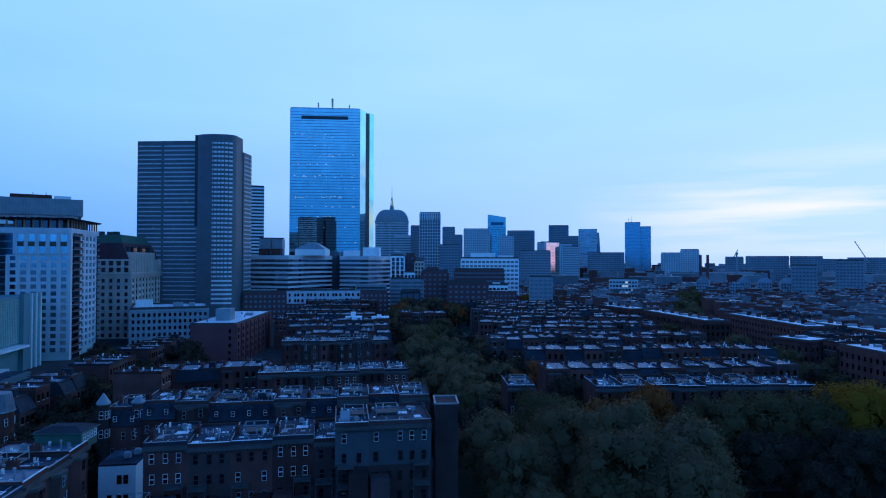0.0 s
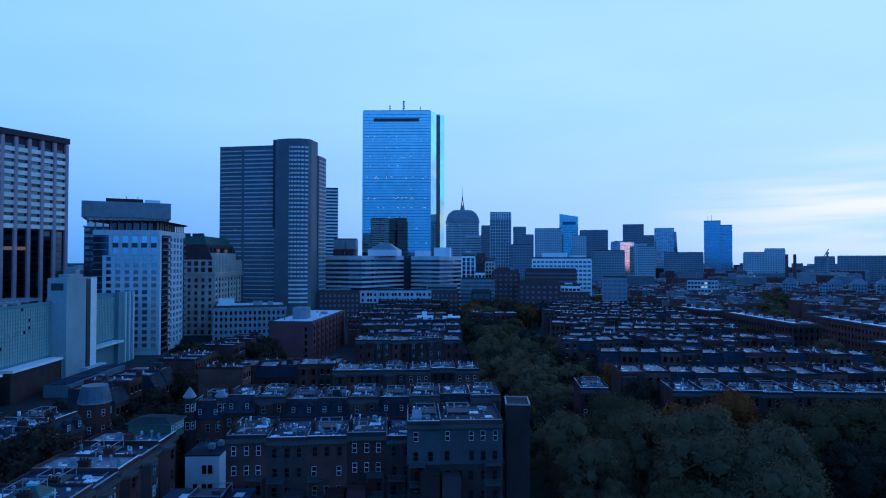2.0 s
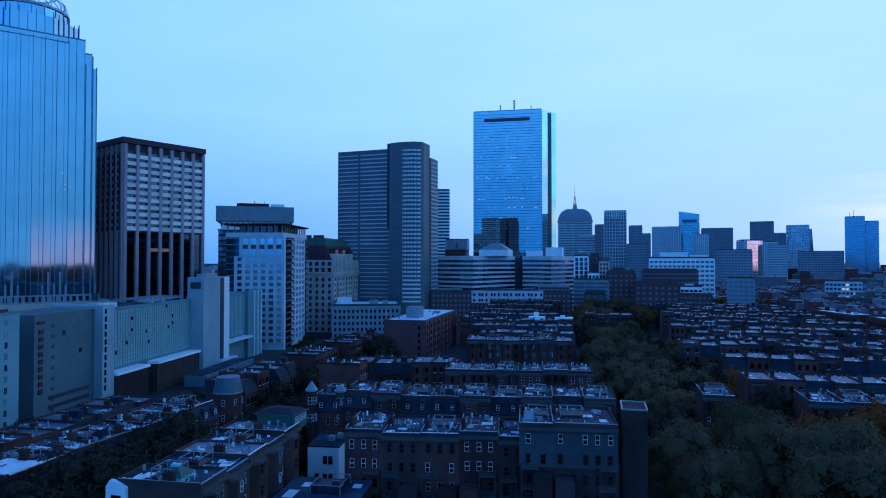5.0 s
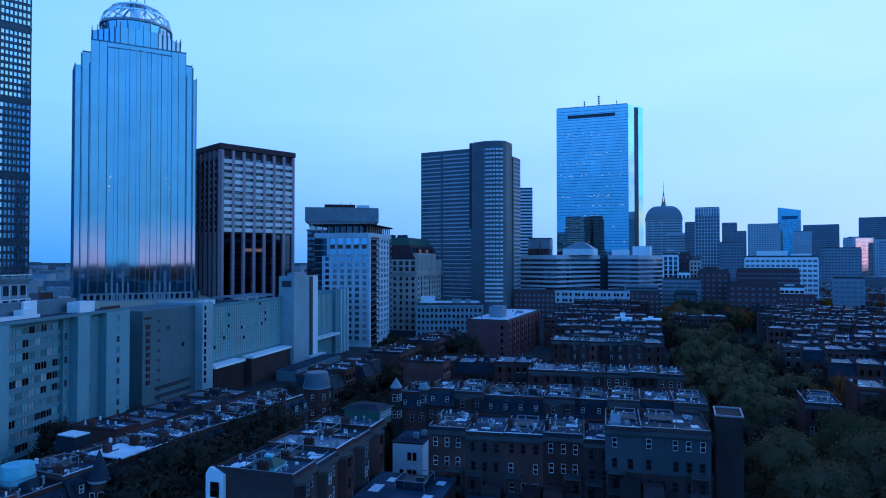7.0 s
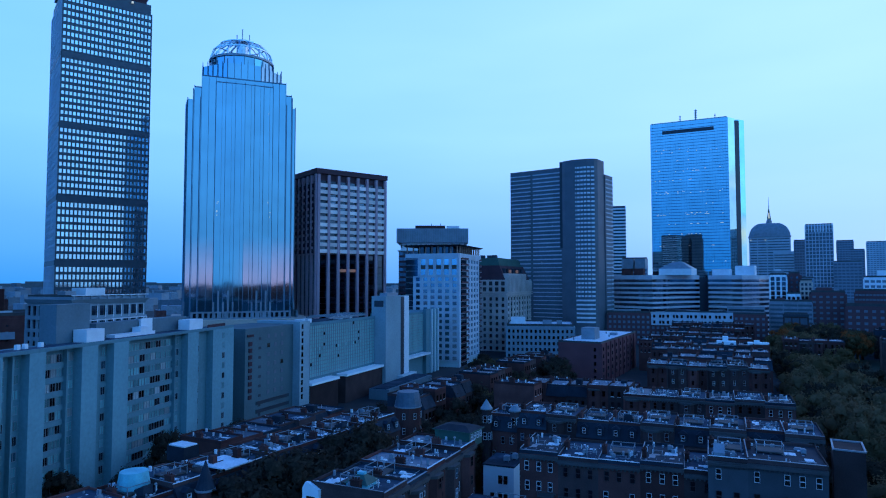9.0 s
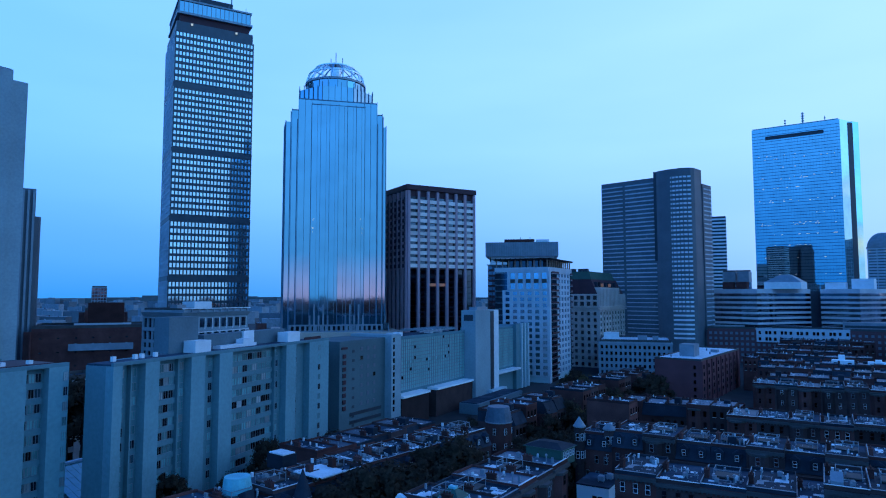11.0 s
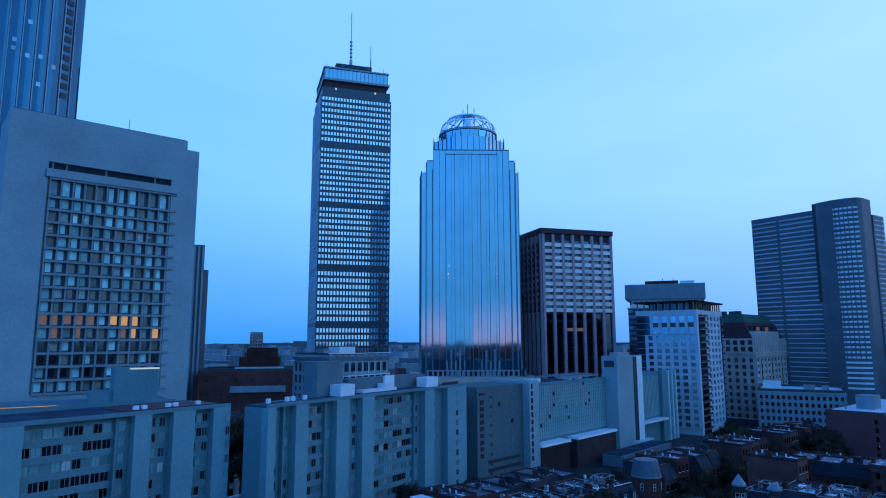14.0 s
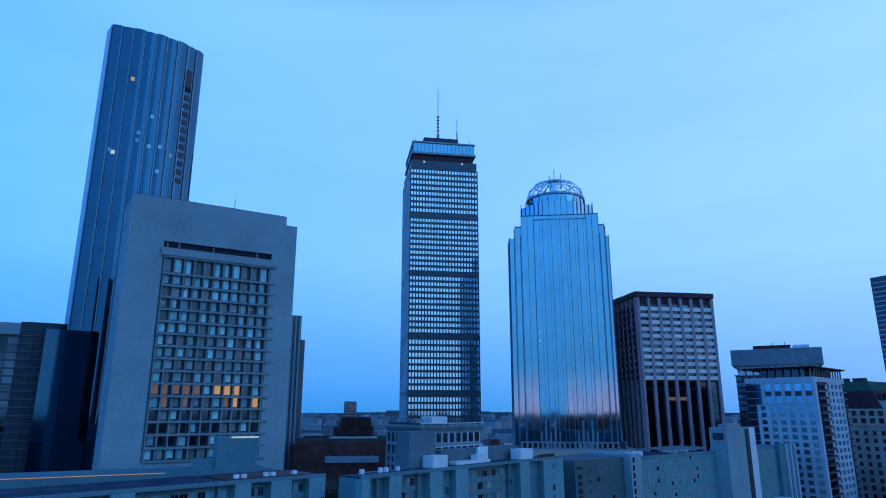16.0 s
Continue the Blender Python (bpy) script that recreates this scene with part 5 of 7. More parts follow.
def cornice_block():
    t = thing("stone_block", -220.6, 117.6, 100, "cream stone block with deep cornice and colonnaded top", "office building")
    w, d, z = 30, 22, 38.2
    part("body", bx(nb(), 0, w, 0, d, 0, z - 0.4), GREY_STONE, t)
    for a, b, c in (((0, 0), (w, 0), 9), ((0, d), (0, 0), 8)):
        grid_wall(t, a, b, 2, 26.2, c, 8, 1.4, 1.3, 0.4, GREY_STONE, GREY_STONE, PANE_DARK, limit=0, joined=True)
        grid_wall(t, a, b, 26.2, 35.2, c, 2, 0.9, 1.1, 0.5, GREY_STONE, GREY_STONE, PANE, limit=40, near=31)
    part("cornice", prism(nb(), [(-0.4, -0.4), (w + 0.4, -0.4), (w + 0.4, d), (-0.4, d)], 35.4, 37.0, [(-1.6, -1.6), (w + 1.6, -1.6), (w + 1.6, d), (-1.6, d)]), GREY_STONE, t)
    part("string_course", bx(nb(), -0.8, w + 0.8, -0.8, d, 29.9, 30.5), GREY_STONE, t)
    for k in range(10):
        bar("roof_post", t, GREY_STONE, w * k / 9 - 0.25, w * k / 9 + 0.25, -0.9, -0.5, 37.0, 38.3)
        bar("pale_window_frame", t, WHITE, w * k / 9 - 0.7, w * k / 9 - 0.5, -0.62, -0.5, 26.8, 34.8)
    bar("roof_rail", t, WHITE, -1.2, w + 1.2, -1.2, -1.0, 38.2, 38.5)
    plain_roof(t, w, d, z, TAR, 0.3)
    roof_box(t, WHITE, 9, 17, 5, 12, z, z + 2.6, "plant_room")
    roof_box(t, TIN, 2, 6, 6, 10, z, z + 1.5)


white_tower()
glass_back_block()
deco_block()
long_cream()
brick_box()
far_hotel()
cornice_block()
brick_low = block("brick_block", -292, 92, 66, 50, 30, 30, "low dark brick hall with blue clerestory", 8, 6, 5.4, 5.2, BRICK, PANE_DARK)
part("clerestory", prism(nb(), [(13, -1.6), (37, -1.6), (37, 0), (13, 0)], 20.5, 23.5, [(13, -0.4), (37, -0.4), (37, 0), (13, 0)]), TIN, brick_low)
part("upper_hall", bx(nb(), 19, 33, 12, 26, 30, 40), BRICK, brick_low)
part("roof_edge", bx(nb(), 14, 36, 10, 12, 30, 31.2), BLUEBAND, brick_low)
block("brick_block", -392, 150, 66, 19, 14, 35, "plain red brick tower stub", 1, 9, 6.0, 6.0, BRICK, PANE_DARK)
block("distant_tower", -838, 328, 68, 16, 14, 54, "distant pale slab above the low city", 5, 4, 0.8, 1.2, TIN, PANE_DARK)


AWIN = {}


def apartment_window(w, glass):
    """A framed window with a mullion, one mesh for each size and glass."""
    key = (round(w, 2), glass.name)
    if key not in AWIN:
        AWIN[key] = sash("apartment_window", w, 1.55, (0, 0.05, w / 2 - 0.03, w / 2 + 0.03, w - 0.05, w), (0, 0.05, 1.5, 1.55), 0.07, STEEL, glass)
    return AWIN[key]


def apartment(x, y, yaw, length, d, z, segs, label, near_d=6.0):
    """A concrete apartment block: blank piers stand forward, window bays and narrow slots lie back."""
    t = thing("apartment_block", x, y, yaw, label, "apartment building")
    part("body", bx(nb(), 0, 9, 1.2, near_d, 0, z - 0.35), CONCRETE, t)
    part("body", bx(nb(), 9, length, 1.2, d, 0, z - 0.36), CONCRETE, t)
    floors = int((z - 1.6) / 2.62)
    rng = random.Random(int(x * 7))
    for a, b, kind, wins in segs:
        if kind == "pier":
            # brighter concrete colour paints in the light on the forward faces
            part("pier", bx(nb(), a, b, -0.6, 1.2, 0, z - 0.35), APT_PIER_LIT, t)
            fy = -0.6
        elif kind == "bay":
            fy = 1.2
        else:
            fy = 1.2
            part("slot_cheek", bx(nb(), a, a + 0.35, 0.2, 1.2, 0, z - 0.35), CONCRETE, t)
        m, n = wall_frame((a, fy), (b, fy))
        for j in range(floors):
            zz = z - 2.9 - j * 2.62
            if kind == "bay":
                ob = bar("spandrel", t, CONCRETE, 0, n, 0, 0.3, zz - 1.0, zz + 0.05)
                ob.matrix_basis = m @ ob.matrix_basis
            for u, w in wins:
                glass = rng.choice((PANE, PANE_DARK, PANE_DARK, APT_SHADE, APT_SHADE, APT_SHADE, APT_SHADE, BLIND))
                piece("window", apartment_window(w, glass), t, m @ Matrix.Translation((u + w, 0.02, zz + 0.05)) @ pose(0, 0, 0, 0, 0, 180))
    part("roof", bx(nb(), 0.25, length - 0.25, 0.25, d - 0.25 if near_d > 10 else near_d, z - 0.35, z), TAR, t)
    part("front_coping", bx(nb(), 0, length, -0.6, 0, z - 0.35, z + 0.3), CONCRETE, t)
    return t


APT_SHADE = mat("drawn_shade_behind_glass", (0.125, 0.285, 0.30), 0.25, vary=0.3, scale=0.4, objrand=0.5)
LIFT_WALL = mat("dull_render", (0.115, 0.170, 0.195), 0.9, vary=0.2, scale=0.15, grain=2)
PANE_WARM = glazing("tan_blind_window", (0.20, 0.19, 0.17), 0.25, 0.0, vary=0.4)


def group(a, b, n):
    """Window openings in n groups between a and b."""
    s = (b - a) / n
    return [(a + s * i + 0.06, s - 0.14) for i in range(n)]


A = apartment(-117.4, 49.6, 109, 72.4, 10.5, 31, [
    (0, 2.0, "pier", []), (2.0, 4.6, "slot", [(0.7, 1.2)]), (4.6, 7.2, "slot", [(0.9, 1.2)]), (7.2, 10.6, "pier", []),
    (10.6, 16.2, "bay", group(0.2, 5.4, 4)), (16.2, 19, "slot", [(1.2, 1.3)]), (19, 23, "pier", []), (23, 27.4, "slot", [(0.4, 1.1), (2.9, 1.1)]),
    (27.4, 31.6, "pier", []), (31.6, 48.2, "bay", group(0.3, 16.2, 9)), (48.2, 52, "slot", [(1.2, 1.4)]), (52, 56.3, "pier", []),
    (56.3, 62.6, "slot", [(1.4, 1.4)]), (62.6, 72.4, "pier", [(4.2, 1.1)])], "grey concrete apartment block with blank projecting piers")
for u, v, w, h in ((23.4, 2.5, 4.8, 2.5), (57, 2.5, 5.6, 2.5)):
    roof_box(A, WHITE, u, u + w, v, v + 3.2, 31, 31 + h, "cooling_unit")
roof_box(A, LIFT_WALL, 19.5, 28, 6, 10, 31, 38.6, "lift_house")
roof_box(A, LIFT_WALL, 31, 62, 7, 10.2, 31, 34.2, "plant_room")
roof_box(A, WHITE, 33, 46, 4, 6.2, 31, 31.7, "duct")
roof_box(A, WHITE, 41, 45, 4, 6.2, 31.7, 32.8, "duct")
roof_box(A, WHITE, 44, 48, 6.3, 6.9, 31, 34.5, "duct")
for u in (27, 46):
    bar("pipe_rail", A, TRIM, u, u + 0.2, 6.4, 6.6, 31, 35)
bar("pipe_rail", A, TRIM, 27, 46, 6.4, 6.6, 34.9, 35.1)
for u in (4, 9, 10.6, 14):
    roof_box(A, WHITE, u, u + 0.7, 4, 4.7, 31, 31.9, "vent")
part("railing", bx(nb(), 63, 71, 1.2, 1.4, 31, 31.9), BRONZE, A)
B = apartment(-112, -8, 104, 55, 16, 31, [
    (0, 4, "pier", []), (4, 13, "bay", group(0.3, 8.6, 5)), (13, 16, "slot", [(0.8, 1.3)]), (16, 19.6, "pier", []),
    (19.6, 33.6, "bay", group(0.2, 13.8, 9)), (33.6, 36.4, "slot", [(0.9, 1.2)]), (36.4, 39.4, "pier", []), (39.4, 43.4, "slot", [(0.5, 1.1), (2.3, 1.1)]),
    (43.4, 47.6, "pier", []), (47.6, 51.4, "bay", group(0.2, 3.6, 3)), (51.4, 55, "pier", [(2.6, 0.8)])],
    "grey concrete apartment block beside its twin", 16)
for u in (38, 39.5, 44, 45.4, 50):
    roof_box(B, WHITE, u, u + 0.8, 3, 3.8, 31, 31.9, "vent")
part("roof_deck", bx(nb(), 36, 54, 2.0, 12, 31, 31.25), BRONZE, B)
pod = thing("office_podium", -186, -13, 86, "long concrete podium with a warm strip light", "office building")
part("body", bx(nb(), -30, 64, 0, 22, 0, 27.4), CONCRETE, pod)
part("parapet", bx(nb(), -30, 64, -1.2, 0, 22.8, 28.0), CONCRETE, pod)
part("strip_light", bx(nb(), -20, 37, -1.35, -1.2, 27.76, 27.88), LIT, pod)
for i in range(15):
    bar("vent_slot", pod, PANEL, 24 + 1.9 * i, 25.5 + 1.9 * i, -1.35, -1.2, 23.6, 24.5)
part("plant_house", bx(nb(), 49.5, 60, 2, 10, 27.4, 36.3), CONCRETE, pod)
part("plant_house", bx(nb(), 44, 49.5, 3, 8, 27.4, 30.6), CONCRETE, pod)
# glowing strip added along the roof edge to brighten it
part("plant_edge", bx(nb(), 53, 60.2, 1.9, 2.0, 35.9, 36.3), LIT_COOL, pod)
link = thing("glazed_roof", -141, 52, 104, "sloped green glass roof between the apartment blocks", "roof")
part("base", bx(nb(), -1, 8, -3, 7.4, 0, 3), CONCRETE, link)
for i in range(6):
    for j in range(5):
        u, v, z = -1 + 1.5 * i, -3 + 2.0 * j, 3.2 + 0.88 * j
        panel = prism(nb(), [(u, v), (u + 1.42, v), (u + 1.42, v + 0.05), (u, v + 0.05)], z, z + 0.85, [(u, v + 1.92), (u + 1.42, v + 1.92), (u + 1.42, v + 1.97), (u, v + 1.97)])
        part("glass_panel", panel, CURTAIN_GREEN, link)
part("ridge", bx(nb(), -1, 8, 6.9, 7.6, 7.4, 8.1), BRIGHT_WHITE, link)
gapb = block("white_house", -181, 62, 100, 14, 10, 21.5, "white block seen through the gap between apartments", 4, 3.2, 1.6, 1.4, WHITE, PANE_DARK, "house", 0.3)
part("ridge", bx(nb(), -9, 3, 12.9, 13.6, 7.6, 8.3), TIN, link)


def hotel():
    t = thing("hotel_block", -143, 122, 100, "grey hotel with green curtain wall and tall concrete shaft", "hotel")
    # sign wall
    sign = part("sign_wall", bx(nb(), 3, 26, 0, 16, 0, 29.6), SIGNWALL, t)
    m, n = wall_frame((0, 0), (26, 0))
    panes(t, m, [(9, 4 + 2.75 * j) for j in range(9)], 1.1, 0.8, PANEL, near=20, inset=0.05)
    panes(t, m, [(13 + 3.3 * i, 9.8 + 2.75 * j) for j in range(7) for i in range(3)], 1.2, 1.15, FAR_PANE_DARK, PANE_WARM, random.Random(3), 0.15, near=20, inset=0.05)
    for j in range(3):
        bar("garage_slot", sign, PANEL, 8, 24, -0.12, 0.02, 2.5 + 2.4 * j, 3.5 + 2.4 * j)
    for j in range(9):   # upright lettering, as plain bars
        bar("sign_bar", sign, BRONZE, 4.4, 5.8, -0.3, 0, 24.6 - 1.9 * j, 25.8 - 1.9 * j)
    bar("sign_bar", sign, BRONZE, 3.8, 6.4, -0.3, 0, 27.2, 27.9)
    part("pier", bx(nb(), 26, 31.5, -2.6, 14, 0, 30.4), PRECAST, t)
    panes(t, wall_frame((26, -2.6), (31.5, -2.6))[0], [(0.9, 6 + 2.2 * j) for j in range(11)], 0.9, 1.5, PANE_DARK, near=20, inset=0.05)
    # curtain wall
    part("body", bx(nb(), 31.5, 82.5, 1.0, 16, 0, 28.6), CONCRETE, t)
    grid_wall(t, (31.5, 1.0), (82.5, 1.0), 11.0, 28.2, 38, 14, 0.2, 0.24, 0.2, TIN, TIN, TEAL_PANEL, PANE_DARK, 0.018, limit=30, near=20, seed=5)
    bar("parapet", t, CONCRETE, 31.5, 82.5, 0.7, 1.0, 28.2, 29.3)
    for a, b in ((31.8, 49), (54, 82.3)):
        part("canopy", bx(nb(), a, b, -3.5, 0.9, 9.4, 10.2), BRIGHT_WHITE, t)
        part("canopy_wall", bx(nb(), a, b, -2.8, 0.6, 0, 9.4), BROWNSTONE, t)
    part("roof", bx(nb(), 32, 82.3, 1.3, 15.6, 28.6, 28.9), TAR, t)
    for i in range(9):
        bar("roof_rafter", t, TIN, 56 + 3 * i, 56.5 + 3 * i, 4, 14, 30.2, 30.6)
    for v in (4, 13.5):
        bar("roof_beam", t, TIN, 54, 82, v, v + 0.5, 29.6, 30.2)
    for u in (38, 42, 63, 70):
        roof_box(t, WHITE, u, u + 2, 5, 8, 28.9, 30.2)
    # shaft
    shaft = part("shaft", bx(nb(), 82.5, 103.5, -4.2, 2.2, 0, 37.2), PRECAST, t)
    # white panel laid on to make this stretch of the shaft paler
    part("shaft_facing", bx(nb(), 99.0, 103.6, -4.5, -4.2, 4, 37.0), WHITE, shaft, "white strip on the shaft beside its slot")
    part("shaft_slot", bx(nb(), 96.2, 99.0, -4.45, -4.1, 4, 36.6), PANEL, shaft)
    part("shaft_opening", bx(nb(), 82.25, 82.6, -3.1, 0.9, 33.0, 35.4), PANEL, shaft)
    part("shaft_foot", bx(nb(), 93, 107, -6.7, -4.2, 0, 4.5), PALE, t)
    roof_box(t, STEEL, 88, 98, -2, 1.5, 37.2, 38.4)
    # far wing
    part("far_wing", bx(nb(), 103.5, 146, 0.5, 14, 0, 29), CONCRETE, t)
    grid_wall(t, (103.5, 0.5), (130, 0.5), 11, 28, 20, 14, 0.14, 0.2, 0.2, TIN, TIN, TEAL_PANEL, limit=0, joined=True)
    part("far_pier", bx(nb(), 130, 146, -1.2, 0.5, 0, 30), CONCRETE, t)
    for u in (135, 139, 143):
        bar("pier_fin", t, PALE, u, u + 1.2, -1.9, -1.2, 0, 30)
    part("canopy", bx(nb(), 106, 130, -3.5, 0.4, 9.4, 10.2), SILVER, t)
    part("podium", bx(nb(), 64, 104, -15, -6.8, 0, 3.8), LIFT_WALL, t)
    part("podium_roof", bx(nb(), 64.5, 103.5, -13.6, -7.2, 3.8, 4.1), TAR, t)


hotel()


# ---- brick rows ----
GREYWALL = mat("grey_clapboard", (0.075, 0.08, 0.09), 0.8, spec=0.2, vary=0.2, scale=0.4, grain=8, objrand=0.2)


def window_mesh(name, w, h, trim, glass):
    """A sash window: a proud frame with sill and meeting rail round a set-back pane."""
    f = 0.05
    return sash(name, w, h, (0, f, w - f, w), (0, f, h / 2 - 0.04, h / 2 + 0.04, h - f, h), 0.12, trim, glass)


WIN_WHITE = window_mesh("sash_window", 0.70, 1.45, TRIM, PANE_DARK)
WIN_DARK = window_mesh("sash_window_dark", 0.72, 1.45, BROWNSTONE, PANE_DARK)
WIN_PALE = window_mesh("sash_window_pale", 0.70, 1.45, TIN, PANE)
WIN_LIT = window_mesh("sash_window_lit", 0.72, 1.45, BROWNSTONE, LIT)
WIN_SMALL = window_mesh("small_window", 0.66, 1.05, TRIM, PANE)


def chimney_mesh():
    bm = nb()
    bx(bm, -0.5, 0.5, -1.1, 1.1, -0.5, 2.0)
    bx(bm, -0.62, 0.62, -1.22, 1.22, 1.7, 1.95)
    for v in (-0.7, 0, 0.7):
        prism(bm, ring(0, v, 0.16, 0.16, 6), 2.0, 2.5)
    return mesh_of("chimney", bm, BRICK)


CHIMNEY = chimney_mesh()


def skylight_mesh(material):
    return mesh_of("skylight", prism(nb(), [(-0.7, -0.9), (0.7, -0.9), (0.7, 0.9), (-0.7, 0.9)], 0, 0.55, [(-0.5, -0.7), (0.5, -0.7), (0.5, 0.7), (-0.5, 0.7)]), material)


SKYLIGHT, SKYLIGHT_DULL = skylight_mesh(WHITE), skylight_mesh(TIN)


def unit_mesh():
    bm = nb()
    bx(bm, -0.5, 0.5, -0.5, 0.5, 0.15, 1.0)
    prism(bm, ring(0, 0, 0.36, 0.36, 10), 1.0, 1.12)
    for a, b in ((-0.45, -0.45), (0.4, -0.45), (-0.45, 0.4), (0.4, 0.4)):
        bx(bm, a, a + 0.08, b, b + 0.08, 0, 0.15)
    return mesh_of("air_conditioner", bm, TIN)


ACU = unit_mesh()


def vent_mesh():
    bm = nb()
    prism(bm, ring(0, 0, 0.12, 0.12, 8), 0, 1.5)
    prism(bm, ring(0, 0, 0.3, 0.3, 8), 1.35, 1.6, ring(0, 0, 0.2, 0.2, 8))
    return mesh_of("vent_pipe", bm, TIN)


VENT = vent_mesh()


def bulkhead_mesh(material):
    bm = nb()
    v = [bm.verts.new(p) for p in ((-1.2, -1.6, 0), (1.2, -1.6, 0), (1.2, 1.6, 0), (-1.2, 1.6, 0), (-1.2, -1.6, 2.4), (1.2, -1.6, 2.4), (1.2, 1.6, 1.0), (-1.2, 1.6, 1.0))]
    for f in ((4, 5, 6, 7), (0, 1, 5, 4), (1, 2, 6, 5), (2, 3, 7, 6), (3, 0, 4, 7)):
        bm.faces.new([v[i] for i in f])
    return mesh_of("roof_bulkhead", bm, material)


BULK = bulkhead_mesh(TIN)
BULK_DARK = bulkhead_mesh(SLATE)
W, D = 6.0, 11.0


def deck(parent, u, v, w, d, z):
    """A small timber roof deck with a pale rail."""
    floor = part("deck_floor", bx(nb(), u, u + w, v, v + d, z + 0.15, z + 0.35), CORNICE, parent)
    bm = nb()
    t = 0.045
    for a, b in ((u, v), (u + w, v), (u + w, v + d), (u, v + d)):
        bx(bm, a - t, a + t, b - t, b + t, z, z + 1.35)
    for x0, x1, y0, y1 in ((u, u + w, v - 0.03, v + 0.03), (u, u + w, v + d - 0.03, v + d + 0.03), (u - 0.03, u + 0.03, v, v + d), (u + w - 0.03, u + w + 0.03, v, v + d)):
        bx(bm, x0, x1, y0, y1, z + 1.2, z + 1.3)
    part("deck_rail", bm, TIN, floor)


def row_house(seed, z, wall, style, full=True, width=W):
    """A prototype: four to five storeys of masonry, sash windows, cornice, flat or mansard roof and roof clutter."""
    rng = random.Random(seed)
    kinds = {"flat": "with flat tar roof and cornice", "mansard": "with slate mansard and dormers", "bay": "with tall bay and flat roof"}
    col = {BRICK.name: "dark red brick", BROWNSTONE.name: "brownstone", GREYWALL.name: "grey clapboard"}[wall.name]
    t = thing("row_house", 0, 0, 0, col + " row house " + kinds[style], "house", "brick rows")
    w = width
    body = z - 3.0 if style == "mansard" else z - 0.3
    part("wall", bx(nb(), 0, w, 0, D, 0, body), wall, t)
    storey = 2.95
    count = max(2, round((w - 0.6) / 1.85))
    step = (w - 0.5) / count
    if style == "bay":
        part("bay", prism(nb(), [(0.4, 0), (1.1, -1.0), (2.9, -1.0), (3.6, 0)], 0, body - 1.0), wall, t)
        part("bay_roof", prism(nb(), [(0.2, 0), (1.0, -1.2), (3.0, -1.2), (3.8, 0)], body - 1.0, body - 0.6), CORNICE, t)
    floors = 4 if full else 2
    bm = nb()
    for j in range(floors):
        zz = body - 2.55 - storey * j
        look_of = rng.random()
        spots = [0.25 + step * (i + 0.5) - 0.36 for i in range(count)]
        if style == "bay":
            spots = [1.65, w - 1.6]
        elif rng.random() < 0.25:
            spots.pop(rng.randrange(len(spots)))
        for u in spots:
            v = -1.02 if style == "bay" and u < 3 else -0.02
            if full:
                me = WIN_LIT if rng.random() < 0.004 else WIN_WHITE if look_of < 0.22 else WIN_PALE if look_of < 0.45 else WIN_DARK
                piece("window", me, t, Matrix.Translation((u + rng.uniform(-0.08, 0.08), v, zz)))
            else:
                bx(bm, u, u + 0.75, v - 0.06, v + 0.02, zz, zz + 1.45, 0 if look_of < 0.4 else 1)
                if look_of < 0.5:
                    bx(bm, u - 0.08, u + 0.83, v - 0.1, v, zz - 0.12, zz, 2)
    if full:
        bm.free()
    else:
        part("window", bm, (PANE, PANE_DARK, TRIM), t, kind="stuff")
    if full and style != "mansard":
        cor = nb()
        bx(cor, -0.02, w + 0.02, -0.4, 0, body - 0.65, body - 0.1)
        for k in range(int(w / 0.6)):
            bx(cor, 0.2 + 0.6 * k, 0.42 + 0.6 * k, -0.32, 0, body - 0.9, body - 0.65)
        part("cornice", cor, rng.choice((CORNICE, CORNICE, CORNICE, TIN)), t)
    if full and style == "flat":   # rear porches on posts and a lower brick wing
        side = w - 2.9 if seed % 2 else 0.3
        porch = nb()
        for j in range(3):
            zz = body - 5.9 - storey * j
            bx(porch, side, side + 2.5, -1.8, 0, zz, zz + 0.16)
            bx(porch, side, side + 2.5, -1.8, -1.74, zz + 0.9, zz + 0.97)
            for k in range(9):
                bx(porch, side + 0.3 * k, side + 0.3 * k + 0.04, -1.78, -1.75, zz + 0.1, zz + 0.92)
        for u in (side, side + 2.4):
            bx(porch, u, u + 0.1, -1.78, -1.68, body - 13, body - 4.9)
        part("porch", porch, CORNICE, t, "dark timber rear porches")
        other = 0.2 if seed % 2 else w - 3.0
        part("rear_ell", bx(nb(), other, other + 2.8, -3.4, 0, 0, body - 6.4 - 0.9 * (seed % 3)), wall, t)
    v0 = 0.1
    if style == "mansard":
        v0 = 1.5
        part("mansard", prism(nb(), [(0, -0.3), (w, -0.3), (w, D), (0, D)], body, z - 0.3, [(0.05, 1.1), (w - 0.05, 1.1), (w - 0.05, D), (0.05, D)]), SLATE, t)
        if full:
            for u in (0.8, w - 2.2):
                dorm = nb()
                prism(dorm, [(u, -0.05), (u + 1.4, -0.05), (u + 1.4, 1.4), (u, 1.4)], body + 0.4, body + 2.1)
                prism(dorm, [(u - 0.12, -0.2), (u + 1.52, -0.2), (u + 1.52, 1.4), (u - 0.12, 1.4)], body + 2.1, body + 2.6, [(u + 0.6, -0.1), (u + 0.8, -0.1), (u + 0.8, 1.4), (u + 0.6, 1.4)])
                dormer = part("dormer", dorm, SLATE, t)
                piece("window", WIN_SMALL, dormer, Matrix.Translation((u + 0.37, -0.07, body + 0.8)))
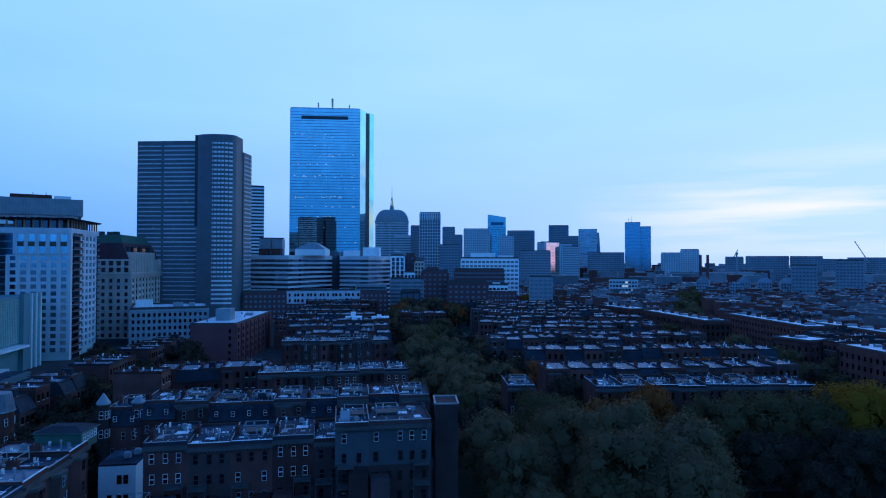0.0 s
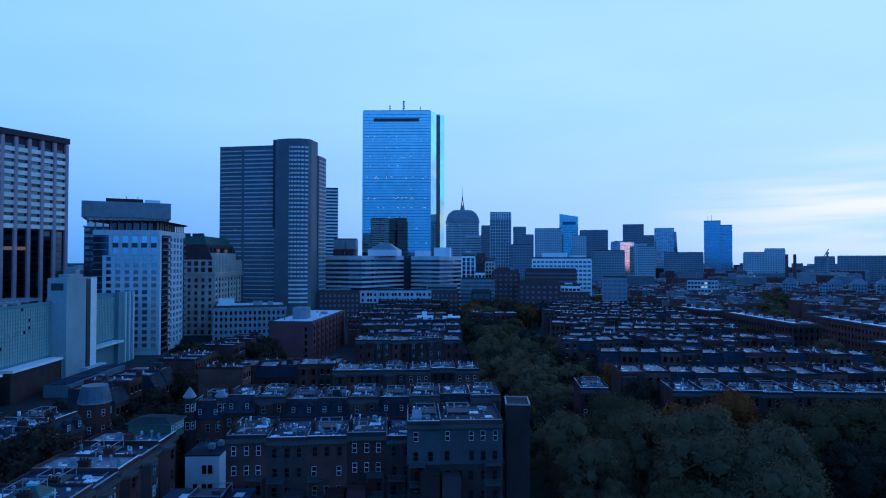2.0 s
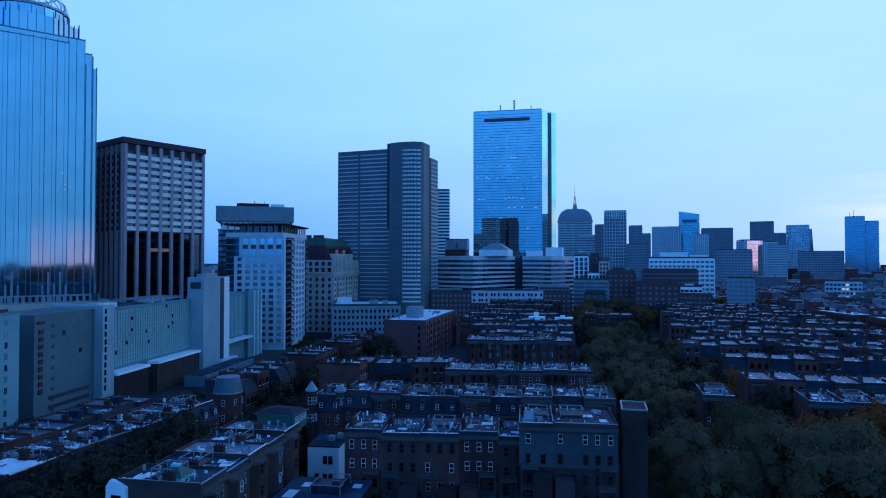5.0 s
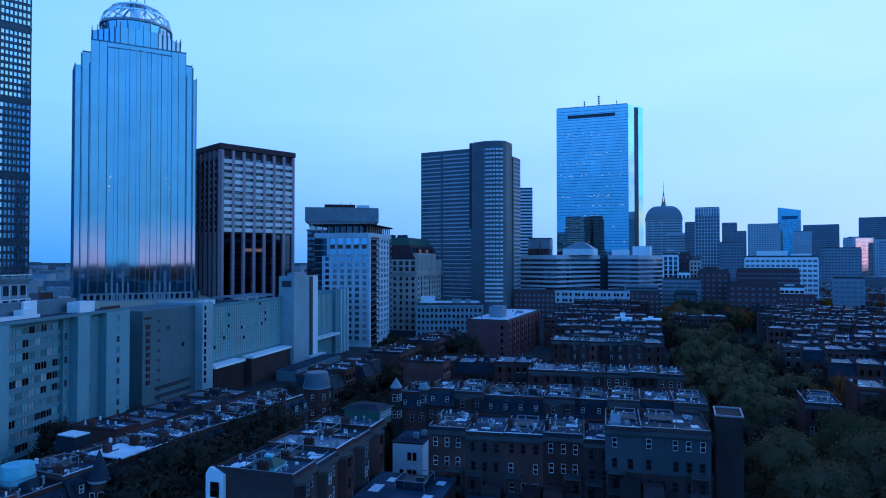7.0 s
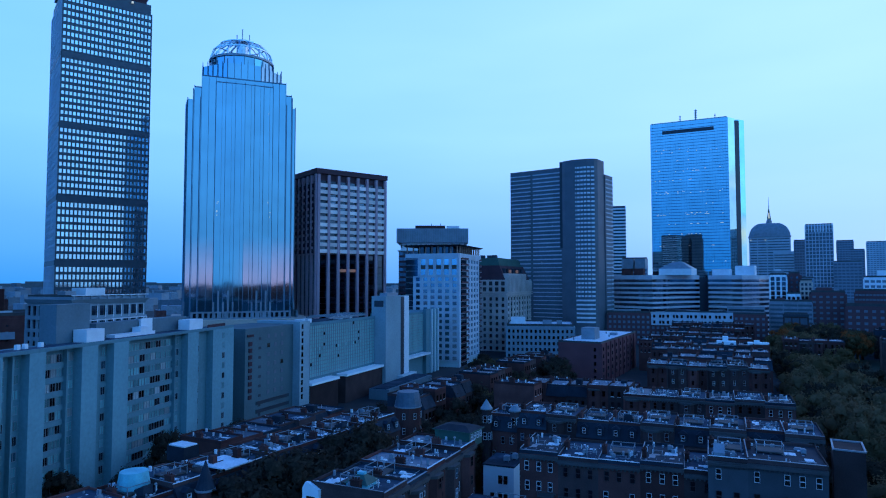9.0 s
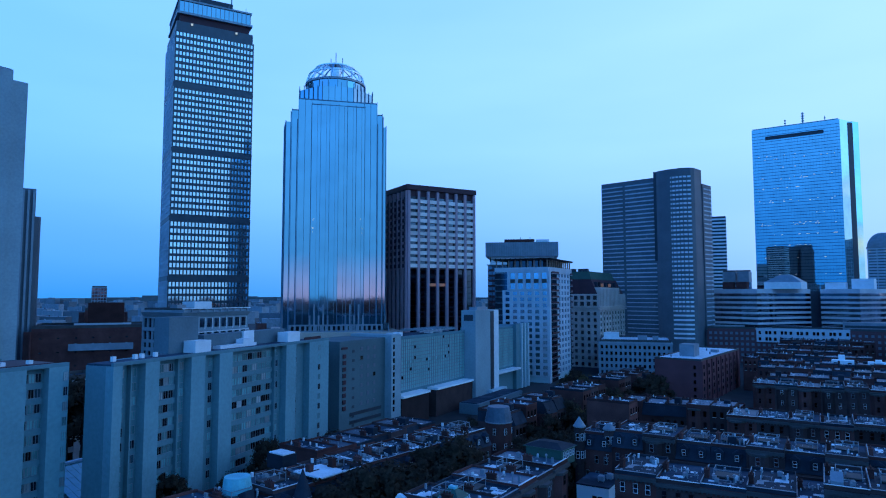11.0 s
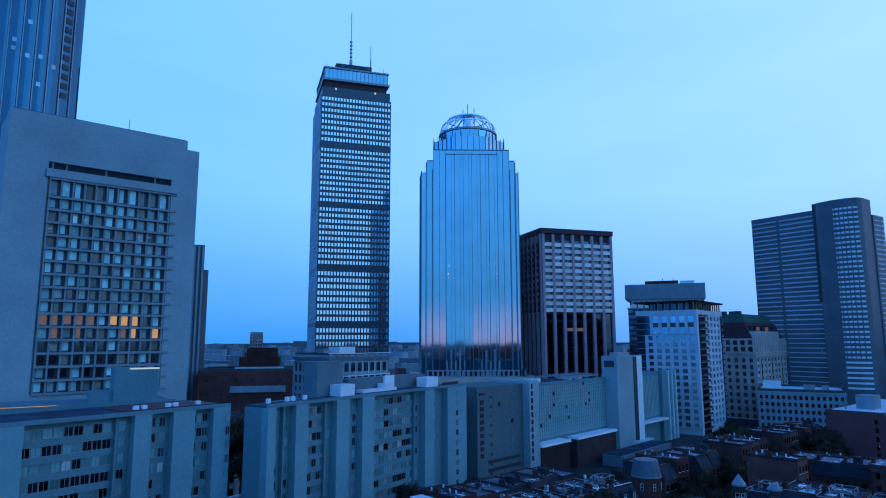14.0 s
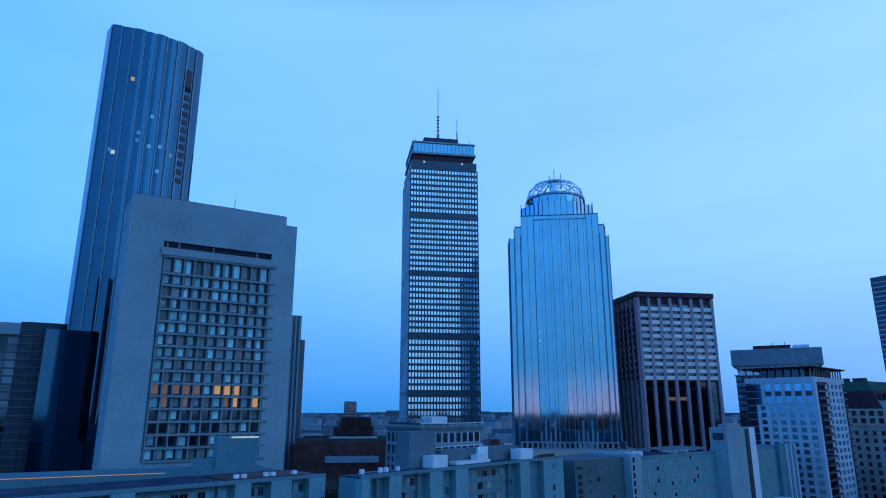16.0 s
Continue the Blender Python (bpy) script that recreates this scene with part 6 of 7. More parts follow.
    # the simpler, farther houses get paler blue roofs that stand for haze
    part("roof", bx(nb(), 0.15, w - 0.15, v0 + 0.1, D - 0.2, z - 0.3, z), rng.choice((TAR, TAR, TAR, ROOF_BLUE, SLATE, ROOF_BLUE) if full else (TAR, ROOF_BLUE, ROOF_BLUE, ROOF_PALE, ROOF_BLUE)), t)
    bm = nb()
    for u in (0.0, w - 0.15):
        bx(bm, u, u + 0.15, v0, D - 0.2, z - 0.3, z + 0.35)
    bx(bm, 0, w, D - 0.2, D, z - 0.3, z + 0.4)
    bx(bm, 0, w, v0 - 0.1, v0 + 0.12, z - 0.3, z + 0.22)
    part("parapet", bm, rng.choice((wall, wall, SLATE)), t)
    piece("chimney", CHIMNEY, t, Matrix.Translation((0.45, rng.uniform(2.5, 8.5), z)) @ Matrix.Scale(0.62, 4))
    if full:
        spots = [(rng.uniform(1.3, w - 1.3), rng.uniform(v0 + 1.4, D - 2.0)) for _ in range(4)]
        for e, (u, v) in zip(rng.sample(("sky", "bulk", "ac", "ac", "vent", "patch", "sky", "none"), 4), spots):
            tr = Matrix.Translation((u, v, z))
            if e == "sky":
                piece("skylight", SKYLIGHT if rng.random() < 0.5 else SKYLIGHT_DULL, t, tr @ Matrix.Scale(rng.uniform(0.4, 0.65), 4) @ pose(0, 0, 0, 0, 0, 90 * rng.randint(0, 1)))
            elif e == "bulk":
                piece("roof_bulkhead", rng.choice((BULK_DARK, BULK_DARK, BULK)), t, tr @ Matrix.Scale(0.6, 4) @ pose(0, 0, 0, 0, 0, 90 * rng.randint(0, 3)))
            elif e == "ac":
                piece("air_conditioner", ACU, t, tr @ Matrix.Scale(rng.uniform(0.5, 0.75), 4))
            elif e == "vent":
                piece("vent_pipe", VENT, t, tr @ Matrix.Scale(0.8, 4))
            elif e == "patch":
                bar("roof_patch", t, SILVER, max(0.3, u - 0.9), min(w - 0.3, u + 0.9), v - 0.8, min(D - 0.4, v + 0.8), z, z + 0.03)
        if rng.random() < 0.45:
            deck(t, 1.4, 4.6, min(3.4, w - 2), 2.8, z)
    # flashings, hatches, pipes and rails, too many to count
    bm = nb()
    for _ in range(26 if full else 13):
        u, v, e = rng.uniform(0.4, w - 0.4), rng.uniform(v0 + 0.3, D - 0.5), rng.uniform(0.04, 0.17)
        bx(bm, u - e, u + e, v - e * rng.uniform(0.6, 2.4), v + e, z, z + rng.choice((0.05, 0.08, 0.15, 0.3, 0.7)), rng.choice((0, 1, 1, 2)))
    for _ in range(3):   # patches of bright membrane
        u, v = rng.uniform(0.4, w - 1.8), rng.uniform(v0 + 0.4, D - 2.6)
        bx(bm, u, u + rng.uniform(0.6, 1.3), v, v + rng.uniform(0.5, 2.0), z + 0.005, z + rng.uniform(0.02, 0.06), rng.choice((1, 2)))
    if full:   # pale copings along the parapets
        bx(bm, 0, w, v0 - 0.14, v0 + 0.14, z + 0.22, z + 0.27, seed % 2)
        bx(bm, 0.0, 0.15, v0 + 0.14, D - 0.2, z + 0.35, z + 0.39, 1)
    for _ in range(3 if full else 2):   # thin runs of pipe and rail
        u, v, ln = rng.uniform(0.5, w - 2.6), rng.uniform(v0 + 0.5, D - 3), rng.uniform(1.2, 2.4)
        if rng.random() < 0.5:
            bx(bm, u, u + ln, v, v + 0.06, z + 0.3, z + 0.36, 1)
        else:
            bx(bm, u, u + 0.06, v, v + ln, z + 0.5, z + 0.56, 1)
    if not full and rng.random() < 0.5:
        u, v = rng.uniform(1.5, w - 1.5), rng.uniform(3, D - 3)
        bx(bm, u - 0.8, u + 0.8, v - 1.2, v + 1.2, z, z + rng.uniform(0.8, 1.9), 3)
    part("roof_fitting", bm, (WHITE, TIN, SILVER, SLATE), t, kind="stuff")
    return t


ROOF_BLUE = mat("grey_membrane_roof", (0.072, 0.108, 0.145), 0.5, vary=0.35, scale=0.3, grain=2, objrand=0.4)
PROTO = {"near": [], "mid": []}
spec = [(16.6, BROWNSTONE, "flat"), (16.0, BRICK, "mansard"), (16.4, BRICK, "bay"), (16.8, BRICK, "flat"), (16.2, BROWNSTONE, "mansard"), (16.5, BROWNSTONE, "bay"),
        (16.3, BRICK, "flat"), (16.5, BRICK, "mansard"), (16.4, BRICK, "flat"), (16.2, BROWNSTONE, "bay")]
FREE = {"near": [], "mid": []}
for k, (z, wall, style) in enumerate(spec):
    for kind in ("near", "mid"):
        if kind == "mid" and k > 6:
            continue
        h = row_house(40 + k, z, wall, style, kind == "near")
        PROTO[kind].append(h)
        FREE[kind].append(h)


def put_house(kind, index, m):
    """The prototype itself stands at its first place; later ones are copies."""
    h = PROTO[kind][index]
    if h in FREE[kind]:
        FREE[kind].remove(h)
        h.matrix_basis = m
        return h
    return copy_thing(h, m)


def row(x0, y0, yaw, n, seed=0, kind="near", bend=0.0, gap=(), pick=None, dz=0.0):
    rng = random.Random(seed)
    n = round(n * 7.2 / W)
    gap = [round(g * 7.2 / W) for g in gap]
    x, y, a = x0, y0, yaw
    last = -1
    for i in range(n):
        if i not in gap:
            choice = [k for k in (pick or range(len(PROTO[kind]))) if k != last]
            last = rng.choice(choice)
            put_house(kind, last, pose(x, y, (rng.uniform(-0.45, 0.3) if kind == "near" else rng.uniform(-0.4, 0.2)) + dz, 0, 0, a))
        x, y = x + W * math.cos(radians(a)), y + W * math.sin(radians(a))
        a += bend


row(-43, 92, 11, 4, 1, pick=(0, 3, 6, 8))
row(-62, 118, 8, 8, 2, pick=(1, 4, 7, 5))
row(-44, 152, 9, 5, 3, pick=(0, 2, 3, 5))
row(-80, 176, 8, 4, 60, "mid", dz=-3.2)
row(-86, 204, 7, 4, 61, "mid", dz=-7.5)
row(-54, 214, 9, 5, 4, pick=(2, 5, 9))
row(-55, 236, 9, 5, 5, "mid")
row(-64, 261, 9, 6, 6, "mid")
row(-66, 287, 9, 6, 16, "mid")
row(-48.4, 64.3, 97, 4, 7, pick=(2, 5, 9))
row(-76.2, 38.0, 92, 10, 8, pick=(1, 4, 7), dz=-1.2)
row(-103, 84, 96, 6, 9, "mid", dz=-5.0)
row(-90, 136, 94, 15, 10, "mid", gap=(2, 4, 5, 8, 9, 12, 13), dz=-2.2)
row(-86, 345, 9, 4, 71, "mid", dz=-2)
row(-84, 372, 9, 5, 72, "mid", dz=-2)
row(-88, 400, 9, 6, 73, "mid", dz=-1)
row(-92, 428, 9, 7, 74, "mid", dz=0)
row(-66, 150, 94, 1, 11, "mid")
row(-83, 314, 8, 2, 75, "mid", dz=-2)
row(33, 138, 1, 7, 12, pick=(0, 3, 6, 8))
row(26, 160, 4, 9, 13, "mid")
row(14, 138, 2, 1, 14, pick=(6,))
row(26, 198, 0, 11, 15, "mid")
for k, (y, n) in enumerate(((222, 8), (238, 11), (262, 9), (282, 11), (308, 11), (330, 9), (352, 11), (378, 10), (404, 9), (430, 11))):
    row(16 + 4 * (k % 3), y, 2 - (k % 2) * 3, n, 20 + k, "mid", gap=(3,) if k % 3 == 0 else (7,))
row(-22, 330, 8, 3, 40, "mid")
row(-70, 320, 8, 5, 41, "mid")
for k in range(5):
    row(128 + 12 * k, 215 + 34 * k, -78, 4, 50 + k, "mid")

for x, y, wide, tall_part in ((-45.3, 296.5, 7.7, 2.0), (-33.0, 295.5, 8.2, 0.8)):
    pent = thing("roof_penthouse", x, y, 7, "white penthouse on a brick row's flat roof", "penthouse", "white penthouses", z=13.0)
    part("wall", bx(nb(), 0, wide, 0, 5, 0, 4.4), BRIGHT_WHITE, pent)
    part("upper_wall", bx(nb(), 2.4, 4.6, 1, 4, 4.4, 4.4 + tall_part), BRIGHT_WHITE, pent)
    for u in (0.8, wide - 2.2):
        bar("window", pent, PANE_DARK, u, u + 1.3, -0.05, 0.05, 2.2, 3.6)

# taller grey house at the end of the first row, stair tower and white rear wing
tall = [row_house(90, 18.9, BROWNSTONE, "flat", True, 5.0), row_house(91, 19.0, BROWNSTONE, "flat", True, 9.5)]
tall[0].matrix_basis = pose(-16.0, 95.2, 0, 0, 0, 9)
tall[1].matrix_basis = pose(-11.1, 96.0, 0, 0, 0, 9)
for h, wide in zip(tall, (5.0, 9.5)):
    part("grey_storey", bx(nb(), 0.0, wide, -0.016, 0, 12.6, 18.3), GREYWALL, h, "grey painted upper storeys")
st = thing("stair_tower", -1.2, 101.6, 3, "plain dark brick stair tower with pale rim", "tower")
part("wall", bx(nb(), 0, 3.7, 0, 6, 0, 20.5), BROWNSTONE, st)
for x0, x1, y0, y1 in ((-0.1, 3.8, -0.1, 0.12), (-0.1, 3.8, 5.88, 6.1), (-0.1, 0.12, 0.12, 5.88), (3.58, 3.8, 0.12, 5.88)):
    bar("coping", st, TIN, x0, x1, y0, y1, 20.5, 20.7)
hut = thing("white_wing", -56.2, 104.6, 9, "white-painted rear wing with small dark windows", "house")
part("wall", bx(nb(), 0, 5.8, 0, 8, 0, 9.6), BRIGHT_WHITE, hut)
part("roof", bx(nb(), -0.1, 5.9, -0.1, 8.1, 9.6, 9.85), TAR, hut)
for u, v in ((2.9, 6.6), (3.9, 6.6), (1.4, 3.4), (2.9, 3.4), (3.9, 3.4)):
    piece("window", WIN_DARK, hut, Matrix.Translation((u, -0.02, v)))
for u, v in ((3.6, 3), (4.6, 5)):
    piece("air_conditioner", ACU, hut, Matrix.Translation((u, v, 9.85)))
green = thing("green_penthouse", -58.9, 92.4, 3, "green copper-clad penthouse with white-framed windows", "penthouse", z=15.6)
part("wall", bx(nb(), 0, 6.5, 0, 4.8, 0, 2.5), COPPER, green)
part("eave", bx(nb(), -0.35, 6.85, -0.35, 5.15, 2.5, 2.65), COPPER, green)
part("roof", prism(nb(), [(-0.3, -0.3), (6.8, -0.3), (6.8, 5.1), (-0.3, 5.1)], 2.65, 3.3, [(1.6, 1.6), (5.0, 1.6), (5.0, 3.4), (1.6, 3.4)]), SLATE, green)
m, n = wall_frame((6.5, 0), (6.5, 4.8))
for u in (0.5, 1.6, 2.7, 3.8):
    piece("window", WIN_SMALL, green, m @ Matrix.Translation((u, 0.02, 1.2)) @ Matrix.Diagonal((1, -1, 1, 1)))


def turret(x, y, z0, r, h, cone, wall, roofing, label):
    t = thing("corner_turret", x, y, 0, label, "turret")
    part("drum", prism(nb(), ring(0, 0, r, r, 14), 0, z0), wall, t)
    part("eave", prism(nb(), ring(0, 0, r + 0.25, r + 0.25, 14), z0, z0 + 0.3), TIN, t)
    part("cap", prism(nb(), ring(0, 0, r + 0.2, r + 0.2, 14), z0 + 0.3, z0 + h, ring(0, 0, cone, cone, 14)), roofing, t)
    for a in (-70, -20, 30):
        q = pose(0, 0, 0, 0, 0, a + 90)
        for zz in (z0 - 2.6, z0 - 6.0):
            piece("window", WIN_WHITE, t, q @ Matrix.Translation((-0.57, -r * 0.985, zz)))
    return t


SILVER_BLUE = mat("weathered_copper", (0.15, 0.52, 0.58), 0.5, vary=0.25, scale=0.6, grain=5)
turret(-62.2, 117.3, 16.9, 1.0, 2.0, 0.08, BROWNSTONE, TIN, "round brick turret with pale conical cap")
turret(-57.0, 119.8, 16.6, 1.0, 1.2, 0.45, BROWNSTONE, TIN, "round brick turret with low pale dome")
turret(-88.6, 127.0, 13.2, 3.1, 3.6, 2.6, BRICK, ROOF_BLUE, "round brick turret with blue-grey tin skirt")
turret(-83.6, 53.6, 13.0, 2.2, 4.0, 1.85, BRICK, SILVER_BLUE, "round brick turret with pale weathered copper skirt")
turret(-76.3, 59.7, 13.9, 1.15, 4.1, 0.08, BRICK, SLATE, "round brick turret with steep slate cone")
turret(-76.5, 92, 13.6, 1.5, 3.4, 0.1, BRICK, SLATE, "round brick turret with short slate cone")
bright = thing("flat_roof_cover", -82.6, 62.8, 3, "bright white membrane over a flat roof", "roof", z=15.75)
part("membrane", bx(nb(), 0, 6.2, 0, 5.4, 0, 0.2), SILVER, bright)
part("chimney", bx(nb(), 1.6, 2.6, 1.0, 1.8, 0.2, 1.3), BRICK, bright)
part("chimney", bx(nb(), 2.4, 3.4, 5.0, 5.8, -0.3, 1.5), BRICK, bright)
small = thing("roof_hatch", -95.5, 67.0, 2, "small flat roof hatch with bright white cover", "hatch", z=13.6)
part("wall", bx(nb(), 0, 4.2, 0, 3.0, 0, 2.4), SLATE, small)
part("cover", bx(nb(), 0.2, 4.0, 0.2, 2.8, 2.4, 2.6), SILVER, small)
gable = thing("pale_gable", -60.4, 62.4, 4, "pale blue painted gable end with dark window", "house")
part("wall", prism(nb(), [(0, 0), (2.7, 0), (2.7, 0.5), (0, 0.5)], 0, 16.2), BRIGHT_WHITE, gable)
part("peak", prism(nb(), [(0, 0), (2.7, 0), (2.7, 0.5), (0, 0.5)], 16.2, 17.0, [(0.5, 0), (1.0, 0), (1.0, 0.5), (0.5, 0.5)]), BRIGHT_WHITE, gable)
for v in (13.4, 9.9, 6.4):
    piece("window", WIN_DARK, gable, Matrix.Translation((0.8, -0.02, v)) @ Matrix.Diagonal((1.8, 1, 1.3, 1)))
cup = thing("roof_cupola", -54.6, 64.4, 8, "pale copper roof cupola with hipped green cap", "cupola", z=16.0)
part("wall", bx(nb(), 0, 3.0, 0, 2.7, 0, 1.3), SILVER_BLUE, cup)
part("cap", prism(nb(), [(-0.25, -0.25), (3.25, -0.25), (3.25, 2.95), (-0.25, 2.95)], 1.3, 2.2, [(1.0, 1.0), (2.0, 1.0), (2.0, 1.7), (1.0, 1.7)]), COPPER, cup)
part("skylight", bx(nb(), 1.0, 2.0, 1.0, 1.7, 2.2, 2.5), SILVER_BLUE, cup)
low = thing("rear_wing", -47.5, 74, 8, "low rear wing with flat roof and glazed deck", "house")
part("wall", bx(nb(), 0, 12, 0, 15, 0, 9.6), BRICK, low)
part("roof", bx(nb(), -0.1, 12.1, -0.1, 15.1, 9.6, 9.9), TAR, low)
for u, v, wide, deep in ((1.0, 6.5, 1.6, 3.0), (2.2, 11.0, 1.2, 1.8), (9.4, 5.0, 1.4, 2.2), (6.0, 3.0, 2.4, 1.2), (9.8, 11.5, 1.3, 1.6)):
    bar("roof_patch", low, SILVER, u, u + wide, v, v + deep, 9.9, 9.93)
deck(low, 4.6, 8.4, 4.4, 5.2, 9.9)
for i in range(3):
    bar("glass_screen", low, PANE, 4.6 + 1.46 * i, 6.0 + 1.46 * i, 8.36, 8.4, 9.95, 11.1)
    bar("glass_screen", low, PANE, 8.96, 9.0, 8.4 + 1.7 * i, 10.0 + 1.7 * i, 9.95, 11.1)
bar("grill", low, PANEL, 7.2, 8.2, 10.2, 10.8, 10.3, 11.2)
wing = thing("rear_wing", -33, 78, 9, "low rear wing with tar roof and roof units", "house")
part("wall", bx(nb(), 0, 9, 0, 10, 0, 8.4), BROWNSTONE, wing)
part("roof", bx(nb(), -0.1, 9.1, -0.1, 10.1, 8.4, 8.7), TAR, wing)
for u, v in ((3, 4), (4.5, 4.2), (5.9, 3.8), (4, 6)):
    piece("air_conditioner", ACU, wing, Matrix.Translation((u, v, 8.7)))

# ---- long brick terraces with bright roofs along the avenue ----
def terrace(x0, y0, x1, y1, z, label):
    n = math.hypot(x1 - x0, y1 - y0)
    t = block("brick_terrace", x0, y0, math.degrees(math.atan2(y1 - y0, x1 - x0)), n, 12, z, label, max(3, round(n / 2.6)), 3.3, 1.5, 1.6, BRICK, PANE_DARK, "terrace", 0.25, roof=SILVER, lip=0.3)
    rng = random.Random(int(x0))
    for i in range(int(n / 9)):
        roof_box(t, BRICK, 3 + 9 * i, 4 + 9 * i, 5, 7, z, z + 1.9, "chimney")
        roof_box(t, TIN, 6 + 9 * i, 7.5 + 9 * i, 3 + 4 * rng.random(), 8.5, z, z + 0.8, "skylight")


LONG = "long dark brick terrace with bright flat roof"
terrace(95.5, 390, 105, 358, 16.8, LONG)
terrace(110, 350, 118, 287, 16.8, LONG)
terrace(146, 330, 149, 262, 16.8, LONG)
terrace(162, 290, 166, 236, 16.8, LONG)
terrace(128, 206, 131, 160, 16.8, LONG)
terrace(117, 227, 123, 214, 16.8, "short dark brick terrace with bright flat roof")

# ---- lower city far off, too many to count ----
rng = random.Random(77)
bm = nb()


def far_block(x, y, w, d, z, a, k):
    c, s = math.cos(a), math.sin(a)
    pts = [(x + c * u - s * v, y + s * u + c * v) for u, v in ((0, 0), (w, 0), (w, d), (0, d))]
    prism(bm, pts, 0, z, mi=k)
    pts2 = [(x + c * u - s * v, y + s * u + c * v) for u, v in ((0.4, 0.4), (w - 0.4, 0.4), (w - 0.4, d - 0.4), (0.4, d - 0.4))]
    # farther roofs draw on paler colours, in place of haze
    prism(bm, pts2, z, z + 0.12, mi=rng.choice((4, 4, 4, 4, 3) if math.hypot(x, y) < 700 else (5, 5, 4, 4, 3)))
    for _ in range(rng.choice((1, 2, 3))):
        u, v, e = rng.uniform(1, w - 2), rng.uniform(1, d - 2), rng.uniform(0.3, 1.4)
        p = (x + c * u - s * v, y + s * u + c * v)
        prism(bm, [(p[0] - e, p[1] - 0.6), (p[0] + e, p[1] - 0.6), (p[0] + e, p[1] + 0.6), (p[0] - e, p[1] + 0.6)], z, z + rng.uniform(0.5, 1.8), mi=rng.choice((2, 3, 3, 0, 5)))


for y in range(300, 900, 27):
    x = -30.0 if y > 520 else 112
    while x < 60 + y * 0.75:
        w = rng.uniform(6.5, 9)
        in_avenue = abs((x - 118) - (y - 306) * 0.405) < 11
        if rng.random() < 0.88 and not in_avenue and not (x < 175 and y < 400):
            far_block(x, y + rng.uniform(-2, 2), w, 12, rng.uniform(12, 17), rng.uniform(-0.04, 0.06), rng.choice((0, 0, 1)))
        x += w if rng.random() < 0.9 else w + rng.uniform(8, 20)
for _ in range(420):
    y = rng.uniform(820, 2300)
    x = rng.uniform(-0.12 * y - 40, 0.78 * y + 100)
    w = rng.uniform(14, 60)
    far_block(x, y, w, rng.uniform(12, 30), rng.uniform(12, 26 + max(0, y - 900) * 0.012), rng.uniform(-0.5, 0.2), rng.choice((0, 1, 2, 5, 5)))
for _ in range(520):
    r = rng.uniform(430, 3600)
    a = radians(rng.uniform(22, 112))
    x, y = -r * math.sin(a), r * math.cos(a)
    if -440 < x < -330 and 120 < y < 300:
        continue
    w = rng.uniform(10, 45) * (0.7 + r / 2500)
    # beyond 900 m mostly paler walls: haze put in by choice of colour
    far_block(x, y, w, rng.uniform(10, 30), rng.uniform(10, 20) + max(0.0, r - 800) * 0.006 * rng.random(), rng.uniform(-0.6, 0.6), rng.choice((0, 1, 2, 5, 5) if r < 900 else (2, 5, 5, 3, 5)))
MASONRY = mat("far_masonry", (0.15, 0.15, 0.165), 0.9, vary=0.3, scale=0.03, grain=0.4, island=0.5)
# wall colour paled and blued for the haze of distance
FARGLASS = mat("hazed_far_wall", (0.19, 0.215, 0.24), 0.7, vary=0.3, scale=0.03, grain=0.3, island=0.5)
# the unseen side of the city, that the glass towers mirror
for _ in range(300):
    y = rng.uniform(-700, 260)
    x = max(0.0, y) * 0.8 + rng.uniform(70, 900)
    far_block(x, y, rng.uniform(9, 34), rng.uniform(10, 24), rng.choice((14, 16, 18, 22, 30, 38)) + rng.uniform(-2, 2), rng.uniform(-0.4, 0.4), rng.choice((0, 0, 1, 2)))
for _ in range(160):
    x, y = rng.uniform(-320, 70), rng.uniform(-700, -90)
    far_block(x, y, rng.uniform(9, 30), rng.uniform(10, 24), rng.choice((14, 16, 18, 22, 30)) + rng.uniform(-2, 2), rng.uniform(-0.4, 0.4), rng.choice((0, 0, 1, 2)))
city = part("low_city", bm, (BRICK, MASONRY, FARGLASS, ROOF_PALE, TAR, FARGLASS), None, "low brick and stone city spreading to the horizon", "stuff")
city["category"] = "buildings"
bm = nb()
for i in range(36):
    a0 = radians(20 + 3.0 * i)
    r = 4000
    h0 = 44 + 16 * noise.noise((i * 0.31, 1.7, 0))
    pts = []
    for aa, rr in ((a0, r), (a0 + radians(3.05), r), (a0 + radians(3.05), r + 300), (a0, r + 300)):
        pts.append((-rr * math.sin(aa), rr * math.cos(aa)))
    prism(bm, pts[::-1], 0, h0 - 10 + 14 * noise.noise((i * 0.9, 0.2, 3)))
# woods lightened to blue-grey, the haze put into their colour
hills = part("hills", bm, mat("hazed_far_woods", (0.10, 0.12, 0.13), 1.0, vary=0.3, scale=0.004, grain=0.05), None, "low wooded hills on the horizon", "stuff")
hills["category"] = "hills"


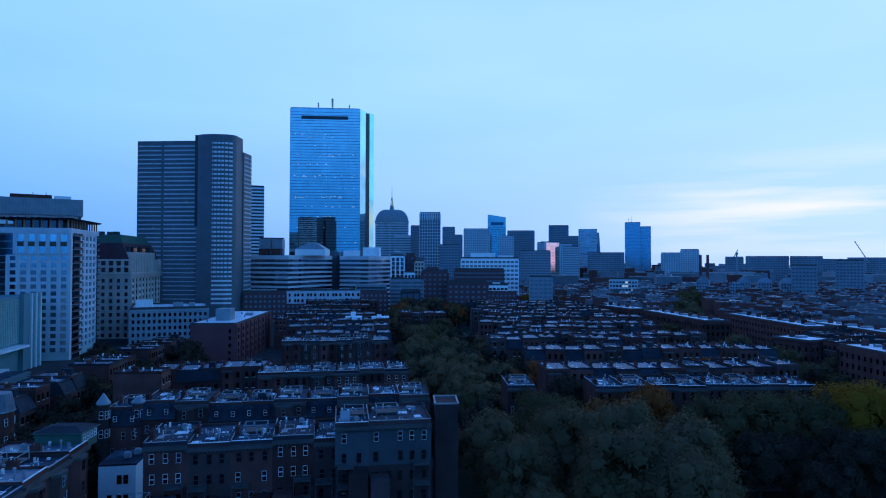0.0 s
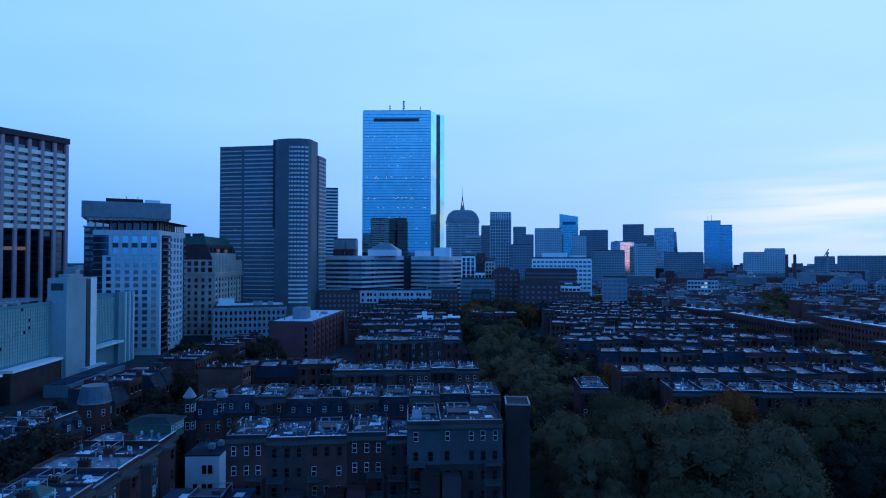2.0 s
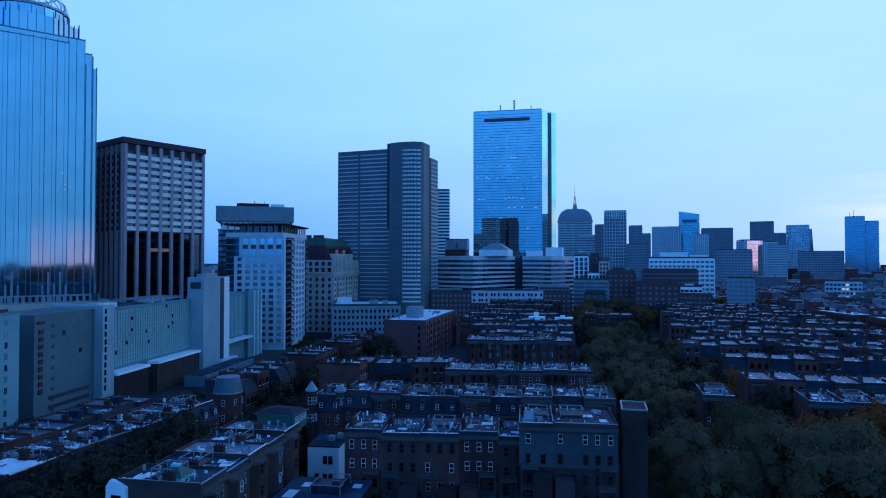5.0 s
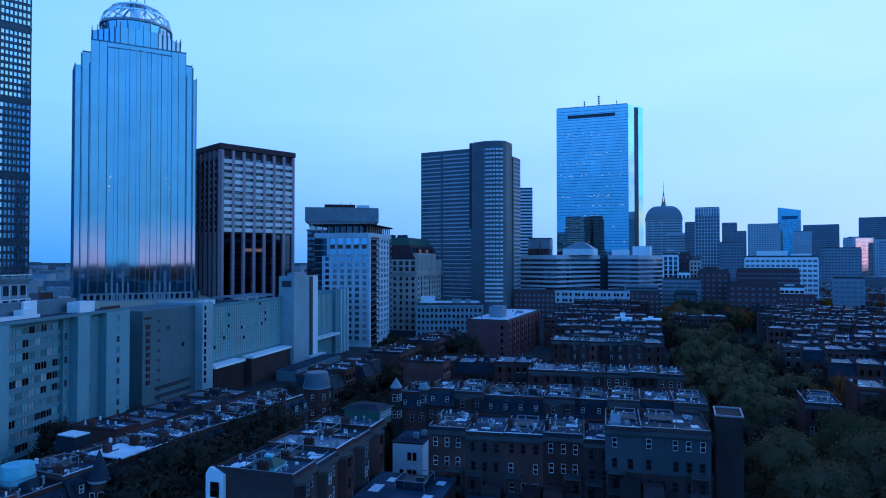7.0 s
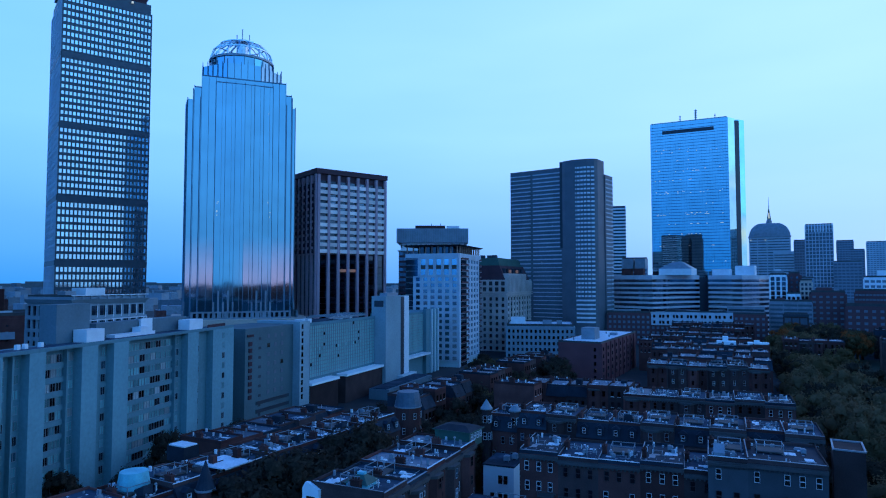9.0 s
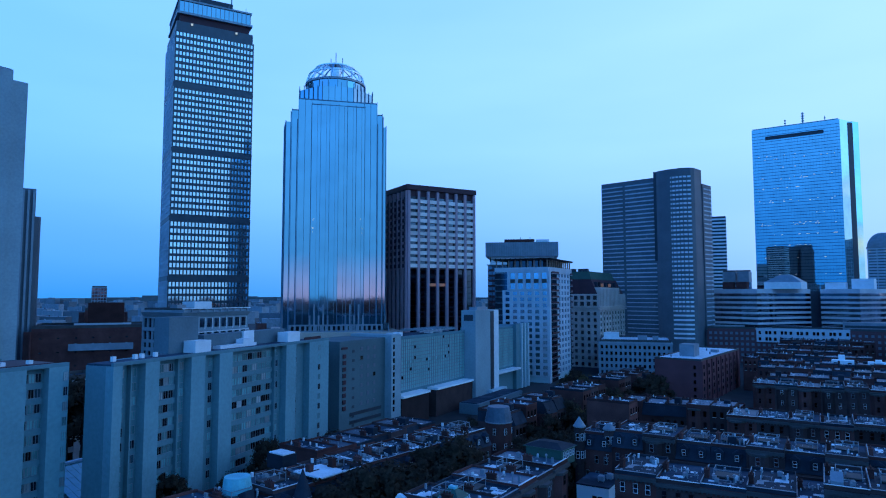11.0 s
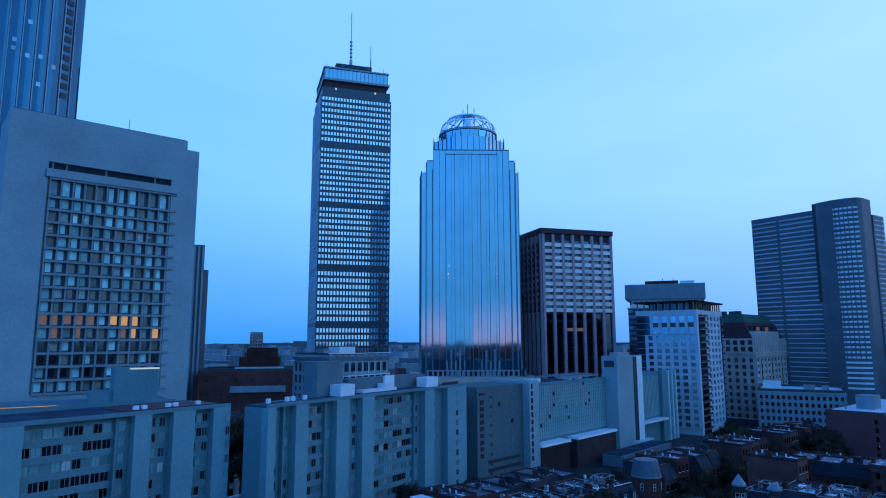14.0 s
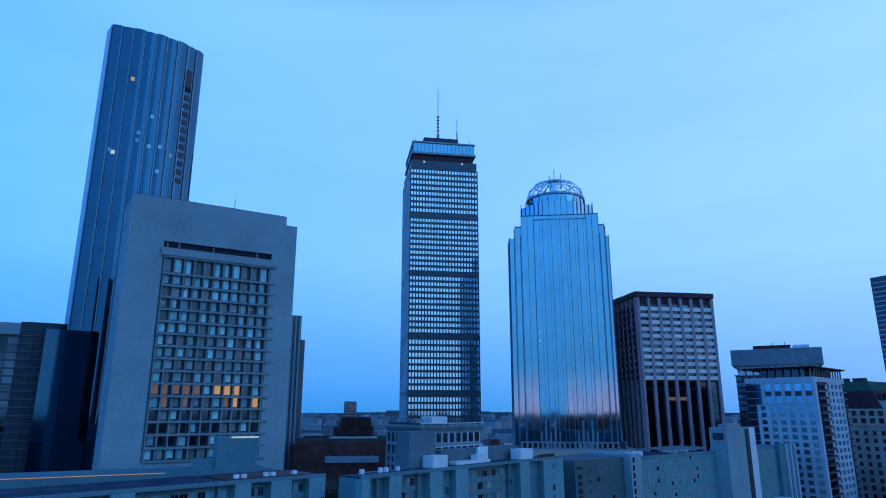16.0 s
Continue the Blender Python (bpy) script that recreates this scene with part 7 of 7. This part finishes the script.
# ---- trees ----
def tree_meshes(seed, height, spread, leaf, lobes, count):
    """A tapered trunk with limbs, and a domed crown of leaf sprays gathered in many uneven lobes."""
    rng = random.Random(seed)
    bm = nb()
    prism(bm, ring(0, 0, 0.34, 0.34, 8), 0, height * 0.5, ring(0, 0, 0.2, 0.2, 8))
    clumps = []
    for i in range(9):
        a, tilt = 360 / 9 * i + rng.uniform(-20, 20), rng.uniform(25, 62)
        ln = spread * rng.uniform(0.5, 0.8)
        m = Matrix.Translation((0, 0, height * rng.uniform(0.28, 0.45))) @ pose(0, 0, 0, 0, tilt, a)
        v0 = [bm.verts.new(m @ Vector((x, y, 0))) for x, y in ring(0, 0, 0.15, 0.15, 5)]
        v1 = [bm.verts.new(m @ Vector((x, y, ln))) for x, y in ring(0, 0, 0.04, 0.04, 5)]
        for k in range(5):
            bm.faces.new((v0[k], v0[(k + 1) % 5], v1[(k + 1) % 5], v1[k]))
    trunk = mesh_of("trunk", bm, BARK)
    middle = Vector((0, 0, height * 0.52))
    while len(clumps) < lobes:   # over the dome, with a few inside
        p = Vector((rng.gauss(0, 1), rng.gauss(0, 1), rng.gauss(0.25, 0.9))).normalized()
        if p.z < -0.55:
            continue
        reach = rng.uniform(0.72, 1.0) if rng.random() < 0.85 else rng.uniform(0.3, 0.7)
        reach *= 1 + 0.28 * noise.noise(p * 1.6 + Vector((seed * 3.1, 0, 0)))
        clumps.append((middle + Vector((p.x * spread * reach, p.y * spread * reach, p.z * height * 0.42 * reach)), spread * rng.uniform(0.20, 0.36)))
    verts, faces, normals = [], [], []
    blob = bmesh.new()
    bmesh.ops.create_icosphere(blob, subdivisions=2, radius=1.0)
    ball, tris = [v.co.copy() for v in blob.verts], [[v.index for v in f.verts] for f in blob.faces]
    blob.free()
    for c, r in clumps:
        for _ in range(count):
            d = Vector((rng.gauss(0, 1), rng.gauss(0, 1), rng.gauss(0, 1))).normalized()
            p = c + d * r * rng.uniform(0.45, 1.25)
            n = (d + Vector((rng.gauss(0, 0.5), rng.gauss(0, 0.5), rng.gauss(0.2, 0.5)))).normalized()
            u = (Matrix.Rotation(rng.uniform(0, 6.28), 3, n) @ n.orthogonal().normalized()) * leaf * rng.uniform(0.6, 1.3)
            w = n.cross(u).normalized() * leaf * rng.uniform(0.4, 0.8)
            k = len(verts)
            verts += [p - w, p + u, p + w, p - u]
            normals += [tuple((d * 0.35 + (p - middle).normalized() * 0.8 + n * 0.12).normalized())] * 4
            faces.append((k, k + 1, k + 2, k + 3))
        k = len(verts)
        for v in ball:   # the leafy heart of the lobe
            q = v * r * (0.58 + 0.3 * noise.noise(v * 2.2 + c))
            verts.append(c + q)
            normals.append(tuple((q.normalized() * 0.35 + (c + q - middle).normalized() * 0.8).normalized()))
        faces += [tuple(k + i for i in f) for f in tris]
    crown = bpy.data.meshes.new("crown")
    crown.from_pydata([tuple(v) for v in verts], [], faces)
    crown.normals_split_custom_set_from_vertices(normals)
    return trunk, crown


def crown_copy(me, material):
    c = me.copy()
    c.materials.append(material)
    return c


SHAPES = [tree_meshes(1, 15.5, 7.4, 0.24, 60, 310), tree_meshes(2, 14.5, 6.8, 0.24, 56, 310), tree_meshes(3, 16.5, 7.0, 0.24, 60, 310)]
FAR_SHAPES = [tree_meshes(5, 14.5, 6.4, 0.34, 36, 84), tree_meshes(6, 13.5, 5.6, 0.34, 32, 84), tree_meshes(7, 15.5, 6.0, 0.34, 34, 84)]
OLIVE = mat("olive_leaves", (0.150, 0.100, 0.046), 0.8, vary=0.14, scale=0.25, grain=2, bump=0, island=0.05)
TREES = {}
for i, (tr, cr) in enumerate(SHAPES + FAR_SHAPES):
    for nm, mt, lab in (("green", LEAF, "broad green street tree in dense leaf"), ("rust", RUST, "autumn tree with rust-brown leaves"), ("gold", GOLD, "autumn tree with dull gold leaves"), ("olive", OLIVE, "autumn tree turning olive brown"), ("bare", BARE, "half-bare dark brown autumn tree")):
        TREES[nm, i] = (tr, crown_copy(cr, mt), lab)


FAR_TREES = {"green": [], "rust": [], "gold": [], "olive": [], "bare": []}


def tree(x, y, kind, size=1.0, seed=0):
    if 140 < y < 262 and -0.45 * y < x < -0.26 * y:
        return None   # open yards before the plain brick block
    if 255 < y < 310 and -0.36 * y < x < -0.24 * y:
        return None   # and beside it
    return plant_tree(x, y, kind, size, seed)


def plant_tree(x, y, kind, size, seed):
    rng = random.Random(int(x * 13 + y * 7) + seed)
    if y > 290:   # too far to tell apart: gathered below
        FAR_TREES[kind].append((pose(x, y, 0, 0, 0, rng.uniform(0, 360)) @ Matrix.Scale(size * rng.uniform(0.9, 1.1), 4), rng.randrange(3)))
        return None
    tr, cr, lab = TREES[kind, rng.randrange(3) + (0 if y < 136 and x > -20 else 3)]
    t = thing("tree", x, y, rng.uniform(0, 360), lab, "tree", "park and street trees", size=size * rng.uniform(0.9, 1.1))
    for nm, me in (("trunk", tr), ("crown", cr)):
        new(nm, me).parent = t
    return t


for x, y, k, s in ((9, 119, "green", 0.9), (13, 108, "green", 0.8), (24, 123, "green", 1.05), (32, 115, "green", 1.08), (41, 107, "green", 1.02), (30, 104, "green", 0.95), (22, 115, "green", 0.7),
                   (45, 118, "olive", 0.9), (37, 98, "green", 0.85), (24, 97, "olive", 0.75), (35, 136, "rust", 1.16), (43, 134, "rust", 1.12), (55, 128, "olive", 1.2), (64, 129, "olive", 1.22),
                   (74, 130, "olive", 1.15), (83, 128, "gold", 1.22), (92, 129, "rust", 1.2), (101, 130, "gold", 1.15), (109, 133, "olive", 1.15), (88, 121, "olive", 0.75), (14, 97, "green", 0.65)):
    tree(x, y, k, s)
for x, y, k, s in ((57, 115, "bare", 0.8), (65, 117, "bare", 0.75), (72, 111, "bare", 0.85), (80, 117, "olive", 0.8), (88, 112, "rust", 0.75), (96, 118, "olive", 0.85), (104, 114, "bare", 0.8), (64, 106, "bare", 0.8), (94, 124, "gold", 0.8), (102, 123, "rust", 0.8), (112, 120, "olive", 0.9), (110, 128, "gold", 0.9)):
    tree(x, y, k, s)
rng = random.Random(19)
for i in range(34):   # dark crowns that close over the left street
    tree(rng.uniform(-71.5, -63), rng.uniform(56, 140), "bare", rng.uniform(0.78, 1.0), i)
for i in range(9):   # taller ones against the fronts of the left row
    tree(rng.uniform(-74, -69), rng.uniform(60, 92), "bare", rng.uniform(1.05, 1.2), i)
for i in range(22):   # the grove before the plain brick block
    y = rng.uniform(196, 268)
    plant_tree(-0.5 * y + rng.uniform(-16, 15), y, rng.choice(("bare", "bare", "olive")), rng.uniform(0.45, 0.7), i)
for x, y, size in ((-123, 87, 0.72), (-127, 98, 0.62), (-121, 63, 0.55), (-124, 59, 0.5), (-118, 74, 0.5)):   # at the foot of the apartments
    plant_tree(x, y, "bare", size, 3)
for x, y, sz in ((-170, 62, 1.45), (-176, 68, 1.45), (-168, 72, 1.3)):
    tree(x, y, "bare", sz)
for i in range(28):   # dark crowns before the hotel
    plant_tree(rng.uniform(-106, -86), rng.uniform(140, 238), "bare", rng.uniform(0.75, 1.0), i)
for i in range(22):   # the dark grove behind the turreted row
    y = rng.uniform(135, 245)
    tree(-y * rng.uniform(0.44, 0.56), y, rng.choice(("olive", "bare", "bare")), rng.uniform(0.6, 0.8), i)
rng = random.Random(31)
for i in range(80):   # the park strip
    y = 132 + i * 3.4 + rng.uniform(-2, 2)
    x = 11 - (y - 130) * 0.12 + rng.uniform(-12, 12)
    tree(x, y, rng.choice(("green", "olive", "green", "bare")), rng.uniform(0.8, 1.1), i)
for i in range(44):   # street trees along the left street
    y = 66 + i * 5.2
    tree(-68 + (y - 60) * -0.05 + rng.uniform(-4, 4), y, rng.choice(("bare", "bare", "olive", "bare")) if y < 150 else rng.choice(("olive", "green", "bare")), rng.uniform(0.6, 0.9), i)
for x, y, s in ((-108, 78, 0.72), (-112, 92, 0.8), (-120, 104, 0.75), (-103, 66, 0.6), (-100, 54, 0.6), (-118, 110, 0.6), (-124, 122, 0.6), (-126, 134, 0.5)):
    tree(x, y, "bare", s)
for i in range(76):   # small trees along the fronts of the right-hand rows
    y = rng.choice((154, 191, 217, 233, 257, 277, 303, 325, 347, 373, 399, 425))
    tree(rng.uniform(20, 105), y + rng.uniform(-2, 1), rng.choice(("olive", "green", "olive", "rust")), rng.uniform(0.5, 0.8), i)
for i in range(60):   # broad dark crowns standing over the rows
    y = rng.uniform(178, 288)
    tree(rng.uniform(14, 0.62 * y), y, rng.choice(("olive", "green", "bare", "olive", "rust")), rng.uniform(0.75, 1.05), i)
for i in range(46):   # gardens between the rows on both sides
    tree(rng.uniform(24, 125), rng.choice((156, 183, 218, 252, 297, 342, 392)) + rng.uniform(-4, 4), rng.choice(("olive", "green", "bare", "bare", "rust")), rng.uniform(0.75, 1.1), i)
for i in range(44):   # the tree-lined avenue running off to the right
    d = 15 * i
    tree(112 + d * 0.405 + rng.uniform(-8, 8), 306 + d + rng.uniform(-4, 4), rng.choice(("green", "olive", "olive")), rng.uniform(0.9, 1.2), i)
for i in range(22):
    tree(rng.uniform(-116, -106), rng.uniform(225, 300) if i % 2 else rng.uniform(240, 258), rng.choice(("olive", "rust", "green")), rng.uniform(0.5, 0.8), i)
for i in range(40):
    y = rng.uniform(420, 720)
    tree(rng.uniform(-20, 0.7 * y), y, rng.choice(("olive", "green", "gold", "rust")), rng.uniform(0.8, 1.1), i)
for i in range(34):   # the strip's far end, before the brick blocks
    y = rng.uniform(395, 455)
    tree(rng.uniform(-28, 13), y, rng.choice(("green", "olive", "bare")) if i % 4 else "rust", rng.uniform(1.0, 1.25), i)
for x, y in ((-14, 380), (-20, 392), (-10, 400), (-24, 410)):
    tree(x, y, "green", 1.15)

for kind, material in (("green", LEAF), ("rust", RUST), ("gold", GOLD), ("olive", OLIVE), ("bare", BARE)):
    if not FAR_TREES[kind]:
        continue
    vs, fs, ns, k = [], [], [], 0
    for m, i in FAR_TREES[kind]:
        for me in FAR_SHAPES[i]:
            for v in me.vertices:
                vs.append(tuple(m @ v.co))
            fs += [tuple(q + k for q in p.vertices) for p in me.polygons]
            k += len(me.vertices)
    me = bpy.data.meshes.new("far_trees")
    me.from_pydata(vs, [], fs)
    me.materials.append(material)
    ob = tagged(new("far_trees", me), "far street and garden trees in " + kind + " leaf", "trees", kind="stuff")

# ---- parked cars on the far avenue, too small to tell apart ----
rng = random.Random(66)
bm = nb()
for i in range(230):
    d = rng.uniform(0, 430)
    x, y = 118 + d * 0.405 + rng.choice((-9.5, -7, 7, 9.5)) + rng.uniform(-0.5, 0.5), 306 + d
    if rng.random() < 0.3:
        x, y = rng.uniform(77, 91), rng.uniform(150, 300)
    k = rng.randrange(3)
    bx(bm, x - 0.9, x + 0.9, y - 2.2, y + 2.2, 0.35, 0.95, k)
    bx(bm, x - 0.75, x + 0.75, y - 1.2, y + 1.1, 0.95, 1.45, 1)
cars = part("parked_cars", bm, (WHITE, PANEL, SILVER), None, "small pale and dark cars parked along the avenue", "stuff")
cars["category"] = "cars"

# ---- street lamps ----
POST = mesh_of("lamp_post", prism(nb(), ring(0, 0, 0.09, 0.09, 6), 0, 4.2, ring(0, 0, 0.06, 0.06, 6)), BRONZE)
HOOD = mesh_of("lamp_hood", prism(nb(), ring(0, 0, 0.3, 0.3, 8), 4.6, 4.75, ring(0, 0, 0.08, 0.08, 8)), BRONZE)


def globe_mesh():
    bm = nb()
    bmesh.ops.create_icosphere(bm, subdivisions=2, radius=0.24)
    return mesh_of("lamp_globe", bm, LAMP)


GLOBE = globe_mesh()


def street_lamp(x, y, h=1.0):
    t = thing("street_lamp", x, y, 0, "dark street lamp with a small bright globe", "street lamp", "street lamps", size=h)
    new("post", POST).parent = t
    g = new("globe", GLOBE)
    g.parent = t
    g.matrix_basis = Matrix.Translation((0, 0, 4.4))
    new("lamp_hood", HOOD).parent = t


STREET_LAMPS = ((57.5, 128.6), (77.8, 146.5), (83.5, 143), (73.7, 119.9), (17.9, 121.5), (19.2, 178.8), (-40, 147.5), (-31, 148.5), (-24, 149.5), (-15, 151), (-8, 151.5), (-52, 108), (-35, 110),
                (5, 160), (3, 205), (-90, 245), (-64, 240), (-85, 220), (-92, 190), (-92, 160), (-10, 300), (-2, 240))
AVENUE_LAMPS = ((100, 300), (98, 280), (200, 520), (190, 500), (250, 650), (300, 700), (330, 760), (60, 480), (30, 505), (90, 470), (95, 250), (120, 330), (150, 420), (210, 560))
ROWS_OF_LAMPS = [(-70 - 0.05 * (y - 70), y) for y in (70, 92, 99, 105, 118, 138, 150, 170, 200)] + [(x, 208 + 0.1 * (x + 58)) for x in (-58, -50, -40, -30, -22)] + [(x, 154) for x in (30, 48, 70)] + [(x, 192) for x in (36, 60, 85)] + [(x, 233) for x in (40, 66)]
for x, y in STREET_LAMPS + AVENUE_LAMPS + tuple(ROWS_OF_LAMPS):
    street_lamp(x, y)
LANTERNS = ((-89, 127.5), (-87.2, 129.8), (-87, 132.5), (-86.6, 135.5), (-88, 153.5), (-128, 145), (-118, 148), (-86, 183), (-52.6, 206), (-24.8, 219.8), (-12.9, 220), (-105, 215), (-134, 203), (-36, 148), (-27, 149))
for x, y in LANTERNS:
    street_lamp(x, y, 1.05)
sheet("path", 50, 75, 121, 124.5, 0.09, PAVING, "pale park path across the lawn", "path")
lamp_glow = new("garden_lamp_light", bpy.data.lights.new("garden_lamp_light", "POINT"))
lamp_glow.data.energy, lamp_glow.data.color, lamp_glow.data.shadow_soft_size = 260, (1.0, 0.82, 0.30), 0.2
lamp_glow.location = (19.0, 122.4, 4.9)
street_lamp(19.0, 123.0, 0.95)
